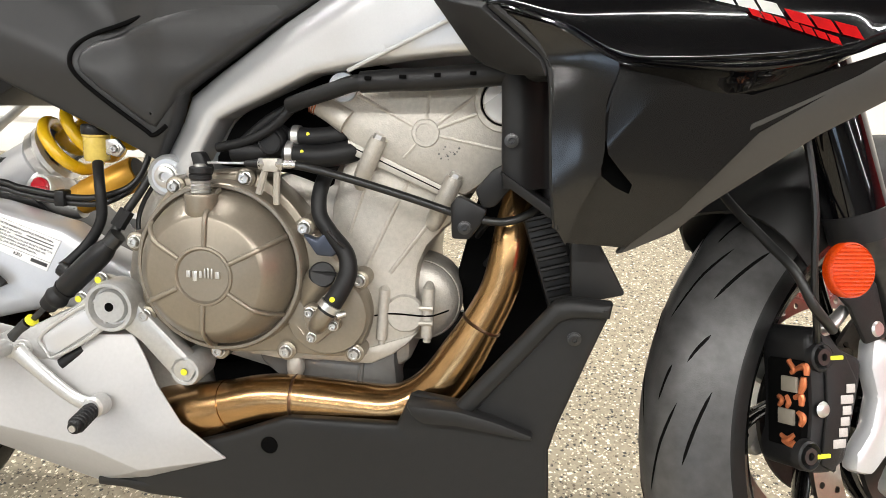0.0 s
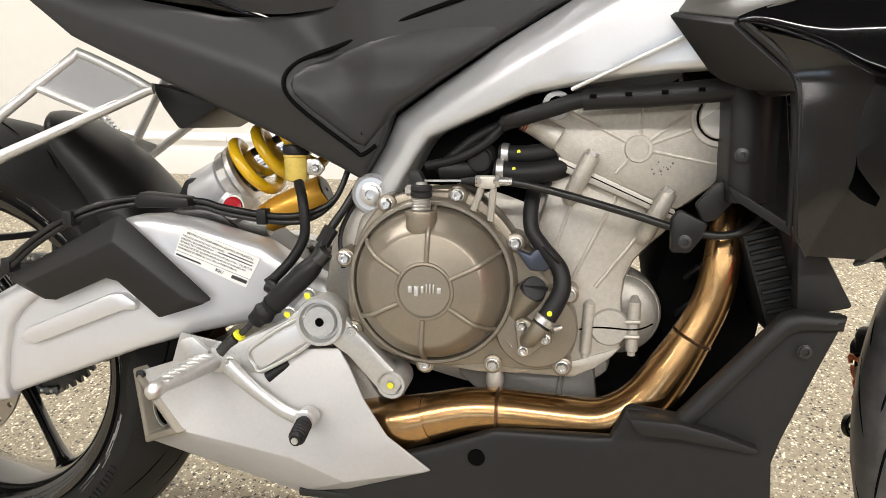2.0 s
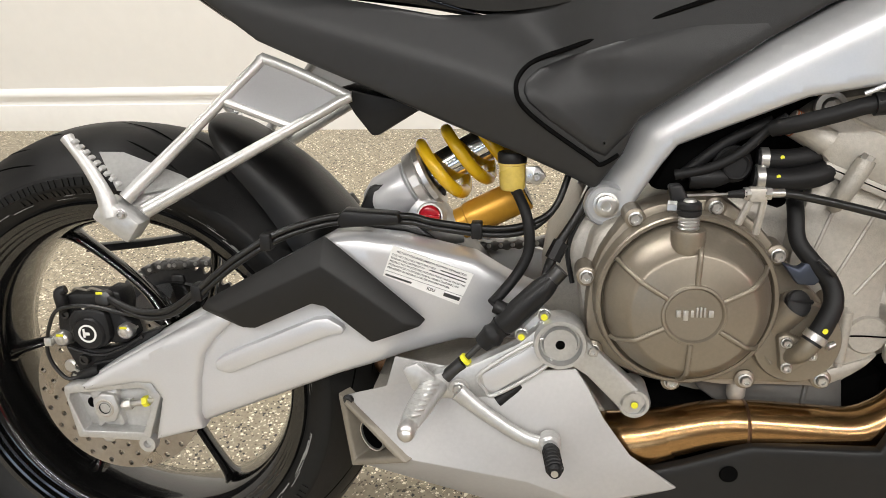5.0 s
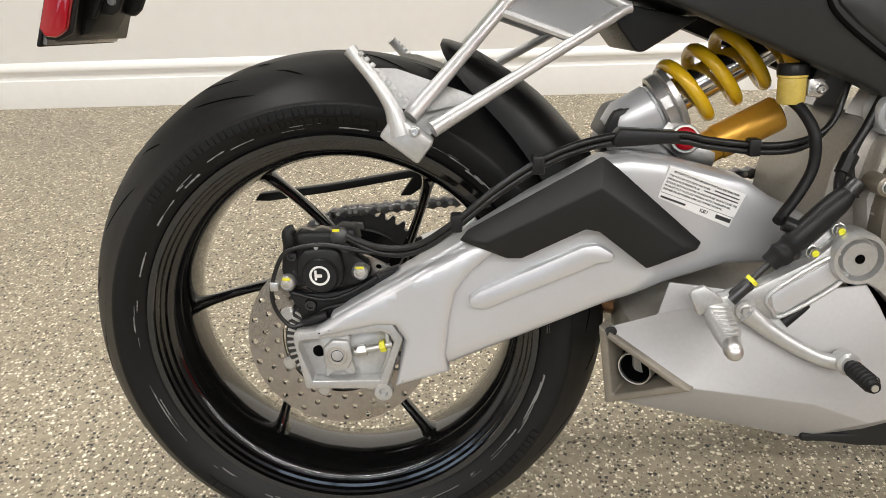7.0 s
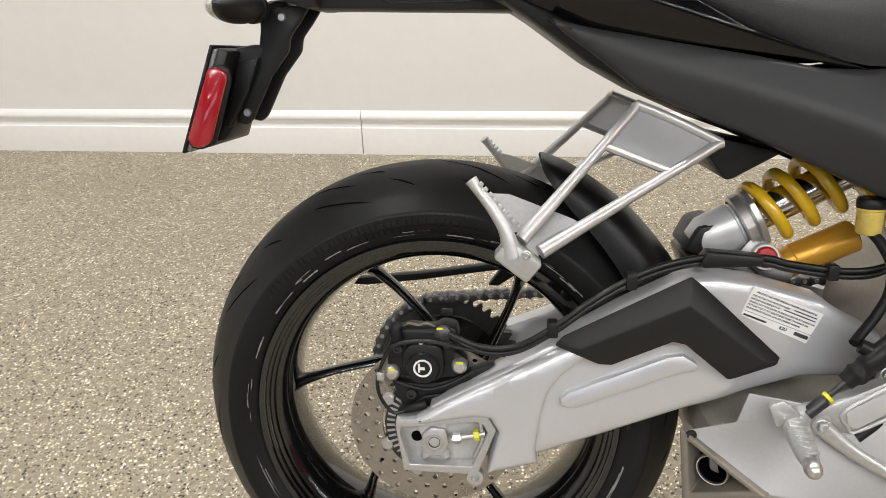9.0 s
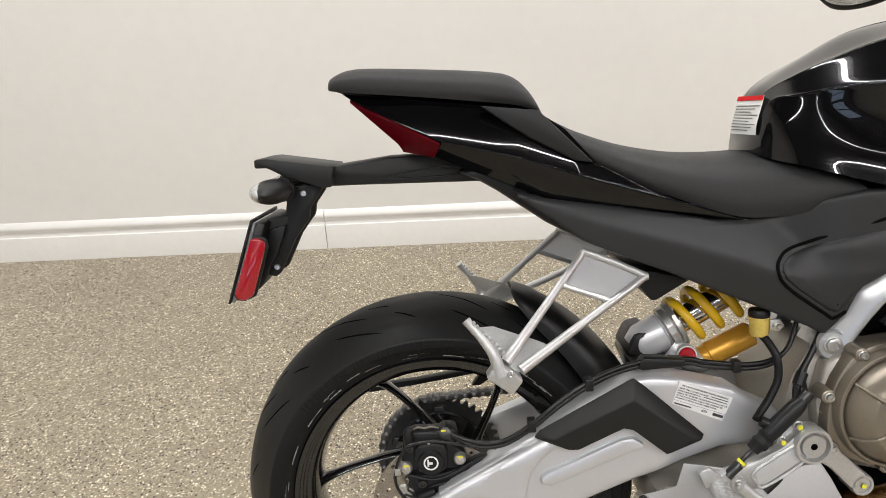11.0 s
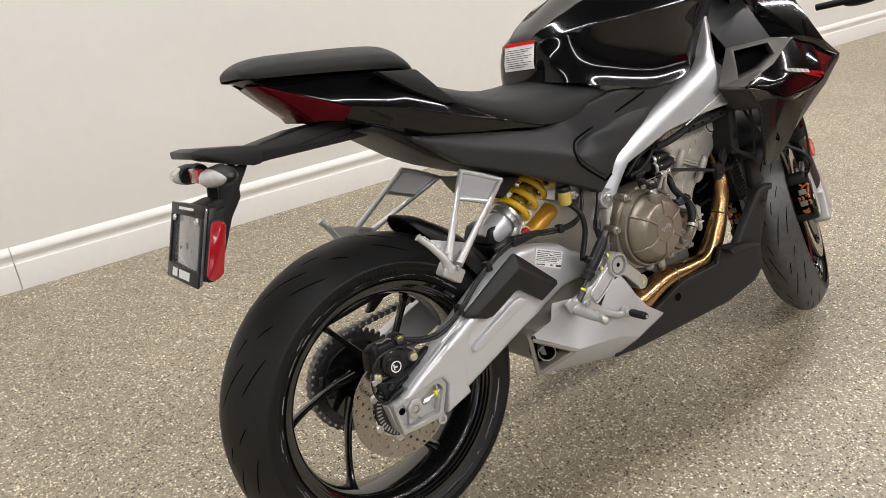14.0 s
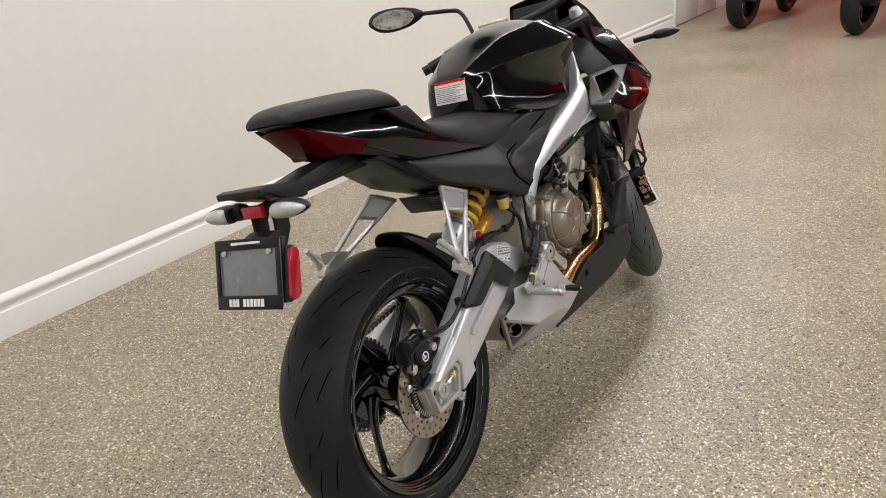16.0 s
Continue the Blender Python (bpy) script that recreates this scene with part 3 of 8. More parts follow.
def swingarm_side():
    bm = skin([(-0.004, 0.340), (-0.002, 0.354), (0.012, 0.363), (0.081, 0.402), (0.143, 0.436), (0.215, 0.480), (0.288, 0.518), (0.320, 0.520), (0.362, 0.513), (0.441, 0.488), (0.475, 0.464),
               (0.520, 0.440), (0.560, 0.430), (0.560, 0.395), (0.500, 0.392), (0.424, 0.396), (0.360, 0.382), (0.291, 0.360), (0.200, 0.324), (0.121, 0.293), (0.066, 0.275),
               (0.076, 0.325), (0.066, 0.338)], arm_y, 0.045, 0.013, 0.016, 0.009)
    return bm


swingarm = part("swingarm", swingarm_side(), SILVER, bike, "silver painted cast swingarm")
part("left_arm", prism([(-0.04, 0.335), (0.08, 0.37), (0.30, 0.455), (0.40, 0.47), (0.52, 0.44), (0.56, 0.43), (0.56, 0.395), (0.42, 0.39), (0.29, 0.36), (0.06, 0.275), (-0.035, 0.28)], 0.104, 0.140, 0.010), SILVER, swingarm)
# the rear end stands prouder, with a step where it meets the flank
FLARE_CREASE = ((-0.03, 0.334), (0.017, 0.360), (0.060, 0.380), (0.114, 0.405), (0.167, 0.429), (0.20, 0.443))
part("rear_flare", skin([(-0.014, 0.335), (-0.018, 0.341), (0.020, 0.364), (0.085, 0.399), (0.150, 0.436), (0.184, 0.450), (0.176, 0.424), (0.152, 0.404), (0.136, 0.383), (0.128, 0.350), (0.123, 0.310), (0.126, 0.291), (0.066, 0.274),
                         (0.080, 0.328), (0.070, 0.346), (0.050, 0.347)],
                        lambda x, z: -0.1435 + 0.6 * max(0.0, z - float(np.interp(x, [c[0] for c in FLARE_CREASE], [c[1] for c in FLARE_CREASE]))), 0.022, 0.010, 0.007, 0.006), SILVER, swingarm)
part("raised_rib", prism([(0.150, 0.366), (0.149, 0.376), (0.160, 0.384), (0.268, 0.430), (0.284, 0.432), (0.302, 0.421), (0.300, 0.412), (0.285, 0.411), (0.165, 0.362)],
                         -0.1440, -0.125, 0.0062), SILVER, swingarm)
part("swingarm_guard", shell([(0.141, -0.143, 0.440), (0.150, -0.143, 0.452), (0.287, -0.143, 0.524), (0.303, -0.142, 0.511), (0.391, -0.137, 0.430), (0.385, -0.1455, 0.424), (0.333, -0.150, 0.406), (0.284, -0.151, 0.447),
                              (0.270, -0.151, 0.450), (0.205, -0.151, 0.421), (0.190, -0.150, 0.421), (0.168, -0.154, 0.440), (0.284, -0.156, 0.494), (0.368, -0.152, 0.430)],
                             [(0, 1, 2, 12, 11), (2, 3, 4, 13, 12), (4, 5, 13), (13, 5, 6), (12, 13, 6, 7), (11, 12, 7, 8), (11, 8, 9, 10), (0, 11, 10)], 0.012, 0.002), MATTE, swingarm, "matte black plastic guard")
# rear axle carrier
carrier = part("axle_carrier", prism([(-0.046, 0.330), (0.069, 0.352), (0.080, 0.344), (0.060, 0.272), (0.052, 0.266), (-0.030, 0.268), (-0.036, 0.276)], -0.120, -0.090, 0.003), CASTPAINT, swingarm)
def cast_frame(outer, inner, y0, y1):
    """A cast rim between two outlines (x, z)."""
    bm = bmesh.new()
    rings = [[bm.verts.new((x, y, z)) for x, z in o] for o, y in ((outer, y1), (outer, y0), (inner, y0), (inner, y1))]
    n = len(outer)
    for a, b in zip(rings, rings[1:] + rings[:1]):
        for k in range(n):
            bm.faces.new((a[k], a[(k + 1) % n], b[(k + 1) % n], b[k]))
    bmesh.ops.recalc_face_normals(bm, faces=bm.faces[:])
    sharp_bevel(bm, 0.0016, 2, 30)
    return bm


part("carrier_rim", cast_frame([(-0.043, 0.330), (-0.042, 0.338), (0.054, 0.350), (0.067, 0.346), (0.077, 0.329), (0.055, 0.270), (-0.034, 0.272)],
                               [(-0.038, 0.322), (-0.036, 0.329), (0.054, 0.339), (0.062, 0.335), (0.067, 0.325), (0.049, 0.281), (-0.026, 0.281)], -0.1375, -0.112), CASTPAINT, swingarm)
part("axle_block", prism([(-0.019, 0.327), (-0.012, 0.331), (0.012, 0.333), (0.018, 0.330), (0.015, 0.310), (0.022, 0.287), (0.015, 0.282), (0.008, 0.288), (-0.004, 0.287), (-0.010, 0.281), (-0.015, 0.284), (-0.010, 0.305)], -0.128, -0.105, 0.0025), CASTPAINT, swingarm)
part("axle_collar", prism([(-0.001, 0.3285), (0.0165, 0.3265), (0.0205, 0.307), (0.013, 0.2915), (-0.003, 0.290), (-0.0125, 0.300), (-0.0125, 0.318)], -0.1335, -0.125, 0.003), CASTPAINT, swingarm)
part("axle_bore", lathe([(0.0115, 0.0), (0.0105, 0.0008), (0.0085, 0.0004), (0.0078, -0.006)], (0.003, -0.1338, 0.3095), (0, -1, 0), 32), CAST, swingarm)
part("axle_end", lathe([(0, -0.004), (0.0060, -0.004), (0.0064, 0.0003), (0.0070, 0.0006)], (0.003, -0.1339, 0.3095), (0, -1, 0), 24), DARK, swingarm)
part("carrier_slot", lathe([(0, 0.0006), (0.0060, 0.0006), (0.0070, 0.0)], (-0.0195, -0.1206, 0.310), (0, -1, 0), 24), DARK, swingarm)
part("chain_adjuster", tube([(0.022, -0.128, 0.311), (0.064, -0.128, 0.320)], 0.0040, 12, 1), STEEL, swingarm)
part("adjuster_nut", lathe([(0, -0.005), (0.0068, -0.005), (0.0068, 0.004), (0, 0.004)], (0.031, -0.128, 0.313), (1, 0, 0.2), 6), STEEL, swingarm, smooth=20)
part("adjuster_nut", lathe([(0, -0.003), (0.0066, -0.003), (0.0066, 0.003), (0, 0.003)], (0.0535, -0.129, 0.318), (1, 0, 0.2), 6), YELLOWMARK, swingarm, smooth=20)
part("adjuster_stop", prism([(0.056, 0.336), (0.060, 0.337), (0.064, 0.308), (0.052, 0.285), (0.048, 0.286), (0.058, 0.309)], -0.130, -0.115, 0.0015), CASTPAINT, swingarm)
part("stand_boss", lathe([(0, 0), (0.010, 0), (0.011, 0.004), (0.010, 0.012), (0.005, 0.012), (0.004, 0.006), (0, 0.006)], (0.052, -0.126, 0.266), (0, -1, 0), 24), CASTPAINT, swingarm)
part("pivot_housing", prism([(0.515, 0.44), (0.525, 0.50), (0.555, 0.55), (0.60, 0.54), (0.60, 0.37), (0.53, 0.37)], -0.112, 0.085, 0.012), CAST, bike, "grey cast frame casting round the swingarm pivot")

# ---- rear brake ----
def disc(name, parent, centre, r_out, r_in, holes, m=None):
    """A ring drilled right through: each cell of its grid is a square round a hole."""
    bm = bmesh.new()
    bands, n, half_t, hr = len(holes), holes[0], 0.0025, 0.0036
    steps = ((-1, -1), (0, -1), (1, -1), (1, 0), (1, 1), (0, 1), (-1, 1), (-1, 0))
    for ring in range(bands):
        r0 = r_in + (r_out - r_in) * ring / bands
        r1 = r_in + (r_out - r_in) * (ring + 1) / bands
        rm = (r0 + r1) / 2
        for i in range(n):
            ac = 2 * math.pi * (i + 0.5 * (ring % 2)) / n
            cell = [((r0, rm, r1)[v + 1], ac + u * math.pi / n) for u, v in steps]
            out_v = [[bm.verts.new((r * math.cos(q), y, r * math.sin(q))) for r, q in cell] for y in (-half_t, half_t)]
            in_v = [[bm.verts.new((rm * math.cos(ac) + hr * (v * math.cos(ac) - u * math.sin(ac)) / math.hypot(u, v), y, rm * math.sin(ac) + hr * (v * math.sin(ac) + u * math.cos(ac)) / math.hypot(u, v))) for u, v in steps] for y in (-half_t, half_t)]
            for k in range(8):
                j = (k + 1) % 8
                bm.faces.new((out_v[0][k], out_v[0][j], in_v[0][j], in_v[0][k]))
                bm.faces.new((out_v[1][j], out_v[1][k], in_v[1][k], in_v[1][j]))
                bm.faces.new((in_v[0][k], in_v[0][j], in_v[1][j], in_v[1][k]))
                if (ring == 0 and k in (0, 1)) or (ring == bands - 1 and k in (4, 5)):
                    bm.faces.new((out_v[0][j], out_v[0][k], out_v[1][k], out_v[1][j]))
    bmesh.ops.remove_doubles(bm, verts=bm.verts[:], dist=1e-5)
    bmesh.ops.recalc_face_normals(bm, faces=bm.faces[:])
    ob = part(name, bm, DISC, parent, "drilled steel brake disc", 30)
    ob.matrix_basis = m if m is not None else Matrix.Translation(centre)
    return ob


rear_disc = disc("rear_brake_disc", bike, (0.0, -0.092, 0.312), 0.106, 0.066, (24, 24, 24))
tone_ring = part("tone_ring", lathe([(0.040, -0.098), (0.062, -0.098), (0.063, -0.094), (0.040, -0.094)], (0, 0, 0.312), (0, 1, 0), 72, closed=True), IRON, bike, "slotted sensor ring")
TOOTH = mesh_of("ring_tooth", box(-0.0014, 0.0014, -0.0995, -0.0975, 0.050, 0.060, 0.0003), STEEL)
for k in range(48):
    piece("ring_tooth", TOOTH, tone_ring, pose(0, 0, 0.312, 0, 7.5 * k, 0))


def rear_caliper():
    body = part("rear_caliper", prism([(-0.053, 0.423), (-0.050, 0.436), (-0.034, 0.444), (0.004, 0.443), (0.010, 0.449), (0.028, 0.446), (0.031, 0.432), (0.028, 0.416), (0.040, 0.408), (0.043, 0.392), (0.026, 0.382),
                                      (-0.050, 0.382), (-0.056, 0.401)], -0.110, -0.076, 0.005), PLASTIC, bike, "black cast rear brake caliper")
    part("piston_housing", prism([(-0.036, 0.412), (-0.026, 0.427), (0.004, 0.427), (0.013, 0.419), (0.014, 0.392), (0.002, 0.380), (-0.022, 0.380), (-0.034, 0.394)], -0.119, -0.105, 0.006, round_sub=2), PLASTIC, body)
    part("piston_cap", lathe([(0, 0.003), (0.018, 0.003), (0.0205, 0.0), (0.022, -0.010)], (-0.011, -0.119, 0.398), (0, -1, 0), 36), PLASTIC, body)
    ring = lathe([(0.0088, 0.0), (0.0112, 0.0), (0.0112, 0.0006), (0.0088, 0.0006)], (-0.011, -0.1222, 0.399), (0, -1, 0), 32, closed=True)
    box(-0.0165, -0.0140, -0.1229, -0.1222, 0.394, 0.405, 0, ring), box(-0.0140, -0.0085, -0.1229, -0.1222, 0.397, 0.4005, 0, ring)
    part("round_mark", ring, WHITE, body, "white round maker's mark")
    part("carrier_arm", prism([(-0.052, 0.379), (-0.027, 0.374), (0.007, 0.376), (0.026, 0.382), (0.060, 0.398), (0.075, 0.402), (0.060, 0.386), (0.044, 0.370), (0.019, 0.358), (-0.006, 0.343), (-0.036, 0.330), (-0.040, 0.350)],
                              -0.110, -0.092, 0.003), PLASTIC, body, "black ribbed caliper carrier")
    part("carrier_rib", tube([(-0.030, -0.110, 0.338), (-0.012, -0.111, 0.356), (0.020, -0.111, 0.364), (0.048, -0.110, 0.382)], 0.0026, 8, 4), PLASTIC, body)
    part("carrier_rib", tube([(-0.046, -0.110, 0.376), (-0.010, -0.111, 0.367), (0.020, -0.111, 0.375), (0.050, -0.110, 0.392)], 0.0026, 8, 4), PLASTIC, body)
    for x, z in ((-0.049, 0.389), (0.032, 0.400)):
        part("slide_pin", lathe([(0, 0.004), (0.006, 0.004), (0.0085, 0.002), (0.0095, 0), (0.0095, -0.014)], (x, -0.116, z), (0, -1, 0), 24), STEEL, body)
        part("pin_socket", lathe([(0, 0.0048), (0.0036, 0.0048), (0.0044, 0.0042)], (x, -0.116, z), (0, -1, 0), 12), CAST, body)
        part("yellow_mark", box(x - 0.004, x + 0.005, -0.1205, -0.1195, z + 0.0045, z + 0.0075, 0.0003), YELLOWMARK, body)
    for x, z in ((-0.042, 0.419), (0.018, 0.427)):
        part("body_screw", lathe([(0, 0.001), (0.0025, 0.001), (0.003, 0.003), (0.0055, 0.003), (0.0062, 0)], (x, -0.111, z), (0, -1, 0), 20), IRON, body)
    part("bleed_cap", tube([(-0.044, -0.112, 0.424), (-0.042, -0.114, 0.434), (-0.043, -0.114, 0.446), (-0.036, -0.112, 0.450)], [0.006, 0.0075, 0.0068, 0.005], 12, 4), HOSE, body, "black rubber bleed cap")
    part("banjo_union", lathe([(0, 0.006), (0.005, 0.006), (0.0095, 0.004), (0.0095, -0.006)], (0.013, -0.116, 0.441), (0, -1, 0.2), 20), IRON, body)
    part("yellow_mark", box(0.006, 0.014, -0.121, -0.120, 0.447, 0.450, 0.0003), YELLOWMARK, body)
    part("pad_spring", tube([(-0.036, -0.100, 0.444), (-0.028, -0.104, 0.449), (-0.018, -0.100, 0.445), (-0.008, -0.104, 0.449), (0.002, -0.100, 0.444)], 0.0016, 8, 4), OUTLET, body)
    part("centre_screw", lathe([(0, 0.003), (0.0024, 0.003), (0.0030, 0)], (-0.013, -0.117, 0.430), (0, -1, 0), 14), STEEL, body)
    part("sensor", tube([(-0.034, -0.116, 0.342), (-0.022, -0.117, 0.347), (-0.008, -0.116, 0.351)], [0.005, 0.0062, 0.0055], 12, 3), PLASTIC, body)
    part("sensor_screw", lathe([(0, 0.002), (0.003, 0.002), (0.0035, 0.004), (0.006, 0.004), (0.007, 0)], (-0.026, -0.112, 0.362), (0, -1, 0), 18), IRON, body)
    part("sensor_wire", tube([(-0.033, -0.118, 0.342), (-0.048, -0.120, 0.340), (-0.061, -0.121, 0.356), (-0.066, -0.121, 0.375), (-0.062, -0.121, 0.397), (-0.050, -0.122, 0.422), (-0.035, -0.123, 0.431), (-0.002, -0.124, 0.434),
                              (0.040, -0.125, 0.426), (0.064, -0.126, 0.423), (0.087, -0.127, 0.420)], 0.0024, 8, 6), CABLE, body)
    part("wire_clip", box(-0.066, -0.057, -0.125, -0.116, 0.383, 0.393, 0.001), STEEL, body)
    for ang in (110, 150, 205, 250, 300, 340):
        q = radians(ang)
        part("disc_button", lathe([(0, 0.003), (0.006, 0.003), (0.0085, 0.001), (0.0085, -0.003)], (0.066 * math.cos(q), -0.0955, 0.312 + 0.066 * math.sin(q)), (0, -1, 0), 20), STEEL, rear_disc_holder)
    return body


rear_disc_holder = bike
rear_caliper()

# ---- chain side ----
def sprocket():
    """Toothed ring with an inner web."""
    bm = bmesh.new()
    n = 43
    ring = []
    for i in range(n * 4):
        a = 2 * math.pi * i / (n * 4)
        ring.append((0.1075 if i % 4 in (1, 2) else 0.099, a))
    vs = [[bm.verts.new((r * math.cos(a), y, r * math.sin(a))) for r, a in ring] for y in (0.087, 0.093)]
    inner = [[bm.verts.new((0.074 * math.cos(a), y, 0.074 * math.sin(a))) for r, a in ring] for y in (0.087, 0.093)]
    m = len(ring)
    for i in range(m):
        j = (i + 1) % m
        bm.faces.new((vs[0][i], vs[0][j], vs[1][j], vs[1][i])), bm.faces.new((inner[0][i], inner[1][i], inner[1][j], inner[0][j]))
        bm.faces.new((vs[0][i], inner[0][i], inner[0][j], vs[0][j])), bm.faces.new((vs[1][i], vs[1][j], inner[1][j], inner[1][i]))
    bmesh.ops.recalc_face_normals(bm, faces=bm.faces[:])
    return bm


rear_sprocket = part("rear_sprocket", sprocket(), IRON, bike, "dark toothed rear sprocket", 25)
rear_sprocket.matrix_basis = Matrix.Translation(REAR)
part("sprocket_carrier", lathe([(0.030, 0.062), (0.082, 0.070), (0.082, 0.080), (0.030, 0.085)], axis=(0, 1, 0), seg=48, closed=True), GLOSSWHEEL, rear_sprocket)
for k in range(5):
    a = 2 * math.pi * k / 5 + 0.3
    part("sprocket_arm", prism([(0.055, -0.014), (0.090, -0.009), (0.090, 0.009), (0.055, 0.014)], 0.082, 0.092, 0.003), IRON, rear_sprocket).matrix_basis = pose(0, 0, 0, 0, -math.degrees(a), 0)
LINK = mesh_of("chain_link", prism([(-0.0105, -0.0062), (-0.007, -0.0075), (-0.003, -0.0050), (0.003, -0.0050), (0.007, -0.0075), (0.0105, -0.0062), (0.0120, 0), (0.0105, 0.0062), (0.007, 0.0075), (0.003, 0.0050), (-0.003, 0.0050), (-0.007, 0.0075),
                                    (-0.0105, 0.0062), (-0.0120, 0)], 0.0815, 0.0985, 0.0012), mat("chain_steel", (0.16, 0.155, 0.15), 0.38, metal=0.85, var=0.25, grain=120))
chain = part("chain", tube([(-0.004, 0.09, 0.419), (0.30, 0.09, 0.440), (0.56, 0.09, 0.458)], 0.004, 6, 1), IRON, bike, "dark oiled drive chain")
PIN = mesh_of("chain_pin", lathe([(0, -0.001), (0.0032, -0.001), (0.0032, 0.0), (0.002, 0.001), (0, 0.001)], axis=(0, -1, 0), seg=10), STEEL)
for i in range(58):
    if i < 22:
        a = math.pi * 0.5 + 0.07 + i * 0.0159 / 0.1045
        m = pose(0.1045 * math.cos(a), 0, 0.315 + 0.1045 * math.sin(a), 0, 90 - math.degrees(a), 0)
    else:
        k = (i - 22) * 0.0159
        m = pose(k, 0, 0.4195 + k * 0.068, 0, -3.9, 0)
    link = piece("chain_link", LINK, chain, m)
    piece("chain_pin", PIN, chain, m @ pose(0, 0.0810, 0))
part("chain_guard", prism([(-0.135, 0.437), (-0.128, 0.446), (-0.036, 0.455), (0.10, 0.475), (0.26, 0.52), (0.27, 0.505), (0.15, 0.462), (0.105, 0.458), (0.075, 0.438), (0.060, 0.438), (0.078, 0.462), (-0.037, 0.445), (-0.115, 0.436)], 0.086, 0.104, 0.002), MATTE, bike, "black plastic chain guard")

# ---- hugger ----
def hugger():
    rows = []
    for a, w, dr in ((68.5, 0.030, 0.030), (66.5, 0.050, 0.032), (61, 0.066, 0.033), (48, 0.078, 0.033), (34, 0.086, 0.033), (22, 0.092, 0.034), (10, 0.090, 0.036)):
        r = 0.318 + dr
        ca, sa = math.cos(radians(a)), math.sin(radians(a))
        row = []
        for u, d in ((-1.0, -0.062), (-0.95, -0.030), (-0.6, -0.008), (0, 0), (0.6, -0.008), (0.95, -0.030), (1.0, -0.062)):
            rr = r + d * min(1, (w / 0.084) ** 2.2)
            row.append((rr * ca, u * w, 0.315 + rr * sa))
        rows.append(row)
    return surface(rows, 0.003, (4, 3))


part("rear_hugger", hugger(), HUGGER, bike, "black plastic rear mudguard over the tyre")

# ---- frame ----
def spar_y(x, z):
    return -0.128 - 0.30 * (x - 0.577) + 0.06 * max(0.0, x - 0.79) + 1.2 * max(0.0, min(x - 0.885, z - 0.74))


SPAR_TOP = [(0.556, 0.548), (0.566, 0.570), (0.591, 0.610), (0.602, 0.636), (0.640, 0.662), (0.680, 0.687), (0.713, 0.708), (0.754, 0.731), (0.787, 0.749), (0.840, 0.778), (0.868, 0.798), (0.883, 0.838), (0.890, 0.886)]
SPAR_LOW = [(0.906, 0.886), (0.926, 0.838), (0.938, 0.796), (0.938, 0.740), (0.925, 0.690), (0.910, 0.682), (0.878, 0.680), (0.840, 0.676), (0.788, 0.668), (0.747, 0.660), (0.715, 0.646), (0.676, 0.629), (0.642, 0.614), (0.628, 0.594), (0.612, 0.568), (0.600, 0.546), (0.580, 0.530)]


def spar_face(x, z):
    """Flank with an upper band that leans inwards and a shallow recess below the gusset's edge."""
    lean = 0.55 * max(0.0, 0.026 - rim_distance(SPAR_TOP, x, z))
    below = max(0.0, min(1.0, (0.664 + 0.47 * (x - 0.788) - z) / 0.004)) if x > 0.775 else 0.0
    return spar_y(x, z) + lean + 0.0035 * below


def spar():
    return skin(SPAR_TOP + SPAR_LOW, spar_face, 0.045, 0.008, 0.008, 0.007)


frame_spar = both("frame_spar", spar, SPAR, bike, "silver painted aluminium frame spar")
part("gusset_edge", tube([(x, spar_face(x, z) - 0.0005, z) for x, z in ((0.786, 0.6635), (0.820, 0.6795), (0.855, 0.696), (0.888, 0.7115))], 0.0020, 8, 3), SPAR, frame_spar)
part("pivot_lug", lathe([(0.0, 0.008), (0.011, 0.008), (0.013, 0.004), (0.018, 0.004), (0.0205, 0.007), (0.0225, 0.004), (0.0225, -0.02)], (0.577, -0.124, 0.553), (0, -1, 0), 40), SPAR, frame_spar)
bolt(BOLT_L, frame_spar, 0.577, -0.130, 0.553)
part("steering_head", tube([(1.045, 0, 0.79), (0.985, 0, 0.925)], 0.036, 24, 1), SPAR, bike)


# ---- black panels under the seat ----
PANEL_CREASE = ((0.128, 0.792), (0.149, 0.784), (0.247, 0.747), (0.358, 0.713), (0.447, 0.684), (0.485, 0.668), (0.560, 0.60))


def panel_y(x, z):
    return -0.118 - 0.11 * (x - 0.2) + max(0.0, 0.66 - z) * 0.28


def panel_face(x, z):
    """The flank below the crease stands upright; above it the panel leans in towards the seat."""
    zc = float(np.interp(x, [c[0] for c in PANEL_CREASE], [c[1] for c in PANEL_CREASE]))
    return panel_y(x, z) + 0.42 * max(0.0, min(z - zc, 0.075)) * max(0.35, min(1.0, (0.62 - x) / 0.10)) + 0.10 * max(0.0, zc - z)


def under_panel():
    return skin([(0.128, 0.795), (0.150, 0.776), (0.172, 0.761), (0.223, 0.722), (0.268, 0.702), (0.355, 0.666), (0.418, 0.637), (0.479, 0.610), (0.540, 0.582), (0.566, 0.568), (0.590, 0.606), (0.603, 0.640), (0.681, 0.692),
                 (0.757, 0.737), (0.790, 0.752), (0.760, 0.766), (0.700, 0.768), (0.645, 0.776), (0.605, 0.776), (0.557, 0.766), (0.500, 0.746), (0.457, 0.740), (0.410, 0.741), (0.340, 0.755), (0.175, 0.784)],
                panel_face, 0.03, 0.010, 0.006, 0.004)


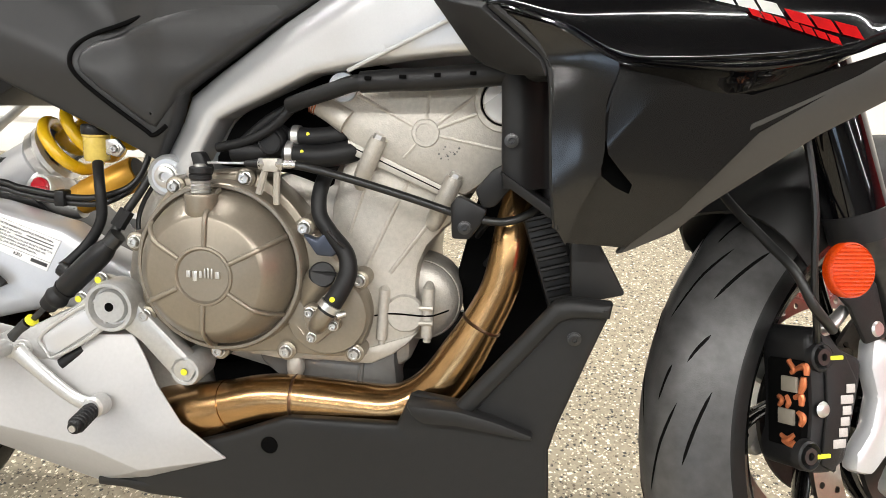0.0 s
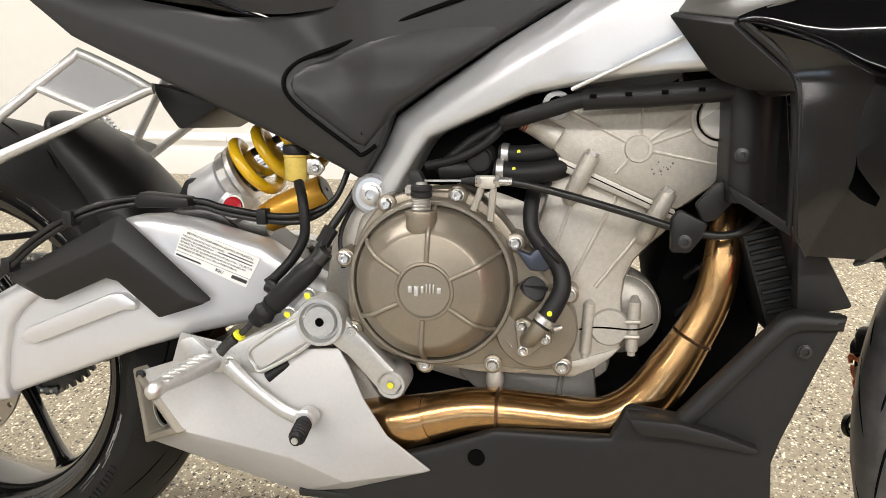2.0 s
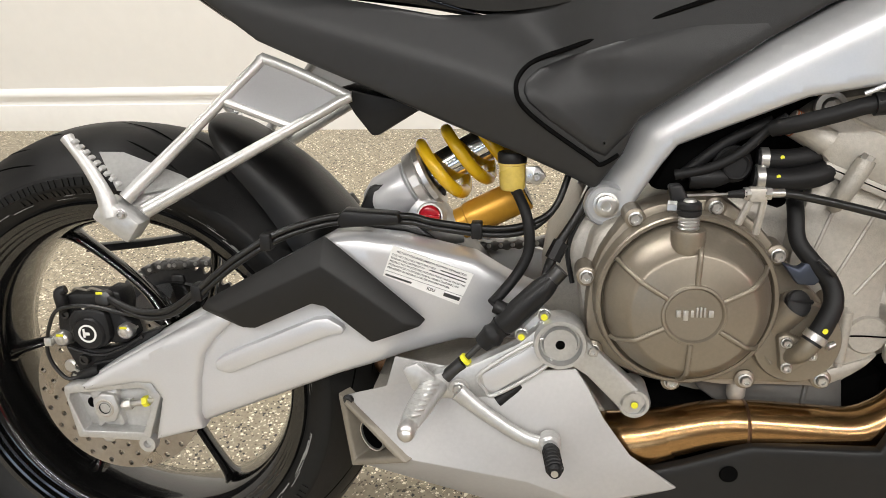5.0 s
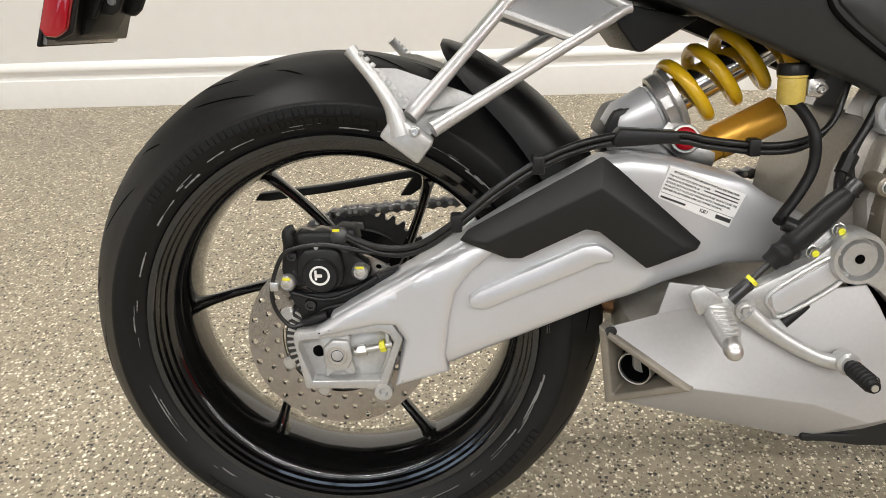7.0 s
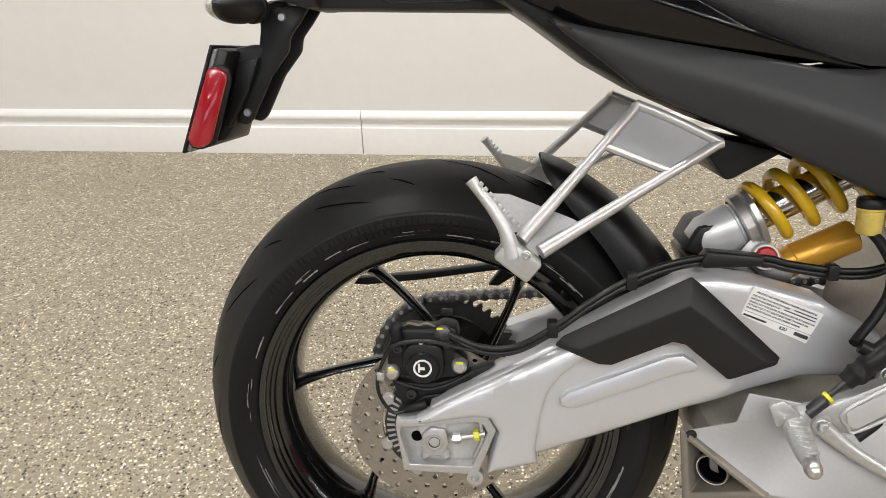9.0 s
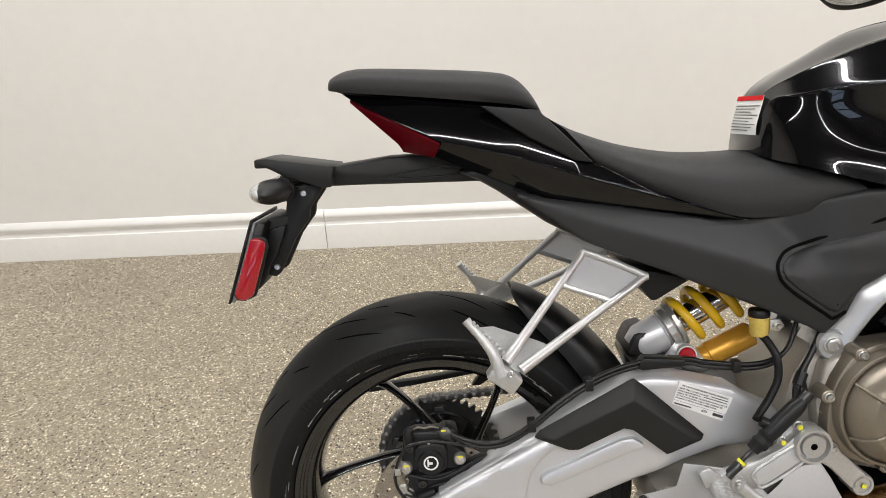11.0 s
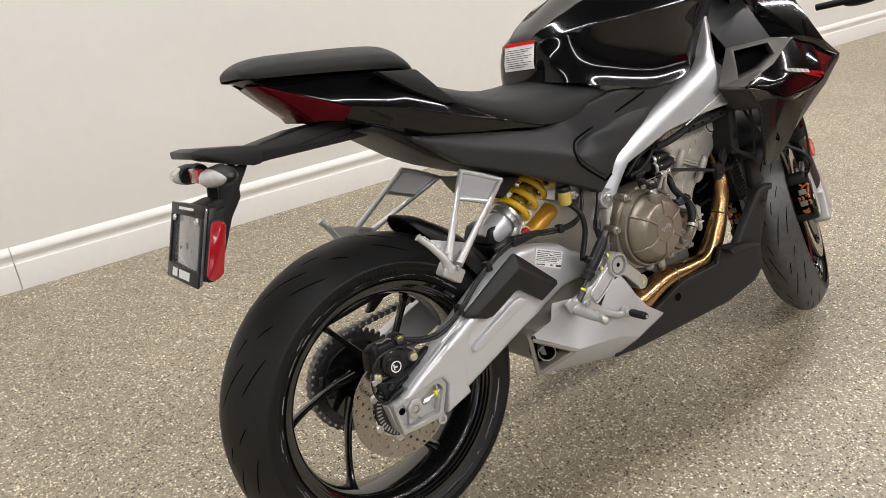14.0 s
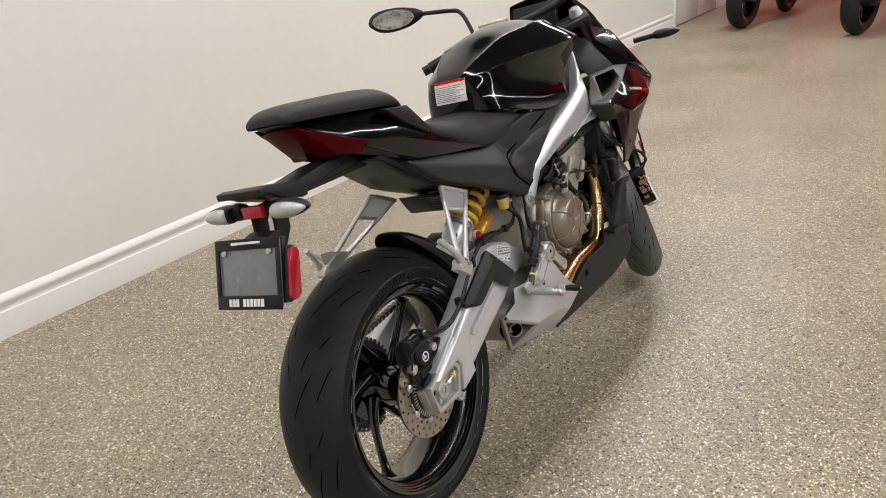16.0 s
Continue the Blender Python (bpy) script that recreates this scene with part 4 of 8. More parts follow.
side_panel = both("side_panel", under_panel, PANEL, bike, "matte black textured side panel")
both("inset_cover", lambda: skin([(0.494, 0.668), (0.496, 0.678), (0.509, 0.689), (0.545, 0.702), (0.637, 0.732), (0.712, 0.754), (0.765, 0.760), (0.775, 0.748), (0.753, 0.733), (0.713, 0.711), (0.681, 0.690), (0.642, 0.666),
                                  (0.605, 0.642), (0.594, 0.626), (0.574, 0.604), (0.562, 0.608), (0.519, 0.640), (0.499, 0.658)], lambda x, z: panel_face(x, z) - 0.006 + 0.25 * max(0.0, z - 0.70), 0.02, 0.010, 0.014, 0.007), PANEL, bike)
part("groove_line", tube([(x, panel_face(x, z) - 0.0008, z) for x, z in ((0.700, 0.758), (0.637, 0.739), (0.545, 0.709), (0.506, 0.696), (0.490, 0.682), (0.488, 0.667), (0.495, 0.653), (0.516, 0.634), (0.560, 0.602), (0.570, 0.596), (0.586, 0.606))],
                         0.0024, 8, 6), GROOVE, side_panel)
tray = part("subframe_cover", prism([(0.050, 0.826), (0.081, 0.812), (0.108, 0.795), (0.176, 0.746), (0.234, 0.714), (0.262, 0.702), (0.314, 0.679), (0.400, 0.650), (0.42, 0.68), (0.30, 0.74), (0.17, 0.80), (0.10, 0.83)], -0.084, 0.084, 0.008), PLASTIC, bike,
            "black plastic tray under the seat")
for k, h in enumerate((0.010, 0.014, 0.008, 0.014, 0.016, 0.014, 0.010)):
    part("embossed_mark", box(-0.003, 0.003, -0.0008, 0.0008, -h / 2, h / 2, 0.0005, m=Matrix.Translation((0.150 + 0.011 * k, -0.0842, 0.790 - 0.0068 * k)) @ pose(0, 0, 0, 0, 32, 0)), MATTE, tray, "raised plain bar in place of a maker's name")
part("tool_box", prism([(0.296, 0.672), (0.392, 0.650), (0.384, 0.646), (0.337, 0.619), (0.330, 0.619), (0.312, 0.643)], -0.081, 0.081, 0.004), PLASTIC, bike)
box_label = part("box_label", prism([(0.3015, 0.6640), (0.3285, 0.6250), (0.3280, 0.6240), (0.3005, 0.6635)], -0.066, 0.000, 0.0), PALEPRINT, bike, "grey printed label under the seat tray")
for k in range(6):
    x, z = 0.3035 + 0.0036 * k, 0.6590 - 0.0052 * k
    part("print_bar", box(x - 0.0012, x + 0.0004, -0.060 + 0.006 * (k % 2), -0.006, z - 0.0011, z + 0.0011, 0.0, m=Matrix.Translation((-0.0010, 0, -0.0004))), GREYPRINT, box_label)


# ---- seats and tail ----
def seat_rows(stations):
    rows = []
    for x, zt, w, zl in stations:
        h = zt - zl
        right = [(x, -w * 0.96, zl), (x, -w, zl + h * 0.25), (x, -w * 0.93, zl + h * 0.62), (x, -w * 0.62, zt - h * 0.08), (x, 0, zt)]
        rows.append(right + [(a, -b, c) for a, b, c in right[-2::-1]])
    return rows


part("rider_seat", surface(seat_rows([(0.165, 0.905, 0.070, 0.886), (0.19, 0.895, 0.082, 0.868), (0.23, 0.874, 0.095, 0.838), (0.30, 0.849, 0.106, 0.800), (0.38, 0.833, 0.116, 0.766), (0.45, 0.829, 0.126, 0.744),
                                      (0.52, 0.829, 0.134, 0.746), (0.575, 0.816, 0.137, 0.760), (0.612, 0.790, 0.137, 0.772)]), sub=(4, 4), cap=True), SEAT, bike, "black vinyl rider seat")
part("passenger_seat", surface(seat_rows([(-0.132, 0.962, 0.040, 0.953), (-0.125, 0.972, 0.058, 0.950), (-0.09, 0.982, 0.074, 0.945), (0.0, 0.977, 0.090, 0.935), (0.10, 0.968, 0.103, 0.922), (0.138, 0.958, 0.106, 0.916),
                                          (0.160, 0.935, 0.106, 0.908), (0.172, 0.910, 0.100, 0.900)]), sub=(4, 4), cap=True), SEAT, bike, "black vinyl passenger seat pad")


def tail_side():
    v = [(-0.112, -0.046, 0.946), (0.0, -0.078, 0.930), (0.160, -0.100, 0.911), (0.205, -0.101, 0.880), (0.250, -0.106, 0.828), (0.360, -0.113, 0.772), (0.465, -0.120, 0.737),
         (-0.085, -0.062, 0.928), (0.030, -0.104, 0.870), (0.130, -0.116, 0.846), (0.220, -0.119, 0.815), (0.330, -0.120, 0.781),
         (-0.022, -0.060, 0.862), (0.092, -0.088, 0.818), (0.175, -0.104, 0.782), (0.380, -0.117, 0.752)]
    return shell(v, [(0, 1, 8, 7), (1, 2, 9, 8), (2, 3, 10, 9), (3, 4, 11, 10), (4, 5, 11), (5, 6, 11), (8, 9, 13, 12), (9, 10, 14, 13), (10, 11, 15, 14), (11, 6, 15)], 0.004, 0.004)


tail = both("tail_cowl", tail_side, GLOSS, bike, "gloss black tail fairing")
part("tail_deck", prism([(-0.118, 0.950), (0.15, 0.914), (0.17, 0.88), (0.10, 0.83), (-0.015, 0.860), (-0.075, 0.925)], -0.05, 0.05, 0.006), MATTE, bike)
both("seat_buttress", lambda: prism([(0.085, 0.918), (0.165, 0.908), (0.180, 0.893), (0.240, 0.832), (0.215, 0.836), (0.150, 0.872)], -0.121, -0.098, 0.003), MATTE, bike)
tail_light = part("tail_light", shell([(-0.104, 0, 0.940), (-0.098, -0.050, 0.936), (-0.030, -0.060, 0.872), (-0.022, 0, 0.858), (0.030, -0.106, 0.869), (-0.022, -0.062, 0.859), (0.02, -0.085, 0.850), (-0.098, 0.050, 0.936), (-0.030, 0.060, 0.872),
                                       (0.030, 0.106, 0.869), (-0.022, 0.062, 0.859), (0.02, 0.085, 0.850)],
                                      [(0, 1, 2, 3), (1, 4, 2), (2, 4, 6, 5), (3, 2, 5), (0, 3, 8, 7), (7, 8, 9), (8, 10, 11, 9), (3, 10, 8)], 0.004, 0.003), DARKRED, bike, "dark red tail light lens")

# ---- plate hanger ----
hanger = part("plate_hanger", prism([(-0.200, 0.845), (-0.190, 0.850), (-0.130, 0.841), (-0.050, 0.850), (0.030, 0.850), (0.110, 0.822), (0.112, 0.806), (0.03, 0.808), (-0.107, 0.811), (-0.141, 0.811), (-0.180, 0.826)],
                                    -0.036, 0.036, 0.006), MATTE, bike, "matte black plate hanger arm")
part("hanger_end", prism([(-0.246, 0.845), (-0.246, 0.858), (-0.228, 0.859), (-0.130, 0.842), (-0.135, 0.812), (-0.150, 0.812), (-0.205, 0.832), (-0.228, 0.845)], -0.062, 0.062, 0.003), MATTE, hanger)
part("hanger_recess", tube([(-0.05, -0.0368, 0.823), (0.03, -0.0368, 0.832), (0.07, -0.0368, 0.824), (0.03, -0.0368, 0.818), (-0.05, -0.0362, 0.818)], 0.0012, 6, 4, closed=True), CABLE, hanger)
for s in (-1, 1):
    part("strap", prism([(-0.209, 0.815), (-0.147, 0.817), (-0.160, 0.798), (-0.174, 0.780), (-0.176, 0.764), (-0.200, 0.734), (-0.226, 0.683), (-0.235, 0.676), (-0.248, 0.679), (-0.243, 0.696), (-0.220, 0.742), (-0.213, 0.770), (-0.210, 0.787)],
                        s * 0.034, s * 0.024, 0.004), PLASTIC, hanger, "black plate strap")
    part("strap_screw", lathe([(0, 0.003), (0.004, 0.003), (0.005, 0)], (-0.182, s * 0.034, 0.803), (0, s, 0), 16), STEEL, hanger)
    part("strap_screw", lathe([(0, 0.003), (0.004, 0.003), (0.005, 0)], (-0.232, s * 0.034, 0.692), (0, s, 0), 16), STEEL, hanger)
    sig = part("turn_signal", surface([[(-0.219 + r * 1.12 * math.cos(a), s * y, 0.812 + r * 0.74 * math.sin(a)) for a in [k * math.pi / 6 for k in range(12)]]
                                       for y, r in ((0.058, 0.018), (0.068, 0.0235), (0.090, 0.0240), (0.112, 0.0195), (0.132, 0.011), (0.142, 0.002))], sub=(3, 2), ring=True, cap=True), PLASTIC, hanger, "black turn signal with clear lens")
    part("lens", surface([[(-0.2265 + r * 1.02 * math.cos(a), s * y, 0.812 + r * 0.72 * math.sin(a)) for a in [k * math.pi / 6 for k in range(12)]]
                          for y, r in ((0.061, 0.015), (0.069, 0.0215), (0.090, 0.0222), (0.111, 0.0180), (0.130, 0.0095), (0.138, 0.002))], sub=(3, 2), ring=True, cap=True), LENS, sig, "clear ribbed lens")
    part("signal_base", lathe([(0, 0), (0.015, 0), (0.017, 0.012), (0.0175, 0.02), (0, 0.02)], (-0.208, s * 0.042, 0.812), (0, s, 0), 24), PLASTIC, sig)
part("plate_light", box(-0.236, -0.225, -0.034, 0.020, 0.802, 0.826, 0.003), RED, hanger, "red rear reflector")
PLATE = Matrix.Translation((-0.272, 0.010, 0.708)) @ pose(0, 0, 0, 0, 20, 0)
plate = part("licence_plate", box(-0.003, 0.003, -0.085, 0.085, -0.063, 0.063, 0.002, m=PLATE), PLATEGREY, bike, "dealer plate in a black frame behind clear cover")


def plate_box(x0, x1, y0, y1, z0, z1, bev=0.0):
    return box(x0, x1, y0, y1, z0, z1, bev, m=PLATE)


part("plate_backing", plate_box(0.003, 0.016, -0.088, 0.080, -0.055, 0.066, 0.003), CABLE, plate)

part("plate_holder", prism([(-0.264, 0.762), (-0.243, 0.768), (-0.216, 0.773), (-0.205, 0.768), (-0.212, 0.750), (-0.228, 0.722), (-0.246, 0.680), (-0.262, 0.658), (-0.276, 0.655), (-0.246, 0.732)], -0.036, 0.036, 0.005), PLASTIC, plate,
     "black plate holder")
part("holder_rib", prism([(-0.236, 0.752), (-0.210, 0.758), (-0.226, 0.716), (-0.250, 0.674), (-0.258, 0.676)], -0.044, -0.034, 0.003), PLASTIC, plate)

# ---- exhaust ----
part("header_pipe", tube([(0.948, -0.128, 0.556), (0.943, -0.145, 0.521), (0.939, -0.152, 0.488), (0.932, -0.154, 0.456), (0.916, -0.156, 0.420), (0.899, -0.156, 0.388), (0.879, -0.156, 0.357), (0.855, -0.155, 0.335), (0.826, -0.154, 0.324), (0.786, -0.153, 0.324),
                          (0.728, -0.152, 0.326), (0.690, -0.150, 0.323), (0.650, -0.146, 0.311), (0.610, -0.138, 0.296), (0.580, -0.130, 0.288)],
                         [0.0150, 0.0175, 0.0185, 0.0190, 0.0205, 0.0235, 0.0245, 0.0245, 0.0240, 0.0240, 0.0242, 0.0248, 0.0265, 0.0290, 0.0300], 28, 6), TITAN, bike, "heat-tinted gold and brown exhaust header")


def silencer_skin():
    v = [(0.293, -0.133, 0.335), (0.372, -0.184, 0.288), (0.303, -0.130, 0.248), (0.346, -0.149, 0.356), (0.357, -0.148, 0.391), (0.450, -0.162, 0.380), (0.549, -0.164, 0.389), (0.562, -0.167, 0.368),
         (0.578, -0.172, 0.336), (0.605, -0.177, 0.298), (0.654, -0.178, 0.262), (0.560, -0.168, 0.228), (0.497, -0.158, 0.214), (0.500, -0.186, 0.268), (0.56, -0.183, 0.243)]
    return shell(v, [(0, 3, 5, 13, 1), (3, 4, 5), (5, 6, 7, 8, 9, 13), (9, 10, 14, 13), (1, 13, 14, 12, 2), (14, 10, 11, 12)], 0.003, 0.007, seg=3)


silencer = part("silencer", silencer_skin(), MUFFLERSILVER, bike, "silver painted underslung silencer cover")
part("silencer_body", prism([(0.320, 0.340), (0.55, 0.380), (0.60, 0.30), (0.64, 0.262), (0.50, 0.222), (0.33, 0.255)], -0.125, 0.12, 0.012), CAST, silencer)
outlet = part("outlet_frame", bmesh.new(), OUTLET, silencer)


def outlet_ring():
    out3 = [Vector((0.290, -0.131, 0.340)), Vector((0.376, -0.187, 0.288)), Vector((0.300, -0.128, 0.245))]
    c = sum(out3, Vector()) / 3
    n = (out3[1] - out3[0]).cross(out3[2] - out3[0]).normalized()
    if n.x > 0:
        n = -n
    bm = bmesh.new()
    k = len(out3)
    lvl = [[bm.verts.new(p + n * 0.006) for p in out3], [bm.verts.new(c + (p - c) * 0.72 + n * 0.006) for p in out3], [bm.verts.new(c + (p - c) * 0.66 - n * 0.030) for p in out3],
           [bm.verts.new(p - n * 0.012) for p in out3]]
    for a, b in ((0, 1), (1, 2), (3, 0)):
        for i in range(k):
            bm.faces.new((lvl[a][i], lvl[a][(i + 1) % k], lvl[b][(i + 1) % k], lvl[b][i]))
    bmesh.ops.recalc_face_normals(bm, faces=bm.faces[:])
    sharp_bevel(bm, 0.003, 3, 20)
    return bm, c, n


ring_bm, oc, on = outlet_ring()
ring_bm.to_mesh(outlet.data), ring_bm.free()
part("outlet_throat", lathe([(0, 0), (0.035, 0), (0.03, 0.002)], oc - on * 0.028, tuple(on), 24), DARK, silencer)
part("tail_pipe", lathe([(0.0185, -0.04), (0.0190, 0.0), (0.0185, 0.001), (0.0172, 0.0005), (0.0165, -0.04)], oc - on * 0.006, tuple(on), 32), STEEL, silencer)
part("pipe_bore", lathe([(0, -0.030), (0.0160, -0.030), (0.0163, -0.0015)], oc - on * 0.006, tuple(on), 32), DARK, silencer)
bolt(BOLT_DARK, silencer, 0.300, -0.139, 0.333)

# ---- belly pan ----
def belly_y(x, z):
    return -0.158 - 0.115 * (x - 0.5)


def belly():
    return skin([(0.497, 0.212), (0.536, 0.246), (0.600, 0.268), (0.657, 0.288), (0.722, 0.316), (0.838, 0.323), (0.851, 0.354), (0.858, 0.358), (0.900, 0.354), (0.986, 0.462), (0.998, 0.466), (1.036, 0.465),
                 (1.035, 0.455), (1.018, 0.410), (0.994, 0.342), (0.987, 0.316), (0.989, 0.287), (0.990, 0.265), (0.955, 0.238), (0.860, 0.216), (0.660, 0.208), (0.560, 0.205)],
                belly_y, 0.012, 0.016, 0.007, 0.004)


belly_pan = both("belly_pan", belly, MATTE, bike, "matte dark grey plastic belly pan")
part("belly_floor", prism([(0.50, 0.212), (0.66, 0.208), (0.86, 0.216), (0.955, 0.238), (0.985, 0.285), (0.98, 0.295), (0.95, 0.25), (0.86, 0.226), (0.66, 0.218), (0.50, 0.222)], -0.165, 0.165, 0.003), MATTE, belly_pan)
part("winglet", prism([(0.851, 0.356), (0.900, 0.354), (0.935, 0.346), (0.972, 0.334), (0.970, 0.328), (0.900, 0.338), (0.868, 0.338), (0.858, 0.344)], -0.224, -0.195, 0.004), MATTE, belly_pan)
part("upper_step", skin([(0.894, 0.350), (0.984, 0.462), (0.998, 0.467), (1.036, 0.466), (1.034, 0.452), (1.000, 0.449), (0.990, 0.444), (0.906, 0.338), (0.897, 0.342)], lambda x, z: belly_y(x, z) - 0.010, 0.012, 0.010, 0.008, 0.006), MATTE, belly_pan)
bolt(BOLT_DARK, belly_pan, 1.004, belly_y(1.004, 0) - 0.006, 0.431)
part("belly_hole", lathe([(0, 0.0006), (0.0060, 0.0006), (0.0085, 0.0012), (0.0095, 0)], (0.703, belly_y(0.703, 0) - 0.0005, 0.284), (0, -1, 0), 24), DARK, belly_pan)

# ---- engine ----
engine = part("engine", prism([(0.60, 0.36), (0.60, 0.52), (0.70, 0.56), (0.76, 0.58), (0.80, 0.56), (0.84, 0.46), (0.84, 0.36), (0.80, 0.34), (0.68, 0.34)], -0.115, 0.14, 0.012), CAST, bike, "cast aluminium twin-cylinder engine")
part("crankcase", prism([(0.560, 0.400), (0.550, 0.47), (0.565, 0.53), (0.62, 0.558), (0.70, 0.55), (0.735, 0.50), (0.76, 0.45), (0.80, 0.42), (0.80, 0.38), (0.74, 0.36), (0.62, 0.37)], -0.138, -0.10, 0.010), CAST, engine)
CC = (0.6515, 0.0, 0.468)
case = part("clutch_case", prism([(0.562, 0.412), (0.557, 0.444), (0.560, 0.478), (0.570, 0.512), (0.588, 0.539), (0.604, 0.553), (0.626, 0.561), (0.648, 0.564), (0.675, 0.566), (0.689, 0.563), (0.704, 0.551),
                                  (0.721, 0.536), (0.733, 0.521), (0.747, 0.504), (0.764, 0.484), (0.780, 0.468), (0.797, 0.445), (0.803, 0.421), (0.797, 0.395), (0.784, 0.380), (0.761, 0.375), (0.726, 0.376),
                                  (0.697, 0.377), (0.649, 0.373), (0.606, 0.383), (0.577, 0.398)], -0.160, -0.115, 0.006, round_sub=2), BRONZE, engine, "bronze painted clutch case")
cover = part("clutch_cover", lathe([(0.0885, 0.150), (0.0880, 0.166), (0.0868, 0.171), (0.0860, 0.1765), (0.0845, 0.1785), (0.0815, 0.1785), (0.0803, 0.1765), (0.0800, 0.1725), (0.0790, 0.1722), (0.0782, 0.1755), (0.0772, 0.182),
                                    (0.0745, 0.190), (0.0690, 0.1985), (0.0610, 0.2085), (0.0572, 0.2120), (0.0550, 0.2130), (0.0310, 0.2142), (0.0296, 0.2146), (0.0288, 0.2164), (0.0268, 0.2168), (0.0256, 0.2156), (0.0250, 0.2142),
                                    (0.0, 0.2148)], (CC[0], 0, CC[2]), (0, -1, 0), 96), BRONZE, engine, "bronze painted clutch cover", 28)
rib = mesh_of("cover_rib", tube([(0, -0.2146, 0.029), (0, -0.2138, 0.0555), (0, -0.2060, 0.0645), (0, -0.1960, 0.0725), (0, -0.180, 0.0795)], 0.0025, 10, 4), BRONZE)
for k in range(6):
    piece("cover_rib", rib, cover, Matrix.Translation(CC) @ pose(0, 0, 0, 0, 60 * k + 3, 0))
for dx, w, h0, h1 in ((-0.0182, 0.0044, -0.0036, 0.0032), (-0.0125, 0.0046, -0.0070, 0.0032), (-0.0073, 0.0028, -0.0036, 0.0032), (-0.0035, 0.0018, -0.0036, 0.0060), (-0.0005, 0.0018, -0.0036, 0.0064), (0.0025, 0.0018, -0.0036, 0.0060), (0.0075, 0.0046, -0.0036, 0.0032)):
    part("mark_bar", box(CC[0] + dx * 1.12 + 0.0065 - w / 2, CC[0] + dx * 1.12 + 0.0065 + w / 2, -0.2165, -0.2145, CC[2] + 0.002 + h0, CC[2] + 0.002 + h1, 0.0006), STEEL, cover, "bright plain bar of the maker's mark")
for x, z in ((0.602, 0.547), (0.557, 0.488), (0.676, 0.558), (0.736, 0.511), (0.716, 0.381), (0.788, 0.383), (0.792, 0.460), (0.644, 0.377), (0.565, 0.410)):
    part("bolt_boss", lathe([(0.0105, -0.03), (0.0100, 0.001), (0.008, 0.0025), (0, 0.0025)], (x, -0.162, z), (0, -1, 0), 20), BRONZE, case)
    bolt(BOLT_M, case, x, -0.1645, z)
part("filler_boss", tube([(0.645, -0.186, 0.524), (0.645, -0.197, 0.5265), (0.645, -0.1985, 0.535), (0.645, -0.1985, 0.5445), (0.645, -0.1985, 0.5455)], [0.0110, 0.0148, 0.0153, 0.0156, 0.0145], 28, 3), BRONZE, engine)
part("plug_thread", tube([(0.645, -0.1985, 0.5445)] + [(0.645, -0.1985, 0.5455 + 0.0016 * k) for k in range(9)], [0.0098] + [0.0098 if k % 2 else 0.0086 for k in range(9)], 24, 1), STEEL, engine)
part("filler_plug", tube([(0.645, -0.1985, 0.5585), (0.645, -0.1985, 0.560), (0.645, -0.1985, 0.5635), (0.645, -0.1985, 0.5645), (0.645, -0.1985, 0.5655), (0.645, -0.1985, 0.5700), (0.645, -0.1985, 0.5715)], [0.0095, 0.0108, 0.0108, 0.0098, 0.0108, 0.0105, 0.0085], 24, 1), PLASTIC, engine, "black ribbed filler plug")
part("shaft_end", lathe([(0, 0.002), (0.005, 0.002), (0.006, 0)], (0.645, -0.1985, 0.5715), (0, 0, 1), 20), STEEL, engine)
part("sensor_nut", tube([(0.628, -0.185, 0.564), (0.636, -0.187, 0.564)], 0.0055, 6, 1), STEEL, engine)

# water pump
WP = (0.760, 0.0, 0.424)
pump = part("water_pump", lathe([(0.0425, 0.12), (0.0425, 0.166), (0.0405, 0.170), (0.0370, 0.1705), (0.030, 0.1715), (0.0, 0.172)], WP, (0, -1, 0), 64), BRONZE, engine, "bronze painted water pump cover", 40)
part("pump_rib", tube([(0.713, -0.166, 0.432), (0.737, -0.171, 0.402)], 0.0016, 8, 1), BRONZE, pump)
neck = part("oil_filler_neck", tube([(0.738, -0.158, 0.432), (0.745, -0.164, 0.448), (0.754, -0.168, 0.462), (0.7555, -0.1695, 0.4645)], [0.0125, 0.0142, 0.0152, 0.0145], 28, 4), BRONZE, engine)
part("oil_cap", lathe([(0, 0.006), (0.0118, 0.006), (0.0132, 0.0045), (0.0132, 0)], (0.7555, -0.1695, 0.4645), (0.30, -0.75, 0.35), 32), PLASTIC, engine, "black slotted oil filler cap")
part("cap_slot", tube([(0.7440, -0.1760, 0.4690), (0.7700, -0.1690, 0.4660)], [0.0026, 0.0026], 6, 1), PLASTIC, engine)
part("pump_outlet", prism([(0.738, 0.434), (0.747, 0.438), (0.760, 0.432), (0.777, 0.420), (0.776, 0.411), (0.768, 0.409), (0.752, 0.395), (0.743, 0.398), (0.742, 0.408)], -0.181, -0.168, 0.003), BRONZE, pump)
part("outlet_elbow", tube([(0.752, -0.176, 0.414), (0.757, -0.186, 0.420), (0.762, -0.190, 0.428), (0.767, -0.190, 0.436)], [0.0092, 0.0092, 0.0092, 0.0092], 20, 4), BRONZE, pump)
for x, z in ((0.746, 0.429), (0.770, 0.4165), (0.748, 0.403)):
    bolt(BOLT_S, pump, x, -0.181, z)
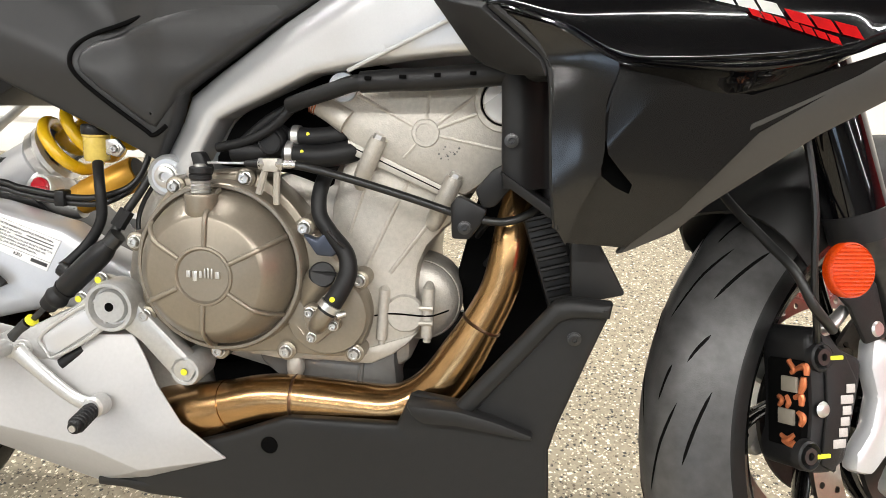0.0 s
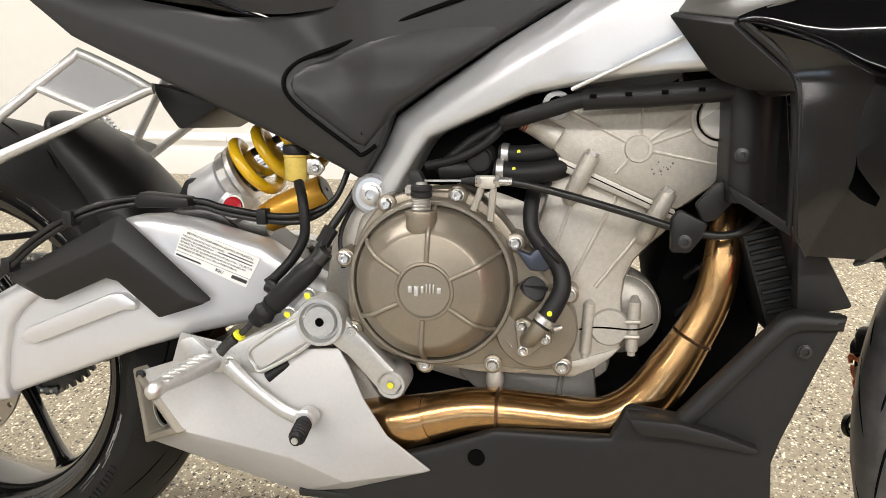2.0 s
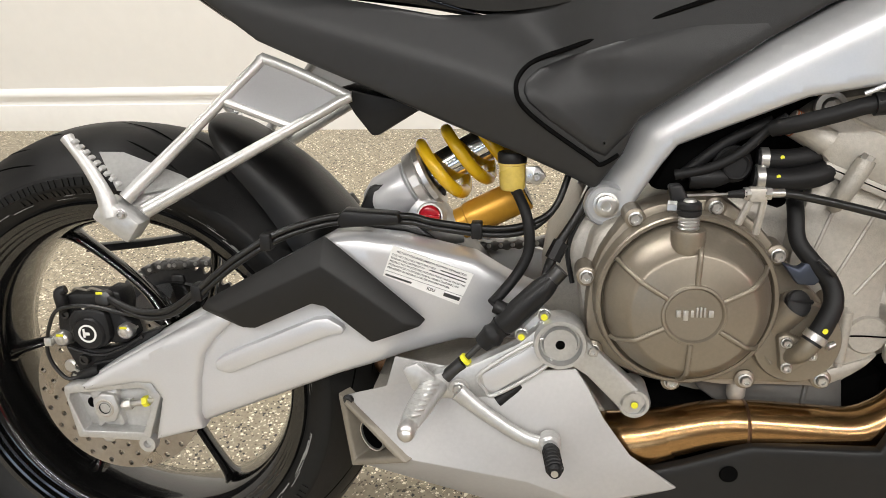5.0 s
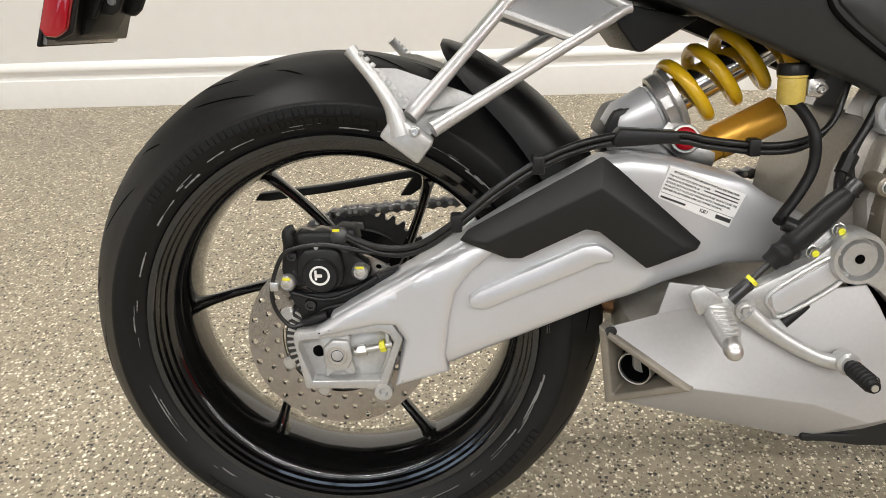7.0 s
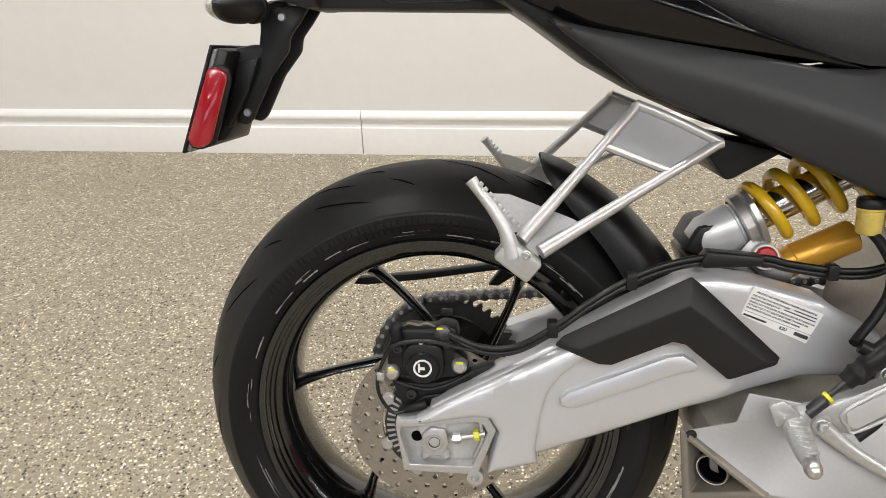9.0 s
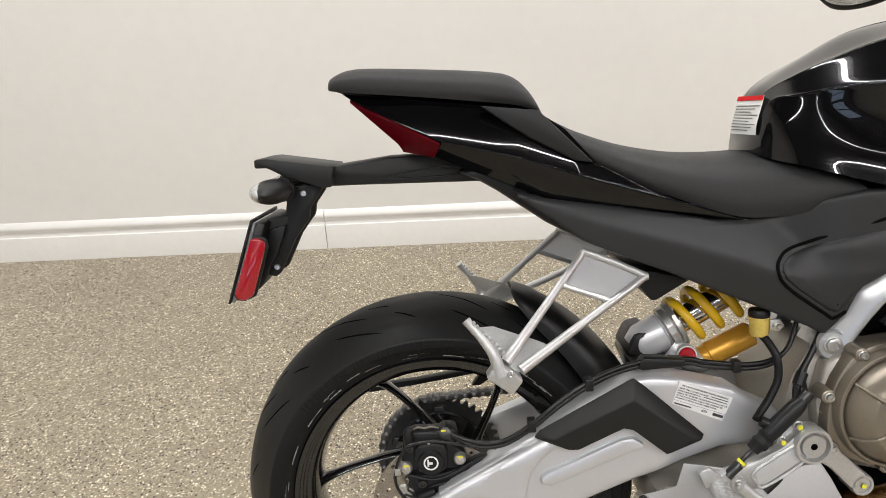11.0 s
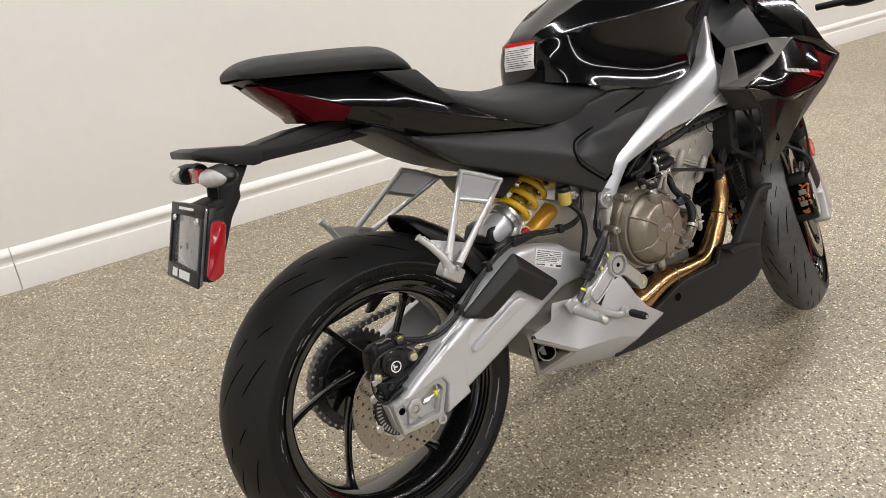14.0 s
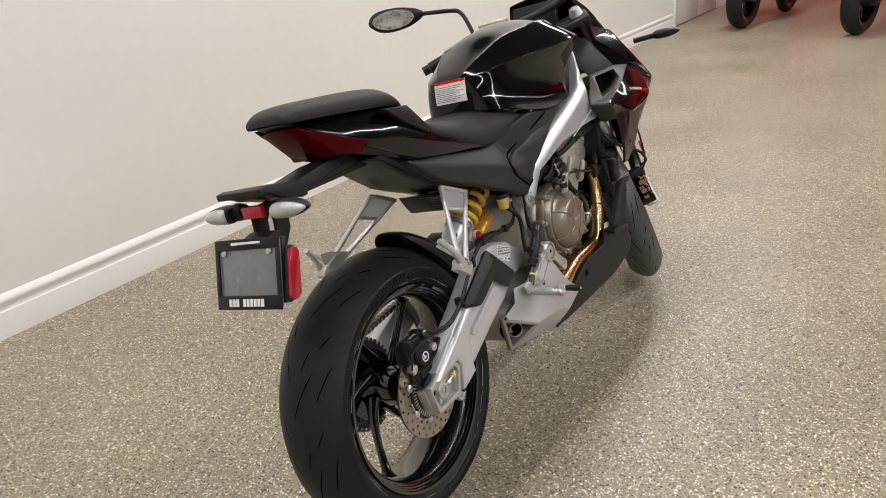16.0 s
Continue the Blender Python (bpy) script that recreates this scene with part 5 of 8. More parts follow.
part("coolant_hose", tube([(0.765, -0.190, 0.433), (0.776, -0.187, 0.450), (0.7845, -0.181, 0.470), (0.781, -0.175, 0.489), (0.764, -0.171, 0.509), (0.752, -0.166, 0.527), (0.751, -0.155, 0.552), (0.757, -0.120, 0.580)], [0.0100, 0.0096, 0.0092, 0.0086, 0.0080, 0.0078, 0.0078, 0.0078], 20, 8), HOSE, engine, "black rubber coolant hose")
part("hose_clamp", lathe([(0.0098, -0.0038), (0.0112, -0.0034), (0.0112, 0.0034), (0.0098, 0.0038)], (0.7685, -0.1895, 0.4385), (0.52, 0.12, 0.80), 32, closed=True), STEEL, engine)
part("clamp_screw", tube([(0.7770, -0.196, 0.4310), (0.7850, -0.192, 0.4330)], 0.0030, 10, 1), STEEL, engine)
part("clamp_mark", lathe([(0, 0.0004), (0.0027, 0.0004), (0.0027, 0)], (0.7735, -0.1984, 0.448), (0.1, -1, 0.0), 14), YELLOWMARK, engine)
part("hose_bracket", prism([(0.737, 0.507), (0.752, 0.502), (0.762, 0.511), (0.768, 0.512), (0.780, 0.498), (0.768, 0.485), (0.752, 0.486)], -0.178, -0.166, 0.003), BLUEGREY, engine, "dark hose bracket")
part("bracket_clip", tube([(0.7655, -0.184, 0.5125), (0.774, -0.188, 0.505), (0.7815, -0.184, 0.4975)], 0.0022, 8, 4), PLASTIC, engine)

# cylinder and head
cyl = part("cylinder", prism([(0.752, 0.480), (0.758, 0.532), (0.768, 0.570), (0.778, 0.598), (0.820, 0.578), (0.895, 0.545), (0.889, 0.526), (0.873, 0.511), (0.857, 0.493), (0.849, 0.474), (0.847, 0.453), (0.849, 0.430), (0.852, 0.405),
                              (0.838, 0.390), (0.825, 0.380), (0.802, 0.370), (0.76, 0.38)], -0.140, 0.10, 0.007), CAST, engine)
head = part("cylinder_head", prism([(0.736, 0.626), (0.757, 0.644), (0.775, 0.657), (0.815, 0.664), (0.950, 0.672), (0.952, 0.598), (0.925, 0.570), (0.894, 0.546), (0.780, 0.594), (0.768, 0.606)], -0.152, 0.10, 0.008), CAST, engine)
part("head_flange", prism([(0.776, 0.599), (0.893, 0.548), (0.893, 0.537), (0.776, 0.586)], -0.1500, -0.10, 0.0012), CAST, engine)
part("joint_line", tube([(0.779, -0.1501, 0.5925), (0.893, -0.1501, 0.5425)], 0.0006, 6, 1), DARK, engine)
for (x0, z0), (x1, z1) in (((0.808, 0.600), (0.791, 0.562)), ((0.884, 0.565), (0.866, 0.524))):
    part("stud_column", tube([(x1 - 0.003, -0.143, z1 - 0.008), (x1, -0.150, z1), (x0 - 0.001, -0.156, z0 - 0.003), (x0, -0.156, z0)], [0.0065, 0.0088, 0.0088, 0.0075], 18, 2), CAST, engine)
    part("stud_nut", tube([(x0, -0.156, z0), (x0 + 0.0025, -0.1565, z0 + 0.005)], 0.0060, 6, 1), STEEL, engine)
part("boss_ring", lathe([(0.0095, 0), (0.0095, 0.003), (0.013, 0.003), (0.0145, 0)], (0.854, -0.151, 0.608), (0, -1, 0), 32), CAST, head)
for x, z in ((0.772, 0.650), (0.858, 0.664), (0.905, 0.648), (0.905, 0.628), (0.950, 0.590), (0.833, 0.583)):
    dx, dz = x - 0.854, z - 0.608
    l = math.hypot(dx, dz)
    part("head_rib", tube([(0.854 + dx / l * 0.013, -0.151, 0.608 + dz / l * 0.013), (x, -0.151, z)], 0.0022, 8, 1), CAST, head)
part("cam_plug", lathe([(0, 0.003), (0.020, 0.003), (0.0215, 0.001), (0.0215, -0.004)], (0.930, -0.154, 0.640), (0, -1, 0), 48), PLUGSTEEL, head, "turned steel cam plug")
part("plug_seal", lathe([(0.0213, 0), (0.0222, 0.0022), (0.0232, 0)], (0.930, -0.1525, 0.640), (0, -1, 0), 48), DARK, head)
part("cam_plug_rim", lathe([(0.0232, 0), (0.0240, 0.002), (0.0285, 0.002), (0.0300, 0)], (0.930, -0.152, 0.640), (0, -1, 0), 48), CAST, head)
part("white_ring", lathe([(0.009, 0), (0.009, 0.005), (0.014, 0.005), (0.0145, 0)], (0.7726, -0.152, 0.6494), (0, -1, 0), 28), STEEL, head)
part("ring_screw", lathe([(0, 0.003), (0.0055, 0.003), (0.0062, 0)], (0.7726, -0.1525, 0.6494), (0, -1, 0), 20), STEEL, head)
part("coolant_spigot", tube([(0.741, -0.145, 0.636), (0.760, -0.146, 0.626), (0.776, -0.147, 0.616)], [0.0115, 0.0125, 0.0135], 18, 2), CAST, head)
for k in range(3):
    part("copper_washer", lathe([(0.0118, -0.0008), (0.0128, 0), (0.0118, 0.0008)], (0.7420 + 0.0022 * k, -0.145, 0.6353 - 0.0012 * k), (0.87, 0, -0.48), 24, closed=True), COPPER, head)
for (xa, za), (xb, zb) in (((0.793, 0.556), (0.776, 0.504)), ((0.836, 0.560), (0.794, 0.469)), ((0.861, 0.522), (0.819, 0.464))):
    part("cylinder_rib", tube([(xa, -0.1395, za), (xb, -0.1395, zb)], 0.0024, 8, 1), CAST, cyl)
speck_rng = random.Random(12)
for k in range(16):
    x, z, r = 0.875 + speck_rng.gauss(0, 0.0050), 0.5872 + speck_rng.gauss(0, 0.0045), speck_rng.uniform(0.0003, 0.0010)
    part("scuff_mark", lathe([(0, 0.0004), (r, 0.0003), (r * 1.2, 0)], (x, -0.1521, z), (0, -1, 0), 7), GREYPRINT, head, "dark specks scuffed into the casting")
part("generator_cover", lathe([(0.0455, -0.05), (0.0455, -0.010), (0.0435, -0.006), (0.0425, -0.006), (0.0410, 0.0), (0.034, 0.006), (0.022, 0.009), (0, 0.010)], (0.846, -0.116, 0.430), (0, -1, 0), 48), CAST, engine)
for (x0, z0), (x1, z1), r in (((0.8140, 0.446), (0.8115, 0.394), 0.0062), ((0.8600, 0.450), (0.8590, 0.399), 0.0066)):
    part("case_column", tube([(x0, -0.135, z0 + 0.004), (x0, -0.141, z0), (x1, -0.141, z1), (x1, -0.136, z1 - 0.003)], [r * 0.6, r, r, r * 0.6], 14, 1), CAST, engine)
    part("column_screw", tube([(x1, -0.141, z1 - 0.001), (x1, -0.141, z1 - 0.006)], r * 0.62, 10, 1), CAST, engine)
part("half_boss", lathe([(0, 0.003), (0.0185, 0.003), (0.0205, 0.0)], (0.8355, -0.140, 0.422), (0, -1, 0), 36), CAST, engine)
part("split_line", tube([(0.804, -0.1437, 0.4185), (0.818, -0.1437, 0.4215), (0.8355, -0.1437, 0.4218), (0.852, -0.1450, 0.4215), (0.866, -0.1480, 0.4235), (0.880, -0.134, 0.426)], 0.0009, 6, 3), DARK, engine, "dark line of sealant along the crankcase joint")
for z in (0.430, 0.414):
    part("joint_clip", tube([(0.851, -0.146, z), (0.866, -0.148, z + 0.001)], 0.0026, 8, 1), CAST, engine)
part("sump", prism([(0.668, 0.372), (0.743, 0.368), (0.797, 0.367), (0.824, 0.378), (0.8235, 0.367), (0.828, 0.328), (0.720, 0.328), (0.6947, 0.3400), (0.6777, 0.3530), (0.6720, 0.3640)], -0.128, 0.10, 0.005), SUMPGREY, engine, "dark grey cast oil sump")
part("sump_lip", prism([(0.640, 0.386), (0.720, 0.377), (0.762, 0.376), (0.800, 0.384), (0.850, 0.402), (0.838, 0.388), (0.824, 0.377), (0.800, 0.3645), (0.745, 0.3655), (0.700, 0.364), (0.650, 0.370)], -0.143, -0.10, 0.004), CAST, engine)
part("sump_rib", tube([(0.788, -0.128, 0.362), (0.785, -0.128, 0.332)], 0.0032, 8, 1), SUMPGREY, engine)
part("drain_boss", tube([(0.716, -0.130, 0.374), (0.7165, -0.133, 0.362), (0.7165, -0.133, 0.350), (0.717, -0.130, 0.346)], [0.005, 0.009, 0.0095, 0.007], 16, 3), CAST, engine)
part("side_case_web", prism([(0.556, 0.450), (0.575, 0.440), (0.588, 0.452), (0.580, 0.474), (0.562, 0.480)], -0.150, -0.11, 0.006), CAST, engine)
# Solid black blocks put in as the shade round the engine's lower front.
part("front_shade_block", prism([(0.880, 0.365), (0.895, 0.40), (0.885, 0.46), (0.905, 0.545), (0.95, 0.60), (0.975, 0.58), (1.0, 0.45), (0.985, 0.34), (0.93, 0.30), (0.88, 0.33)], -0.095, 0.10, 0.006), DARK, engine, "black block standing for the shade behind the radiator")
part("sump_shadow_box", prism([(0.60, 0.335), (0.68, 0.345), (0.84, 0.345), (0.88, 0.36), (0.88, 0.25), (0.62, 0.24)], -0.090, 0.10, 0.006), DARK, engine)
for x, z in ((0.905, 0.50), (0.915, 0.47), (0.908, 0.43), (0.935, 0.53)):
    part("lead", tube([(x, -0.10, z), (x + 0.015, -0.125, z + 0.02), (x + 0.04, -0.12, z + 0.015)], 0.0035, 8, 4), CABLE, engine)

# ---- tank ----
def tank_rows():
    half = [(0.487, [(0.090, 0.826), (0.088, 0.838), (0.080, 0.850), (0.065, 0.862), (0.035, 0.868), (0, 0.870)]),
            (0.500, [(0.112, 0.820), (0.110, 0.850), (0.100, 0.880), (0.082, 0.903), (0.045, 0.912), (0, 0.914)]),
            (0.530, [(0.134, 0.812), (0.127, 0.845), (0.120, 0.880), (0.112, 0.910), (0.065, 0.934), (0, 0.938)]),
            (0.580, [(0.150, 0.797), (0.138, 0.830), (0.134, 0.875), (0.140, 0.918), (0.085, 0.957), (0, 0.968)]),
            (0.640, [(0.160, 0.780), (0.146, 0.820), (0.148, 0.868), (0.170, 0.920), (0.105, 0.978), (0, 0.998)]),
            (0.720, [(0.170, 0.764), (0.156, 0.805), (0.164, 0.862), (0.205, 0.922), (0.125, 0.988), (0, 1.012)]),
            (0.800, [(0.174, 0.768), (0.163, 0.808), (0.182, 0.866), (0.232, 0.926), (0.138, 0.992), (0, 1.014)]),
            (0.870, [(0.168, 0.782), (0.164, 0.818), (0.186, 0.872), (0.226, 0.928), (0.132, 0.984), (0, 1.008)]),
            (0.930, [(0.150, 0.806), (0.156, 0.835), (0.172, 0.880), (0.185, 0.916), (0.105, 0.964), (0, 0.988)]),
            (0.965, [(0.120, 0.835), (0.126, 0.850), (0.130, 0.880), (0.130, 0.900), (0.080, 0.930), (0, 0.945)])]
    rows = []
    for x, pts in half:
        mid = middle(x)
        right = [(x, mid - y * (1 + mid / pts[3][0]), z) for y, z in pts]
        ridge, top = Vector(right[3]), Vector(right[4])
        right[4:5] = [tuple(top.lerp(ridge, 0.14)), tuple(top), tuple(top.lerp(Vector(right[5]), 0.14))]
        right[3:4] = [tuple(ridge.lerp(Vector(right[2]), 0.16)), tuple(ridge), tuple(ridge.lerp(Vector(right[4]), 0.14))]
        rows.append(right + [(a, 2 * mid - b, c) for a, b, c in right[-2::-1]])
    return rows


tank = part("fuel_tank", surface(tank_rows(), sub=(5, 5), cap=True), GLOSS, bike, "gloss black fuel tank with creased shoulders")
part("filler_cap", lathe([(0.044, -0.004), (0.044, 0.004), (0.040, 0.006), (0.012, 0.008), (0, 0.008)], (0.83, 0, 1.014), (-0.02, 0, 1), 40), CAST, tank)
def sticker_x(z):
    return 0.4848 + max(0.0, z - 0.868) * 0.265


sticker = part("warning_sticker", surface([[(sticker_x(z), y, z) for y in (0.023, -0.008, -0.038, -0.071)] for z in (0.855, 0.868, 0.882, 0.897, 0.911)], 0.0005, (2, 2)), WHITE, tank,
               "white warning sticker with red heading")

# ---- side fairing ----
def fairing_side():
    v = [(1.023, -0.258, 0.673), (1.069, -0.261, 0.662), (1.126, -0.261, 0.650), (1.240, -0.2595, 0.691), (1.135, -0.2575, 0.621), (1.103, -0.2550, 0.583), (1.080, -0.2510, 0.556),
         (1.0165, -0.2585, 0.612), (1.0190, -0.2580, 0.600), (1.0290, -0.2560, 0.588), (1.0405, -0.2535, 0.5755), (1.0385, -0.2520, 0.5675),
         (1.0125, -0.2560, 0.600), (1.0150, -0.2550, 0.582), (1.0260, -0.2520, 0.573), (1.040, -0.238, 0.520), (0.990, -0.240, 0.522), (0.996, -0.250, 0.548)]
    return shell(v, [(7, 0, 1), (7, 1, 8), (8, 1, 9), (1, 2, 3, 4), (1, 4, 5), (1, 5, 9), (9, 5, 10), (10, 5, 6), (10, 6, 11), (7, 12, 17, 0), (12, 13, 17), (13, 14, 17), (14, 15, 16, 17), (14, 11, 15), (11, 6, 15)], 0.004, 0.0)


def fairing_rear():
    rows = [[(0.912, -0.252, 0.719), (0.930, -0.258, 0.712), (0.978, -0.262, 0.699)], [(0.962, -0.250, 0.680), (0.990, -0.258, 0.682), (1.021, -0.262, 0.676)], [(0.971, -0.2535, 0.650), (0.992, -0.258, 0.648), (1.0145, -0.2595, 0.640)],
            [(0.974, -0.2545, 0.600), (0.994, -0.258, 0.598), (1.0145, -0.259, 0.592)], [(0.977, -0.253, 0.560), (0.987, -0.2525, 0.556), (0.998, -0.2515, 0.552)], [(0.980, -0.246, 0.536), (0.985, -0.243, 0.530), (0.990, -0.240, 0.522)]]
    return surface(rows, 0.004, (4, 4))


# columns: x, lower edge, two creases, shoulder and upper edge
FAIRING_COLUMNS = ((0.916, 0.7145, 0.7150, 0.7158, 0.7172, 0.7195), (0.935, 0.714, 0.7145, 0.7155, 0.7195, 0.7270), (0.978, 0.698, 0.6995, 0.701, 0.712, 0.738), (1.022, 0.671, 0.675, 0.6775, 0.711, 0.748), (1.066, 0.659, 0.671, 0.6755, 0.713, 0.772),
                   (1.108, 0.648, 0.670, 0.678, 0.714, 0.794), (1.149, 0.657, 0.674, 0.682, 0.716, 0.782), (1.188, 0.676, 0.684, 0.689, 0.718, 0.772), (1.213, 0.690, 0.694, 0.698, 0.718, 0.763), (1.260, 0.702, 0.704, 0.707, 0.724, 0.742),
                   (1.308, 0.717, 0.718, 0.7193, 0.7215, 0.725))


def fairing_upper():
    rows = []
    for x, zb, z2, z1, zs, zt in FAIRING_COLUMNS:
        y = max(0.0, x - 1.19) * 0.10
        k = min(1.0, (zt - zb) / 0.09)
        rows.append([(x, y - 0.262 + (b + 0.262) * k, z) for b, z in
                     ((-0.258, zb), (-0.273, zb + 0.6 * (z2 - zb)), (-0.2815, z2 - 0.12 * (z2 - zb)), (-0.2832, z2), (-0.2806, z2 + 0.22 * (z1 - z2)), (-0.2800, z2 + 0.5 * (z1 - z2)), (-0.2828, z1 - 0.15 * (z1 - z2)), (-0.2835, z1),
                      (-0.2832, z1 + 0.12 * (zs - z1)), (-0.2822, z1 + 0.4 * (zs - z1)), (-0.2806, z1 + 0.75 * (zs - z1)), (-0.2788, zs), (-0.2760, zs + 0.16 * (zt - zs)), (-0.2690, zs + 0.5 * (zt - zs)), (-0.2580, zt))])
    return surface(rows, 0.004, (4, 3))


fairing = both("side_fairing", fairing_upper, GLOSS, bike, "gloss black side fairing")
both("lower_fairing", fairing_side, LOWERPAINT, bike, "gloss black lower fairing panel with a slot")
both("rear_fairing", fairing_rear, SATIN, bike, "dark satin rear facet of the fairing")
# Black sheet behind the opening stands for the shade in the fold.
both("slot_shade", lambda: shell([(1.005, -0.240, 0.620), (1.030, -0.240, 0.620), (1.055, -0.238, 0.560), (1.005, -0.238, 0.562)], [(0, 1, 2, 3)], 0.003, 0.0), DARK, bike)


def decal_row(name, x0, z0, x1, z1, h, marks, m, slant):
    """Slanted plain blocks in place of the letters of a decal."""
    dx, dz = (x1 - x0) / marks, (z1 - z0) / marks
    for k in range(marks):
        xa, za = x0 + dx * k, z0 + dz * k
        xb, zb = xa + dx * 0.86, za + dz * 0.86
        bm_d = bmesh.new()
        bm_d.faces.new([bm_d.verts.new((x, -0.2852 + max(0.0, z - 0.702) * 0.24, z)) for x, z in ((xa, za), (xb, zb), (xb - slant, zb + h), (xa - slant, za + h))])
        bmesh.ops.solidify(bm_d, geom=bm_d.faces[:], thickness=0.0004)
        part(name, bm_d, m, fairing, "plain block of the model decal")


decal_row("decal_red", 1.143, 0.7035, 1.197, 0.6905, 0.0095, 3, REDPRINT, 0.007)
decal_row("decal_small_red", 1.114, 0.7075, 1.181, 0.6865, 0.0060, 7, REDPRINT, 0.004)
decal_row("decal_white", 1.052, 0.7255, 1.139, 0.7065, 0.0095, 5, WHITE, 0.006)
both("fairing_edge", lambda: shell([(1.034, -0.234, 0.510), (1.082, -0.232, 0.533), (1.107, -0.236, 0.558), (1.185, -0.250, 0.620), (1.250, -0.256, 0.660), (1.315, -0.258, 0.712), (1.312, -0.263, 0.724), (1.240, -0.260, 0.690), (1.129, -0.260, 0.630)],
                                   [(0, 1, 2, 8), (2, 3, 8), (3, 4, 7, 8), (4, 5, 6, 7)], 0.012, 0.004), EDGEPAINT, bike)
SCOOP = ((0.873, -0.222, 0.7295), (0.925, -0.215, 0.806), (1.060, -0.243, 0.806), (1.108, -0.260, 0.795), (1.022, -0.262, 0.749), (0.978, -0.262, 0.739), (0.916, -0.260, 0.7190))
def scoop_mouth():
    """Edge of the duct mouth and of the black floor that stands for its inner shade, on the right-hand side."""
    v = [Vector(q) for q in SCOOP]
    corner = [v[0].lerp(v[6], 0.55), v[5], v[4].lerp(v[3], 0.45), v[2], v[1]]
    mid = sum(corner, Vector()) / 5
    edge = [mid + (q - mid) * 0.74 for q in corner]
    deep = [mid + (q - mid) * 0.66 + Vector((0.026, 0.030, 0.0)) for q in corner]
    return v, edge, deep


def scoop_shell():
    v, edge, deep = scoop_mouth()
    return shell(v + edge + deep, [(0, 6, 7), (6, 5, 8, 7), (5, 4, 9, 8), (4, 3, 9), (3, 2, 10, 9), (2, 1, 11, 10), (1, 0, 7, 11), (7, 8, 13, 12), (8, 9, 14, 13), (9, 10, 15, 14), (10, 11, 16, 15), (11, 7, 12, 16)], 0.003, 0.0015)


both("fairing_scoop", scoop_shell, GREYPAINT, bike, "satin grey air duct in the fairing")
# The duct ends in a black plate, drawn as the shade inside.
both("duct_shade_floor", lambda: shell(scoop_mouth()[2], [(0, 1, 2, 3, 4)], 0.004, 0.0), DARK, bike)
both("inner_cowl", lambda: shell([(0.930, -0.2130, 0.804), (1.060, -0.2400, 0.804), (1.100, -0.150, 0.900), (0.985, -0.120, 0.868), (1.020, -0.098, 0.925), (1.170, -0.110, 0.925)], [(0, 1, 2, 3), (3, 2, 5, 4)], 0.004, 0.003), PLASTIC, bike, "black inner cowl beside the fork")
both("scoop_lip", lambda: tube([SCOOP[6], SCOOP[5], SCOOP[4], SCOOP[3]], 0.0014, 8, 1), GREYPAINT, bike)
inner = both("radiator_shroud", lambda: surface([[(x, y + (0.672 - z) * 0.02, z) for x, y in ((0.926 + d, -0.150), (0.927 + d, -0.192), (0.930 + d, -0.203), (0.944 + d, -0.206), (0.956 + d * 0.8, -0.200), (0.966 + d * 0.6, -0.190), (0.974 + d * 0.4, -0.188))]
                                                 for z, d in ((0.690, -0.002), (0.66, 0.0), (0.62, 0.002), (0.590, 0.003), (0.562, 0.005))], 0.003, (3, 4)), PLASTIC, bike, "dark plastic radiator shroud")
bolt(BOLT_DARK, inner, 0.939, -0.2085, 0.606)
part("shroud_lip", shell([(0.930, -0.206, 0.579), (0.981, -0.226, 0.547), (0.982, -0.226, 0.536), (0.934, -0.206, 0.566), (0.934, -0.150, 0.575), (0.984, -0.150, 0.543)], [(0, 1, 2, 3), (0, 4, 5, 1)], 0.003, 0.0015), PLASTIC, inner)
both("fairing_rim", lambda: tube([(0.918, -0.259, 0.716), (0.945, -0.256, 0.695), (0.965, -0.2505, 0.676), (0.9715, -0.2535, 0.655), (0.975, -0.2545, 0.610), (0.978, -0.2530, 0.565), (0.982, -0.246, 0.536)], 0.0042, 8, 5), MATTE, bike)
part("shroud_edge", tube([(0.972, -0.226, 0.676), (0.977, -0.228, 0.62), (0.980, -0.226, 0.546)], 0.0035, 8, 4), PLASTIC, inner)
both("upper_shroud", lambda: shell([(0.872, -0.221, 0.7295), (0.916, -0.258, 0.7180), (0.964, -0.2495, 0.679), (0.970, -0.250, 0.666), (0.940, -0.224, 0.668), (0.918, -0.224, 0.675), (0.908, -0.222, 0.682)], [(0, 1, 6), (1, 5, 6), (1, 2, 5), (2, 3, 4, 5)], 0.010, 0.0015), PLASTIC, bike, "dark plastic shroud under the fairing")
part("shroud_bracket", prism([(0.906, 0.558), (0.922, 0.577), (0.934, 0.584), (0.942, 0.563), (0.926, 0.543), (0.914, 0.540)], -0.184, -0.174, 0.003), PLASTIC, bike)
clip = part("cable_guide", prism([(0.884, 0.544), (0.892, 0.553), (0.919, 0.540), (0.913, 0.525), (0.903, 0.511), (0.886, 0.511)], -0.188, -0.176, 0.003), PLASTIC, bike, "black cable guide bolted to the head")
bolt(BOLT_DARK, clip, 0.898, -0.188, 0.5225)
part("radiator", prism([(0.985, 0.43), (0.955, 0.66), (0.985, 0.665), (1.015, 0.435)], -0.165, 0.165, 0.005), IRON, bike, "black radiator behind the front wheel")
lower_rad = part("oil_cooler", prism([(0.950, 0.535), (0.985, 0.545), (1.020, 0.44), (0.985, 0.43)], -0.170, -0.10, 0.006), PLASTIC, bike, "finned black cooler side tank")
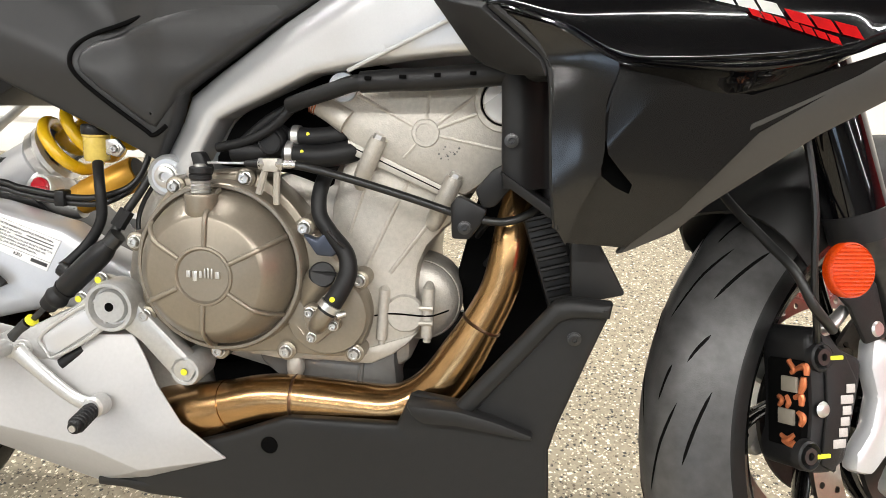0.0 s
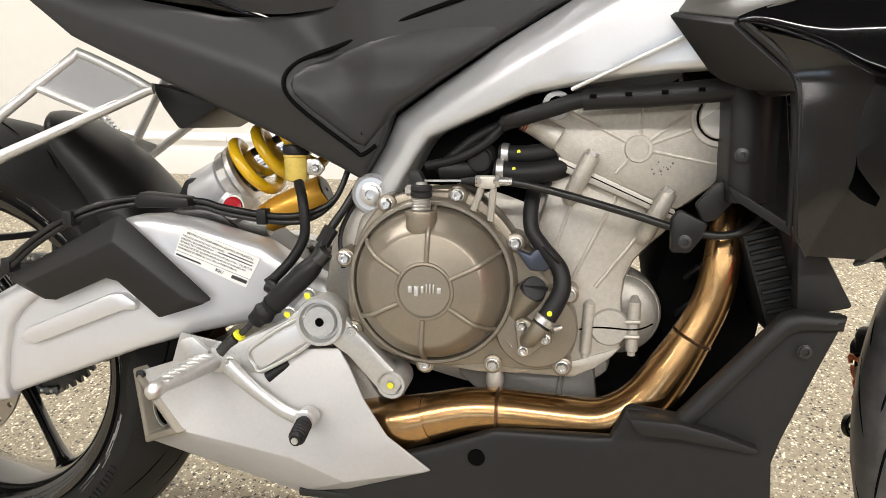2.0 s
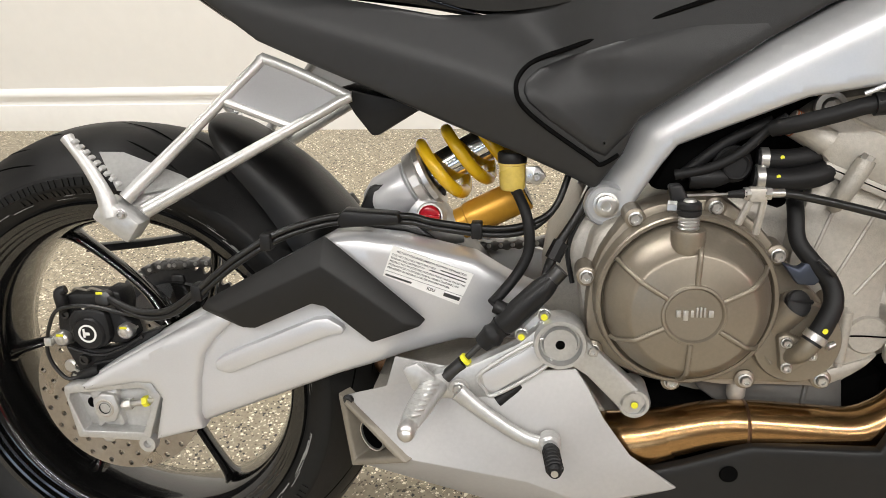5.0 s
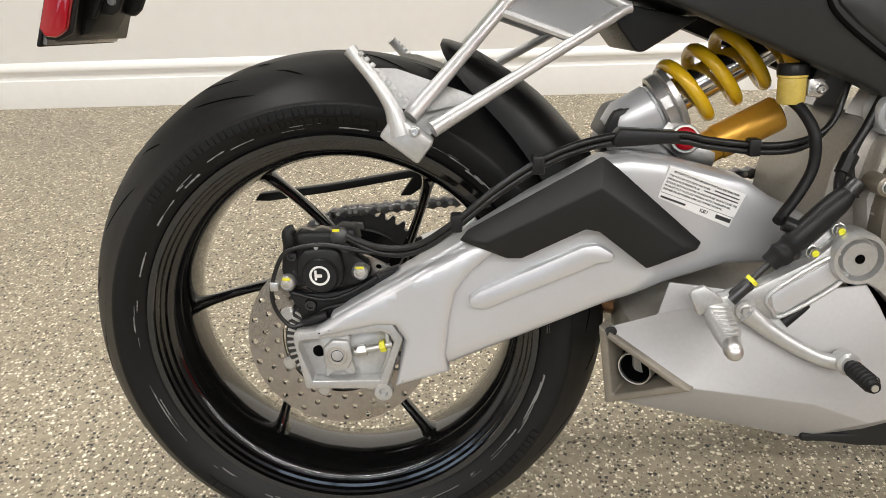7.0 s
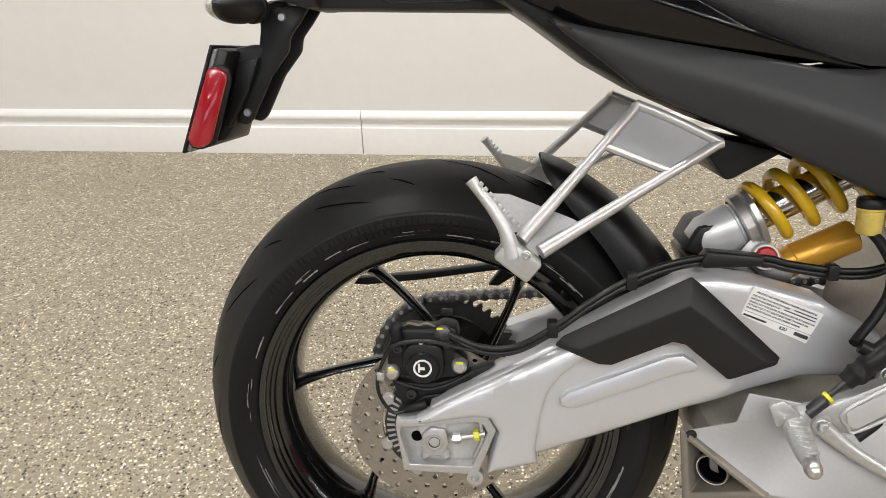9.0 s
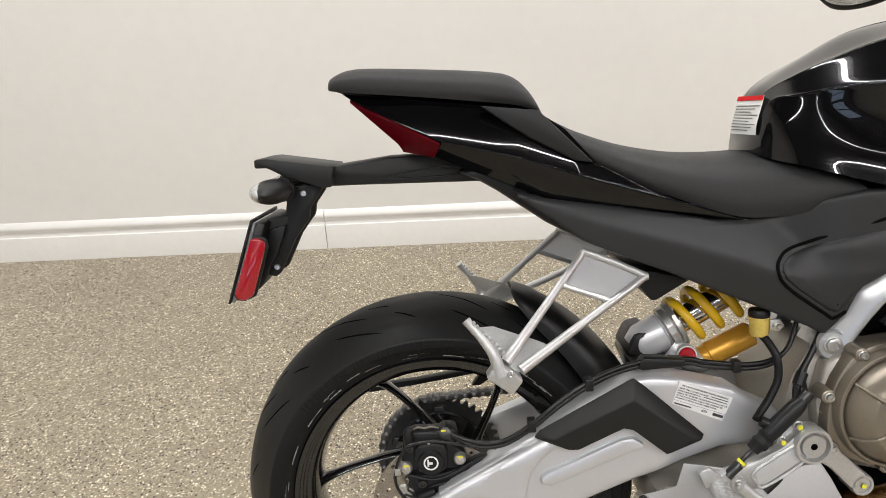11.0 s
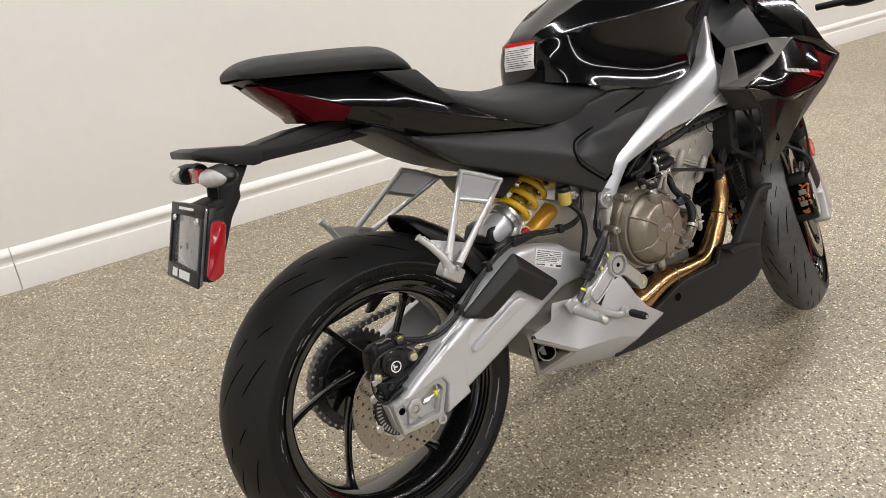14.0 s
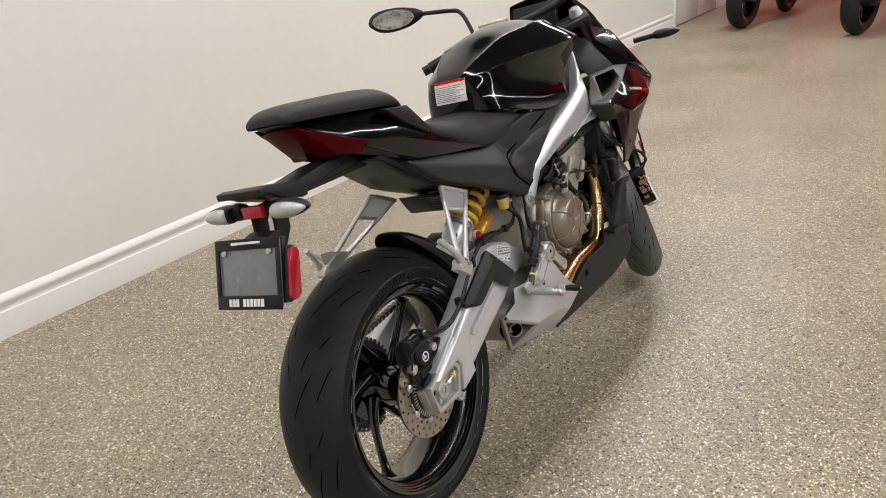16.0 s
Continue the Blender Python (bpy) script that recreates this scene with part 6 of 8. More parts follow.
for i in range(11):
    u = i / 10
    part("cooler_fin", tube([(0.955 + 0.033 * u, -0.1725, 0.530 - 0.095 * u), (0.982 + 0.033 * u, -0.1725, 0.538 - 0.095 * u)], 0.0024, 6, 1), CABLE, lower_rad)
part("radiator_strut", prism([(0.995, 0.535), (1.012, 0.535), (1.050, 0.468), (1.025, 0.462), (1.000, 0.462)], -0.20, -0.18, 0.004), MATTE, bike)
part("frame_rail_hose", tube([(0.7215, -0.160, 0.6310), (0.7396, -0.172, 0.6365), (0.7691, -0.181, 0.6457), (0.7986, -0.185, 0.6542), (0.8601, -0.187, 0.6582), (0.9255, -0.192, 0.6646), (0.985, -0.200, 0.672)], 0.0078, 14, 6), HOSE, bike, "ribbed black hose along the frame")
part("hose_sleeve", tube([(0.7970, -0.185, 0.6539), (0.8300, -0.186, 0.6566), (0.8601, -0.187, 0.6582), (0.9255, -0.192, 0.6646), (0.985, -0.200, 0.672)], [0.0100, 0.0104, 0.0106, 0.0110, 0.0114], 14, 5), PLASTIC, bike)
for k in range(4):
    x = 0.806 + 0.032 * k
    part("sleeve_slot", box(x - 0.0030, x + 0.0030, -0.1985 - 0.0012 * k, -0.193, 0.6555 + 0.0022 * k, 0.6590 + 0.0022 * k, 0.0006), DARK, bike)

# ---- steering parts turned to the left ----
AXIS_FOOT, AXIS_UP = Vector((1.455, 0, 0)), Vector((-0.408, 0, 0.913))
STEER = Matrix.Translation((0, -0.06, 0)) @ Matrix.Translation(AXIS_FOOT) @ Matrix.Rotation(radians(30), 4, AXIS_UP) @ Matrix.Translation(-AXIS_FOOT)
FRONT = Vector((1.352, 0, 0.302))


def steered(ob):
    ob.matrix_basis = STEER @ ob.matrix_basis
    return ob


front_wheel, _ = wheel("front_wheel", FRONT, 0.300, 0.060, 0.043, 6, "gloss black six-spoke cast wheel", STEER @ Matrix.Translation(FRONT))
front_tyre = tyre("front_tyre", bike, 0.300, 0.061, 0.229, 0.046, "black sport tyre")
front_tyre.matrix_basis = STEER @ Matrix.Translation(FRONT)
tread(front_tyre, 0.300, 0.061, 11, False)
front_tyre.data.materials[0] = DUSTY
for s in (-1, 1):
    d = disc("front_brake_disc", bike, (0, 0, 0), 0.160, 0.126, (40, 40), STEER @ Matrix.Translation((FRONT.x, s * 0.066, FRONT.z)))
    part("disc_carrier", lathe([(0.045, -0.003), (0.098, -0.003), (0.098, 0.003), (0.045, 0.003)], axis=(0, 1, 0), seg=48, closed=True), IRON, d)
    leg = steered(part("fork_leg", tube([(1.217, s * 0.103, 0.510), (1.060, s * 0.103, 0.945)], 0.0285, 32, 1), GLOSS, bike, "black upside-down fork leg"))
    part("stanchion", tube([(1.320, s * 0.103, 0.345), (1.212, s * 0.103, 0.525)], 0.0210, 24, 1), IRON, leg)
    part("fork_collar", tube([(1.219, s * 0.103, 0.505), (1.210, s * 0.103, 0.530)], 0.0298, 24, 1), PLASTIC, leg)
    part("axle_foot", prism([(1.300, 0.395), (1.350, 0.390), (1.410, 0.310), (1.400, 0.270), (1.365, 0.262), (1.335, 0.290), (1.270, 0.250), (1.255, 0.262), (1.300, 0.330)], s * 0.125, s * 0.080, 0.008), CASTPAINT, leg)
    o = s * 0.105
    cal = steered(part("front_caliper", prism([(1.148, 0.412), (1.158, 0.424), (1.176, 0.418), (1.190, 0.402), (1.217, 0.392), (1.214, 0.369), (1.199, 0.313), (1.195, 0.298), (1.176, 0.289), (1.150, 0.292), (1.146, 0.310), (1.152, 0.325), (1.154, 0.350), (1.152, 0.385)],
                                              o, s * 0.046, 0.007), PLASTIC, bike, "black radial brake caliper with white mark"))
    part("caliper_ridge", prism([(1.158, 0.420), (1.166, 0.400), (1.168, 0.350), (1.160, 0.300), (1.176, 0.292), (1.190, 0.320), (1.205, 0.372), (1.190, 0.398)], o + s * 0.004, o, 0.003), PLASTIC, cal)
    part("caliper_window", prism([(1.146, 0.312), (1.160, 0.312), (1.160, 0.392), (1.146, 0.392)], s * 0.100, s * 0.060, 0.002), DARK, cal)
    for pts in (((0.085, 0.391), (0.092, 0.384), (0.088, 0.380)), ((0.094, 0.384), (0.104, 0.388), (0.105, 0.380)), ((0.102, 0.378), (0.101, 0.370), (0.098, 0.363)), ((0.073, 0.357), (0.078, 0.354), (0.074, 0.348)),
                ((0.083, 0.359), (0.086, 0.353), (0.083, 0.348)), ((0.092, 0.358), (0.099, 0.360), (0.099, 0.352)), ((0.096, 0.346), (0.101, 0.341), (0.098, 0.334)), ((0.076, 0.322), (0.084, 0.319), (0.092, 0.325)), ((0.078, 0.317), (0.088, 0.315), (0.093, 0.319))):
        part("brake_pad", tube([(1.147, s * y, z) for y, z in pts], [0.0026, 0.0034, 0.0024], 8, 4), COPPER, cal, "copper-coloured pad edge")
    for y, z in ((0.088, 0.370), (0.084, 0.340)):
        part("pad_plate", box(1.143, 1.150, s * y - 0.009, s * y + 0.009, z - 0.007, z + 0.007, 0.001), OUTLET, cal)
    for x, z in ((1.163, 0.396), (1.147, 0.309)):
        part("bolt_well", lathe([(0.0085, 0.0), (0.0115, 0.0045), (0.0135, 0.003), (0.0145, -0.004)], (x, o, z), (0, s, 0), 28), PLASTIC, cal)
        part("caliper_screw", lathe([(0.003, 0.002), (0.0035, 0.005), (0.0075, 0.005), (0.0080, 0)], (x, o, z), (0, s, 0), 24), IRON, cal)
        part("yellow_mark", box(x + 0.007, x + 0.022, o - 0.0058, o + 0.0058, z - 0.0028, z + 0.0008, 0.0004), YELLOWMARK, cal)
    part("pin_screw", lathe([(0, 0.003), (0.004, 0.003), (0.006, 0.002), (0.0075, 0)], (1.163, o + s * 0.003, 0.349), (0, s, 0), 20), STEEL, cal)
    part("bleed_nipple", tube([(1.160, s * 0.098, 0.414), (1.182, s * 0.100, 0.424), (1.197, s * 0.102, 0.438)], [0.007, 0.0065, 0.0055], 12, 3), STEEL, cal)
    for k, (h, up) in enumerate(((0.0062, 0.0032), (0.0060, 0), (0.0062, 0), (0.0062, 0), (0.0062, 0.0032), (0.0062, 0))):
        x, z = 1.184 + 0.0024 * k, 0.3135 + 0.0098 * k
        part("mark_bar", box(x - h - up * 1.4, x + h * 0.7, o + s * 0.0044 - 0.0004, o + s * 0.0044 + 0.0004, z, z + 0.0080, 0.0006), PALEPRINT, cal, "white plain bars of the maker's mark")
    part("caliper_mount", prism([(1.228, 0.412), (1.262, 0.404), (1.300, 0.385), (1.330, 0.350), (1.300, 0.33), (1.262, 0.350), (1.248, 0.335), (1.250, 0.305), (1.226, 0.283), (1.203, 0.288), (1.206, 0.306), (1.224, 0.326), (1.232, 0.356), (1.224, 0.383)], s * 0.108, s * 0.088, 0.006), SILVER, leg, "silver caliper mount")
    if s < 0:
        lens = lathe([(0, 0.008), (0.0220, 0.008), (0.0225, 0.0095), (0.0240, 0.008), (0.0245, 0.005), (0.0245, 0)], (1.166, -0.130, 0.474), (-0.1, -1, 0), 40)
        ribs, last = bmesh.new(), None
        for k in range(27):
            dz = -0.0215 + 0.043 * k / 26
            half, out = math.sqrt(max(1e-6, 0.0218 ** 2 - dz ** 2)), -0.1382 - (0.0016 if k % 2 else 0.0)
            row = [ribs.verts.new((1.1652 + u * half, out - 0.1 * u * half, 0.474 + dz)) for u in (-1, 0, 1)]
            if last:
                ribs.faces.new((last[0], last[1], row[1], row[0])), ribs.faces.new((last[1], last[2], row[2], row[1]))
            last = row
        lens = join(lens, ribs)
        part("fork_reflector", lens, ORANGE, leg, "round orange reflector with a ribbed lens")
        part("reflector_bracket", prism([(1.170, 0.455), (1.200, 0.478), (1.222, 0.462), (1.236, 0.412), (1.208, 0.406), (1.188, 0.440)], -0.116, -0.110, 0.003), PLASTIC, leg)
        part("bracket_hole", lathe([(0, 0.002), (0.006, 0.002), (0.0075, 0)], (1.221, -0.116, 0.420), (0, -1, 0), 20), STEEL, leg)
mud_rows = []
for a in (134, 124, 112, 98, 84, 68, 54):
    r, ca, sa = 0.318, math.cos(radians(a)), math.sin(radians(a))
    mud_rows.append([((r + d) * ca + FRONT.x, w, (r + d) * sa + FRONT.z) for w, d in ((-0.074, -0.075), (-0.072, -0.035), (-0.05, -0.006), (0, 0.002), (0.05, -0.006), (0.072, -0.035), (0.074, -0.075))])
steered(part("front_mudguard", surface(mud_rows, 0.003, (4, 3)), MATTE, bike, "black plastic front mudguard"))
steered(part("brake_line", tube([(1.175, -0.108, 0.420), (1.150, -0.125, 0.428), (1.130, -0.128, 0.445), (1.120, -0.118, 0.474), (1.115, -0.085, 0.505), (1.10, -0.040, 0.56), (1.06, -0.02, 0.66), (1.03, 0.0, 0.80)], 0.0045, 10, 6), CABLE, bike, "black brake hose down the fork"))
steered(part("sensor_line", tube([(1.165, -0.100, 0.405), (1.143, -0.120, 0.425), (1.128, -0.132, 0.470), (1.120, -0.140, 0.54), (1.105, -0.135, 0.62), (1.08, -0.10, 0.72)], 0.0032, 8, 6), CABLE, bike))
steered(part("triple_clamp", prism([(1.015, 0.935), (1.085, 0.962), (1.092, 0.945), (1.022, 0.915)], -0.135, 0.135, 0.006), PLASTIC, bike))
steered(part("lower_clamp", prism([(1.10, 0.735), (1.17, 0.765), (1.178, 0.74), (1.108, 0.71)], -0.135, 0.135, 0.006), PLASTIC, bike))
for s in (-1, 1):
    steered(part("fork_cap", tube([(1.056, s * 0.103, 0.952), (1.048, s * 0.103, 0.972)], [0.022, 0.016], 24, 2), STEEL, bike))
bar = steered(part("handlebar", tube([(0.965, -0.36, 1.005), (0.985, -0.26, 1.012), (1.015, -0.14, 1.03), (1.045, -0.08, 1.01), (1.05, 0, 1.005), (1.045, 0.08, 1.01), (1.015, 0.14, 1.03), (0.985, 0.26, 1.012), (0.965, 0.36, 1.005)],
                                     0.0115, 14, 6), PLASTIC, bike, "black handlebar turned to the left"))
for s in (-1, 1):
    part("grip", tube([(0.965, s * 0.36, 1.005), (0.972, s * 0.32, 1.008), (0.981, s * 0.25, 1.0115)], 0.0165, 16, 4), HOSE, bar)
    part("bar_weight", tube([(0.965, s * 0.362, 1.005), (0.961, s * 0.382, 1.004)], 0.014, 16, 1), PLASTIC, bar)
    part("switch_box", box(0.965, 1.005, s * 0.225 - 0.025, s * 0.225 + 0.025, 0.995, 1.035, 0.006), PLASTIC, bar)
    part("lever", tube([(1.01, s * 0.19, 1.01), (1.045, s * 0.23, 1.008), (1.045, s * 0.30, 1.002), (1.03, s * 0.37, 0.998)], [0.008, 0.007, 0.006, 0.006], 10, 5), PLASTIC, bar)
    part("master_cylinder", tube([(1.005, s * 0.13, 1.03), (1.01, s * 0.20, 1.02)], 0.014, 14, 1), PLASTIC, bar)
    up = 0.23 if s > 0 else 0.05
    stalk = part("mirror_stalk", tube([(1.005, s * 0.200, 1.035), (1.030, s * 0.203, 1.085), (1.045, s * 0.212, 1.118), (1.050, s * 0.235, 1.134), (1.042, s * 0.317, 1.188 - up * 0.10)], 0.0065, 10, 6), PLASTIC, bar)
    shellm = []
    for u, h in ((-0.018, 0.007), (0.002, 0.020), (0.045, 0.033), (0.095, 0.036), (0.130, 0.028), (0.150, 0.008)):
        shellm.append([(1.040 + 0.012 * math.cos(a) + (0.004 if math.cos(a) < 0 else 0.018 * math.cos(a)), s * (0.332 + u), 1.188 + up * (u - 0.07) + h * math.sin(a)) for a in [k * math.pi / 6 for k in range(12)]])
    mirror = part("mirror", surface(shellm, sub=(3, 2), ring=True, cap=True), PLASTIC, bar, "black oval mirror")
    glass = bmesh.new()
    gv = [glass.verts.new((1.0315, s * (0.332 + 0.074 + 0.064 * math.cos(a)), 1.189 + up * 0.064 * math.cos(a) + 0.029 * math.sin(a))) for a in [k * math.pi / 12 for k in range(24)]]
    glass.faces.new(gv)
    bmesh.ops.solidify(glass, geom=glass.faces[:], thickness=0.002)
    part("mirror_glass", glass, MIRROR, mirror, "mirror glass")

# ---- nose: dash, screen, headlight, signals ----
part("dashboard", prism([(1.085, 0.965), (1.105, 1.035), (1.125, 1.03), (1.11, 0.955)], -0.075, 0.075, 0.006), PLASTIC, bike, "black instrument panel")
part("ignition_key_switch", tube([(1.00, 0, 0.945), (0.992, 0, 0.968)], [0.026, 0.022], 24, 2), STEEL, bike)
both("nose_panel", lambda: shell([(1.06, -0.190, 0.812), (1.137, -0.272, 0.794), (1.230, -0.270, 0.767), (1.315, -0.262, 0.722), (1.36, -0.16, 0.80), (1.26, -0.17, 0.90), (1.13, -0.165, 0.89), (1.42, 0, 0.80), (1.32, 0, 0.93)],
                                 [(0, 1, 6), (1, 2, 5, 6), (2, 3, 4, 5), (3, 7, 4), (4, 7, 8, 5)], 0.005, 0.005), GLOSS, bike, "gloss black nose fairing")
both("inner_cowl", lambda: shell([(1.13, -0.163, 0.888), (1.05, -0.150, 0.86), (1.02, -0.12, 0.80), (1.10, -0.18, 0.80), (1.12, -0.10, 0.96), (1.25, -0.165, 0.902)], [(0, 1, 4), (1, 2, 3, 0), (0, 4, 5)], 0.004, 0.003), MATTE, bike)
part("windscreen", surface([[(1.245, y, 0.905 + 0.02 * (1 - (y / 0.16) ** 2)) for y in (-0.16, -0.08, 0, 0.08, 0.16)], [(1.19, y * 0.85, 0.985 + 0.02 * (1 - (y / 0.16) ** 2)) for y in (-0.16, -0.08, 0, 0.08, 0.16)],
                            [(1.135, y * 0.6, 1.045 + 0.01 * (1 - (y / 0.16) ** 2)) for y in (-0.16, -0.08, 0, 0.08, 0.16)]], 0.003, (3, 3)), GLOSS, bike, "small dark smoked windscreen")
for s in (-1, 1):
    fs = part("front_turn_signal", surface([[(1.262 + r * 0.9 * math.cos(a), s * y, 0.848 + r * 0.75 * math.sin(a)) for a in [k * math.pi / 6 for k in range(12)]]
                                            for y, r in ((0.305, 0.012), (0.318, 0.018), (0.345, 0.0185), (0.372, 0.013), (0.388, 0.003))], sub=(3, 2), ring=True, cap=True), PLASTIC, bike, "black front turn signal")
    part("signal_stem", tube([(1.25, s * 0.245, 0.845), (1.258, s * 0.306, 0.848)], 0.008, 12, 1), HOSE, fs)

# ---- rear shock ----
S0, S1 = Vector((0.3225, -0.020, 0.5315)), Vector((0.3225 + 0.1758, -0.020, 0.5315 + 0.0954))
SD = (S1 - S0).normalized()


def along(d, side=0.0):
    return S0 + SD * d


shock = part("shock_absorber", lathe([(0, -0.01), (0.020, -0.01), (0.026, 0.0), (0.0300, 0.008), (0.0300, 0.045), (0.0285, 0.046), (0.0270, 0.047), (0.0276, 0.049), (0.0268, 0.051), (0.0276, 0.053), (0.0268, 0.055), (0.0276, 0.058)], S0, tuple(SD), 40), SILVER, bike, "rear shock with a yellow coil spring")
part("spring_collar", lathe([(0.031, 0.050), (0.0355, 0.052), (0.0355, 0.062), (0.033, 0.064), (0.0375, 0.066), (0.0375, 0.072), (0.030, 0.074)], S0, tuple(SD), 18), STEEL, shock, smooth=20)
part("damper_tube", lathe([(0.0205, 0.05), (0.0205, 0.22), (0, 0.22)], S0, tuple(SD), 36), CHROME, shock)
helix, sx = [], SD.cross(Vector((0, 1, 0))).normalized()
for k in range(101):
    a = -2 * math.pi * k / 24
    rr = 0.0360
    helix.append(tuple(S0 + SD * (0.076 + 0.140 * k / 100) + rr * (math.cos(a + 0.6) * sx + math.sin(a + 0.6) * Vector((0, 1, 0)))))
part("coil_spring", tube(helix, 0.0074, 12, 1), YELLOW, shock, "bright yellow coil spring")
part("reservoir_bridge", tube([(0.372, -0.026, 0.528), (0.400, -0.036, 0.508), (0.424, -0.036, 0.506)], [0.028, 0.022, 0.018], 20, 4), CASTPAINT, shock)
part("gas_reservoir", tube([(0.418, -0.036, 0.509), (0.420, -0.036, 0.510), (0.430, -0.036, 0.515), (0.431, -0.036, 0.5155), (0.433, -0.036, 0.5165), (0.494, -0.036, 0.546), (0.496, -0.036, 0.547)],
                           [0.016, 0.0185, 0.0185, 0.0198, 0.0200, 0.0200, 0.0188], 32, 1), GOLD, shock, "gold anodised gas reservoir")
part("reservoir_cap", lathe([(0.0150, 0.0), (0.0165, 0.0012), (0.003, 0.0012), (0.0026, 0.0004), (0, 0.0004)], (0.4962, -0.036, 0.5471), (0.903, 0, 0.43), 32), IRON, shock)
part("knob_collar", lathe([(0.0130, 0.006), (0.0150, 0.006), (0.0165, 0.003), (0.0165, -0.016)], (0.389, -0.060, 0.5245), (-0.1, -1, 0.2), 28), CASTPAINT, shock)
part("adjuster_knob", lathe([(0, 0.012), (0.010, 0.012), (0.0125, 0.010), (0.0125, 0)], (0.389, -0.058, 0.5245), (-0.1, -1, 0.2), 14), RED, shock, "red adjuster knob", 20)
part("knob_grip", box(0.3775, 0.4005, -0.0735, -0.069, 0.5245, 0.5285, 0.001), RED, shock)
part("shock_linkage", prism([(0.30, 0.520), (0.36, 0.525), (0.43, 0.470), (0.47, 0.42), (0.40, 0.42), (0.32, 0.47)], -0.060, 0.060, 0.010), IRON, bike, "dark suspension linkage")
part("shock_mount", prism([(0.30, 0.525), (0.315, 0.556), (0.340, 0.562), (0.350, 0.535), (0.34, 0.515)], -0.045, 0.045, 0.006), PLASTIC, bike)

# ---- rear brake fluid pot, hoses and master cylinder ----
pot = part("fluid_pot", lathe([(0, -0.017), (0.0120, -0.017), (0.0138, -0.014), (0.0138, 0.009), (0.0150, 0.010), (0.0150, 0.014)], (0.4825, -0.100, 0.5805), (0, 0, 1), 32), SMOKE, bike, "yellowed translucent brake fluid pot")
part("pot_cap", lathe([(0.0150, 0.012), (0.0155, 0.014), (0.0155, 0.021), (0.014, 0.023), (0, 0.023)], (0.4825, -0.100, 0.5805), (0, 0, 1), 32), PLASTIC, pot)
part("pot_tab", prism([(0.496, 0.588), (0.510, 0.589), (0.518, 0.578), (0.510, 0.569), (0.496, 0.571)], -0.107, -0.101, 0.002), STEEL, pot)
bolt(BOLT_S, pot, 0.508, -0.107, 0.578)
part("fluid_hose", tube([(0.484, -0.102, 0.566), (0.491, -0.114, 0.556), (0.499, -0.126, 0.535), (0.500, -0.128, 0.505), (0.488, -0.132, 0.480), (0.470, -0.140, 0.459), (0.462, -0.146, 0.452)], 0.0058, 12, 6), HOSE, bike, "black rubber fluid hose")
mc = part("master_cylinder", tube([(0.524, -0.155, 0.482), (0.512, -0.156, 0.470), (0.480, -0.158, 0.439), (0.472, -0.158, 0.431)], [0.0085, 0.0125, 0.0125, 0.011], 20, 3), PLASTIC, bike, "black rear brake master cylinder")
part("dust_boot", tube([(0.473, -0.158, 0.432), (0.468, -0.158, 0.427), (0.463, -0.159, 0.422), (0.458, -0.159, 0.418), (0.452, -0.159, 0.412)], [0.0125, 0.0105, 0.0130, 0.0105, 0.0095], 20, 3), HOSE, mc)
part("push_rod", tube([(0.455, -0.160, 0.416), (0.425, -0.162, 0.386)], 0.0034, 10, 1), IRON, mc)
part("rod_joint", tube([(0.432, -0.164, 0.393), (0.414, -0.165, 0.376)], 0.0075, 10, 1), IRON, mc)
part("paint_mark", tube([(0.4365, -0.163, 0.3975), (0.4335, -0.163, 0.3945)], 0.0068, 12, 1), YELLOWMARK, mc)
part("hose_elbow", tube([(0.480, -0.156, 0.446), (0.466, -0.152, 0.452)], 0.008, 12, 1), PLASTIC, mc)
part("mount_lug", prism([(0.488, 0.410), (0.496, 0.432), (0.512, 0.448), (0.526, 0.444), (0.520, 0.425), (0.505, 0.405)], -0.156, -0.140, 0.003), CASTPAINT, mc)
for x, z in ((0.493, 0.424), (0.516, 0.446)):
    bolt(BOLT_M, mc, x, -0.160, z)
    part("yellow_mark", lathe([(0, 0.0005), (0.0035, 0.0005), (0.0035, 0)], (x, -0.168, z), (0, -1, 0), 12), YELLOWMARK, mc)
part("brake_switch_cap", tube([(0.524, -0.155, 0.482), (0.533, -0.154, 0.492)], 0.009, 10, 1), IRON, mc)
part("wire_loom", tube([(0.566, -0.118, 0.572), (0.547, -0.126, 0.538), (0.530, -0.132, 0.512), (0.522, -0.140, 0.494), (0.518, -0.150, 0.482)], [0.005, 0.0045, 0.005, 0.0055, 0.006], 10, 5), CABLE, bike, "black wire loom")
part("loom_lead", tube([(0.575, -0.116, 0.565), (0.552, -0.120, 0.535), (0.540, -0.124, 0.505), (0.545, -0.13, 0.47)], 0.0026, 8, 5), CABLE, bike)
part("loom_plug", tube([(0.533, -0.133, 0.515), (0.524, -0.139, 0.498)], 0.0085, 8, 1), PLASTIC, bike)
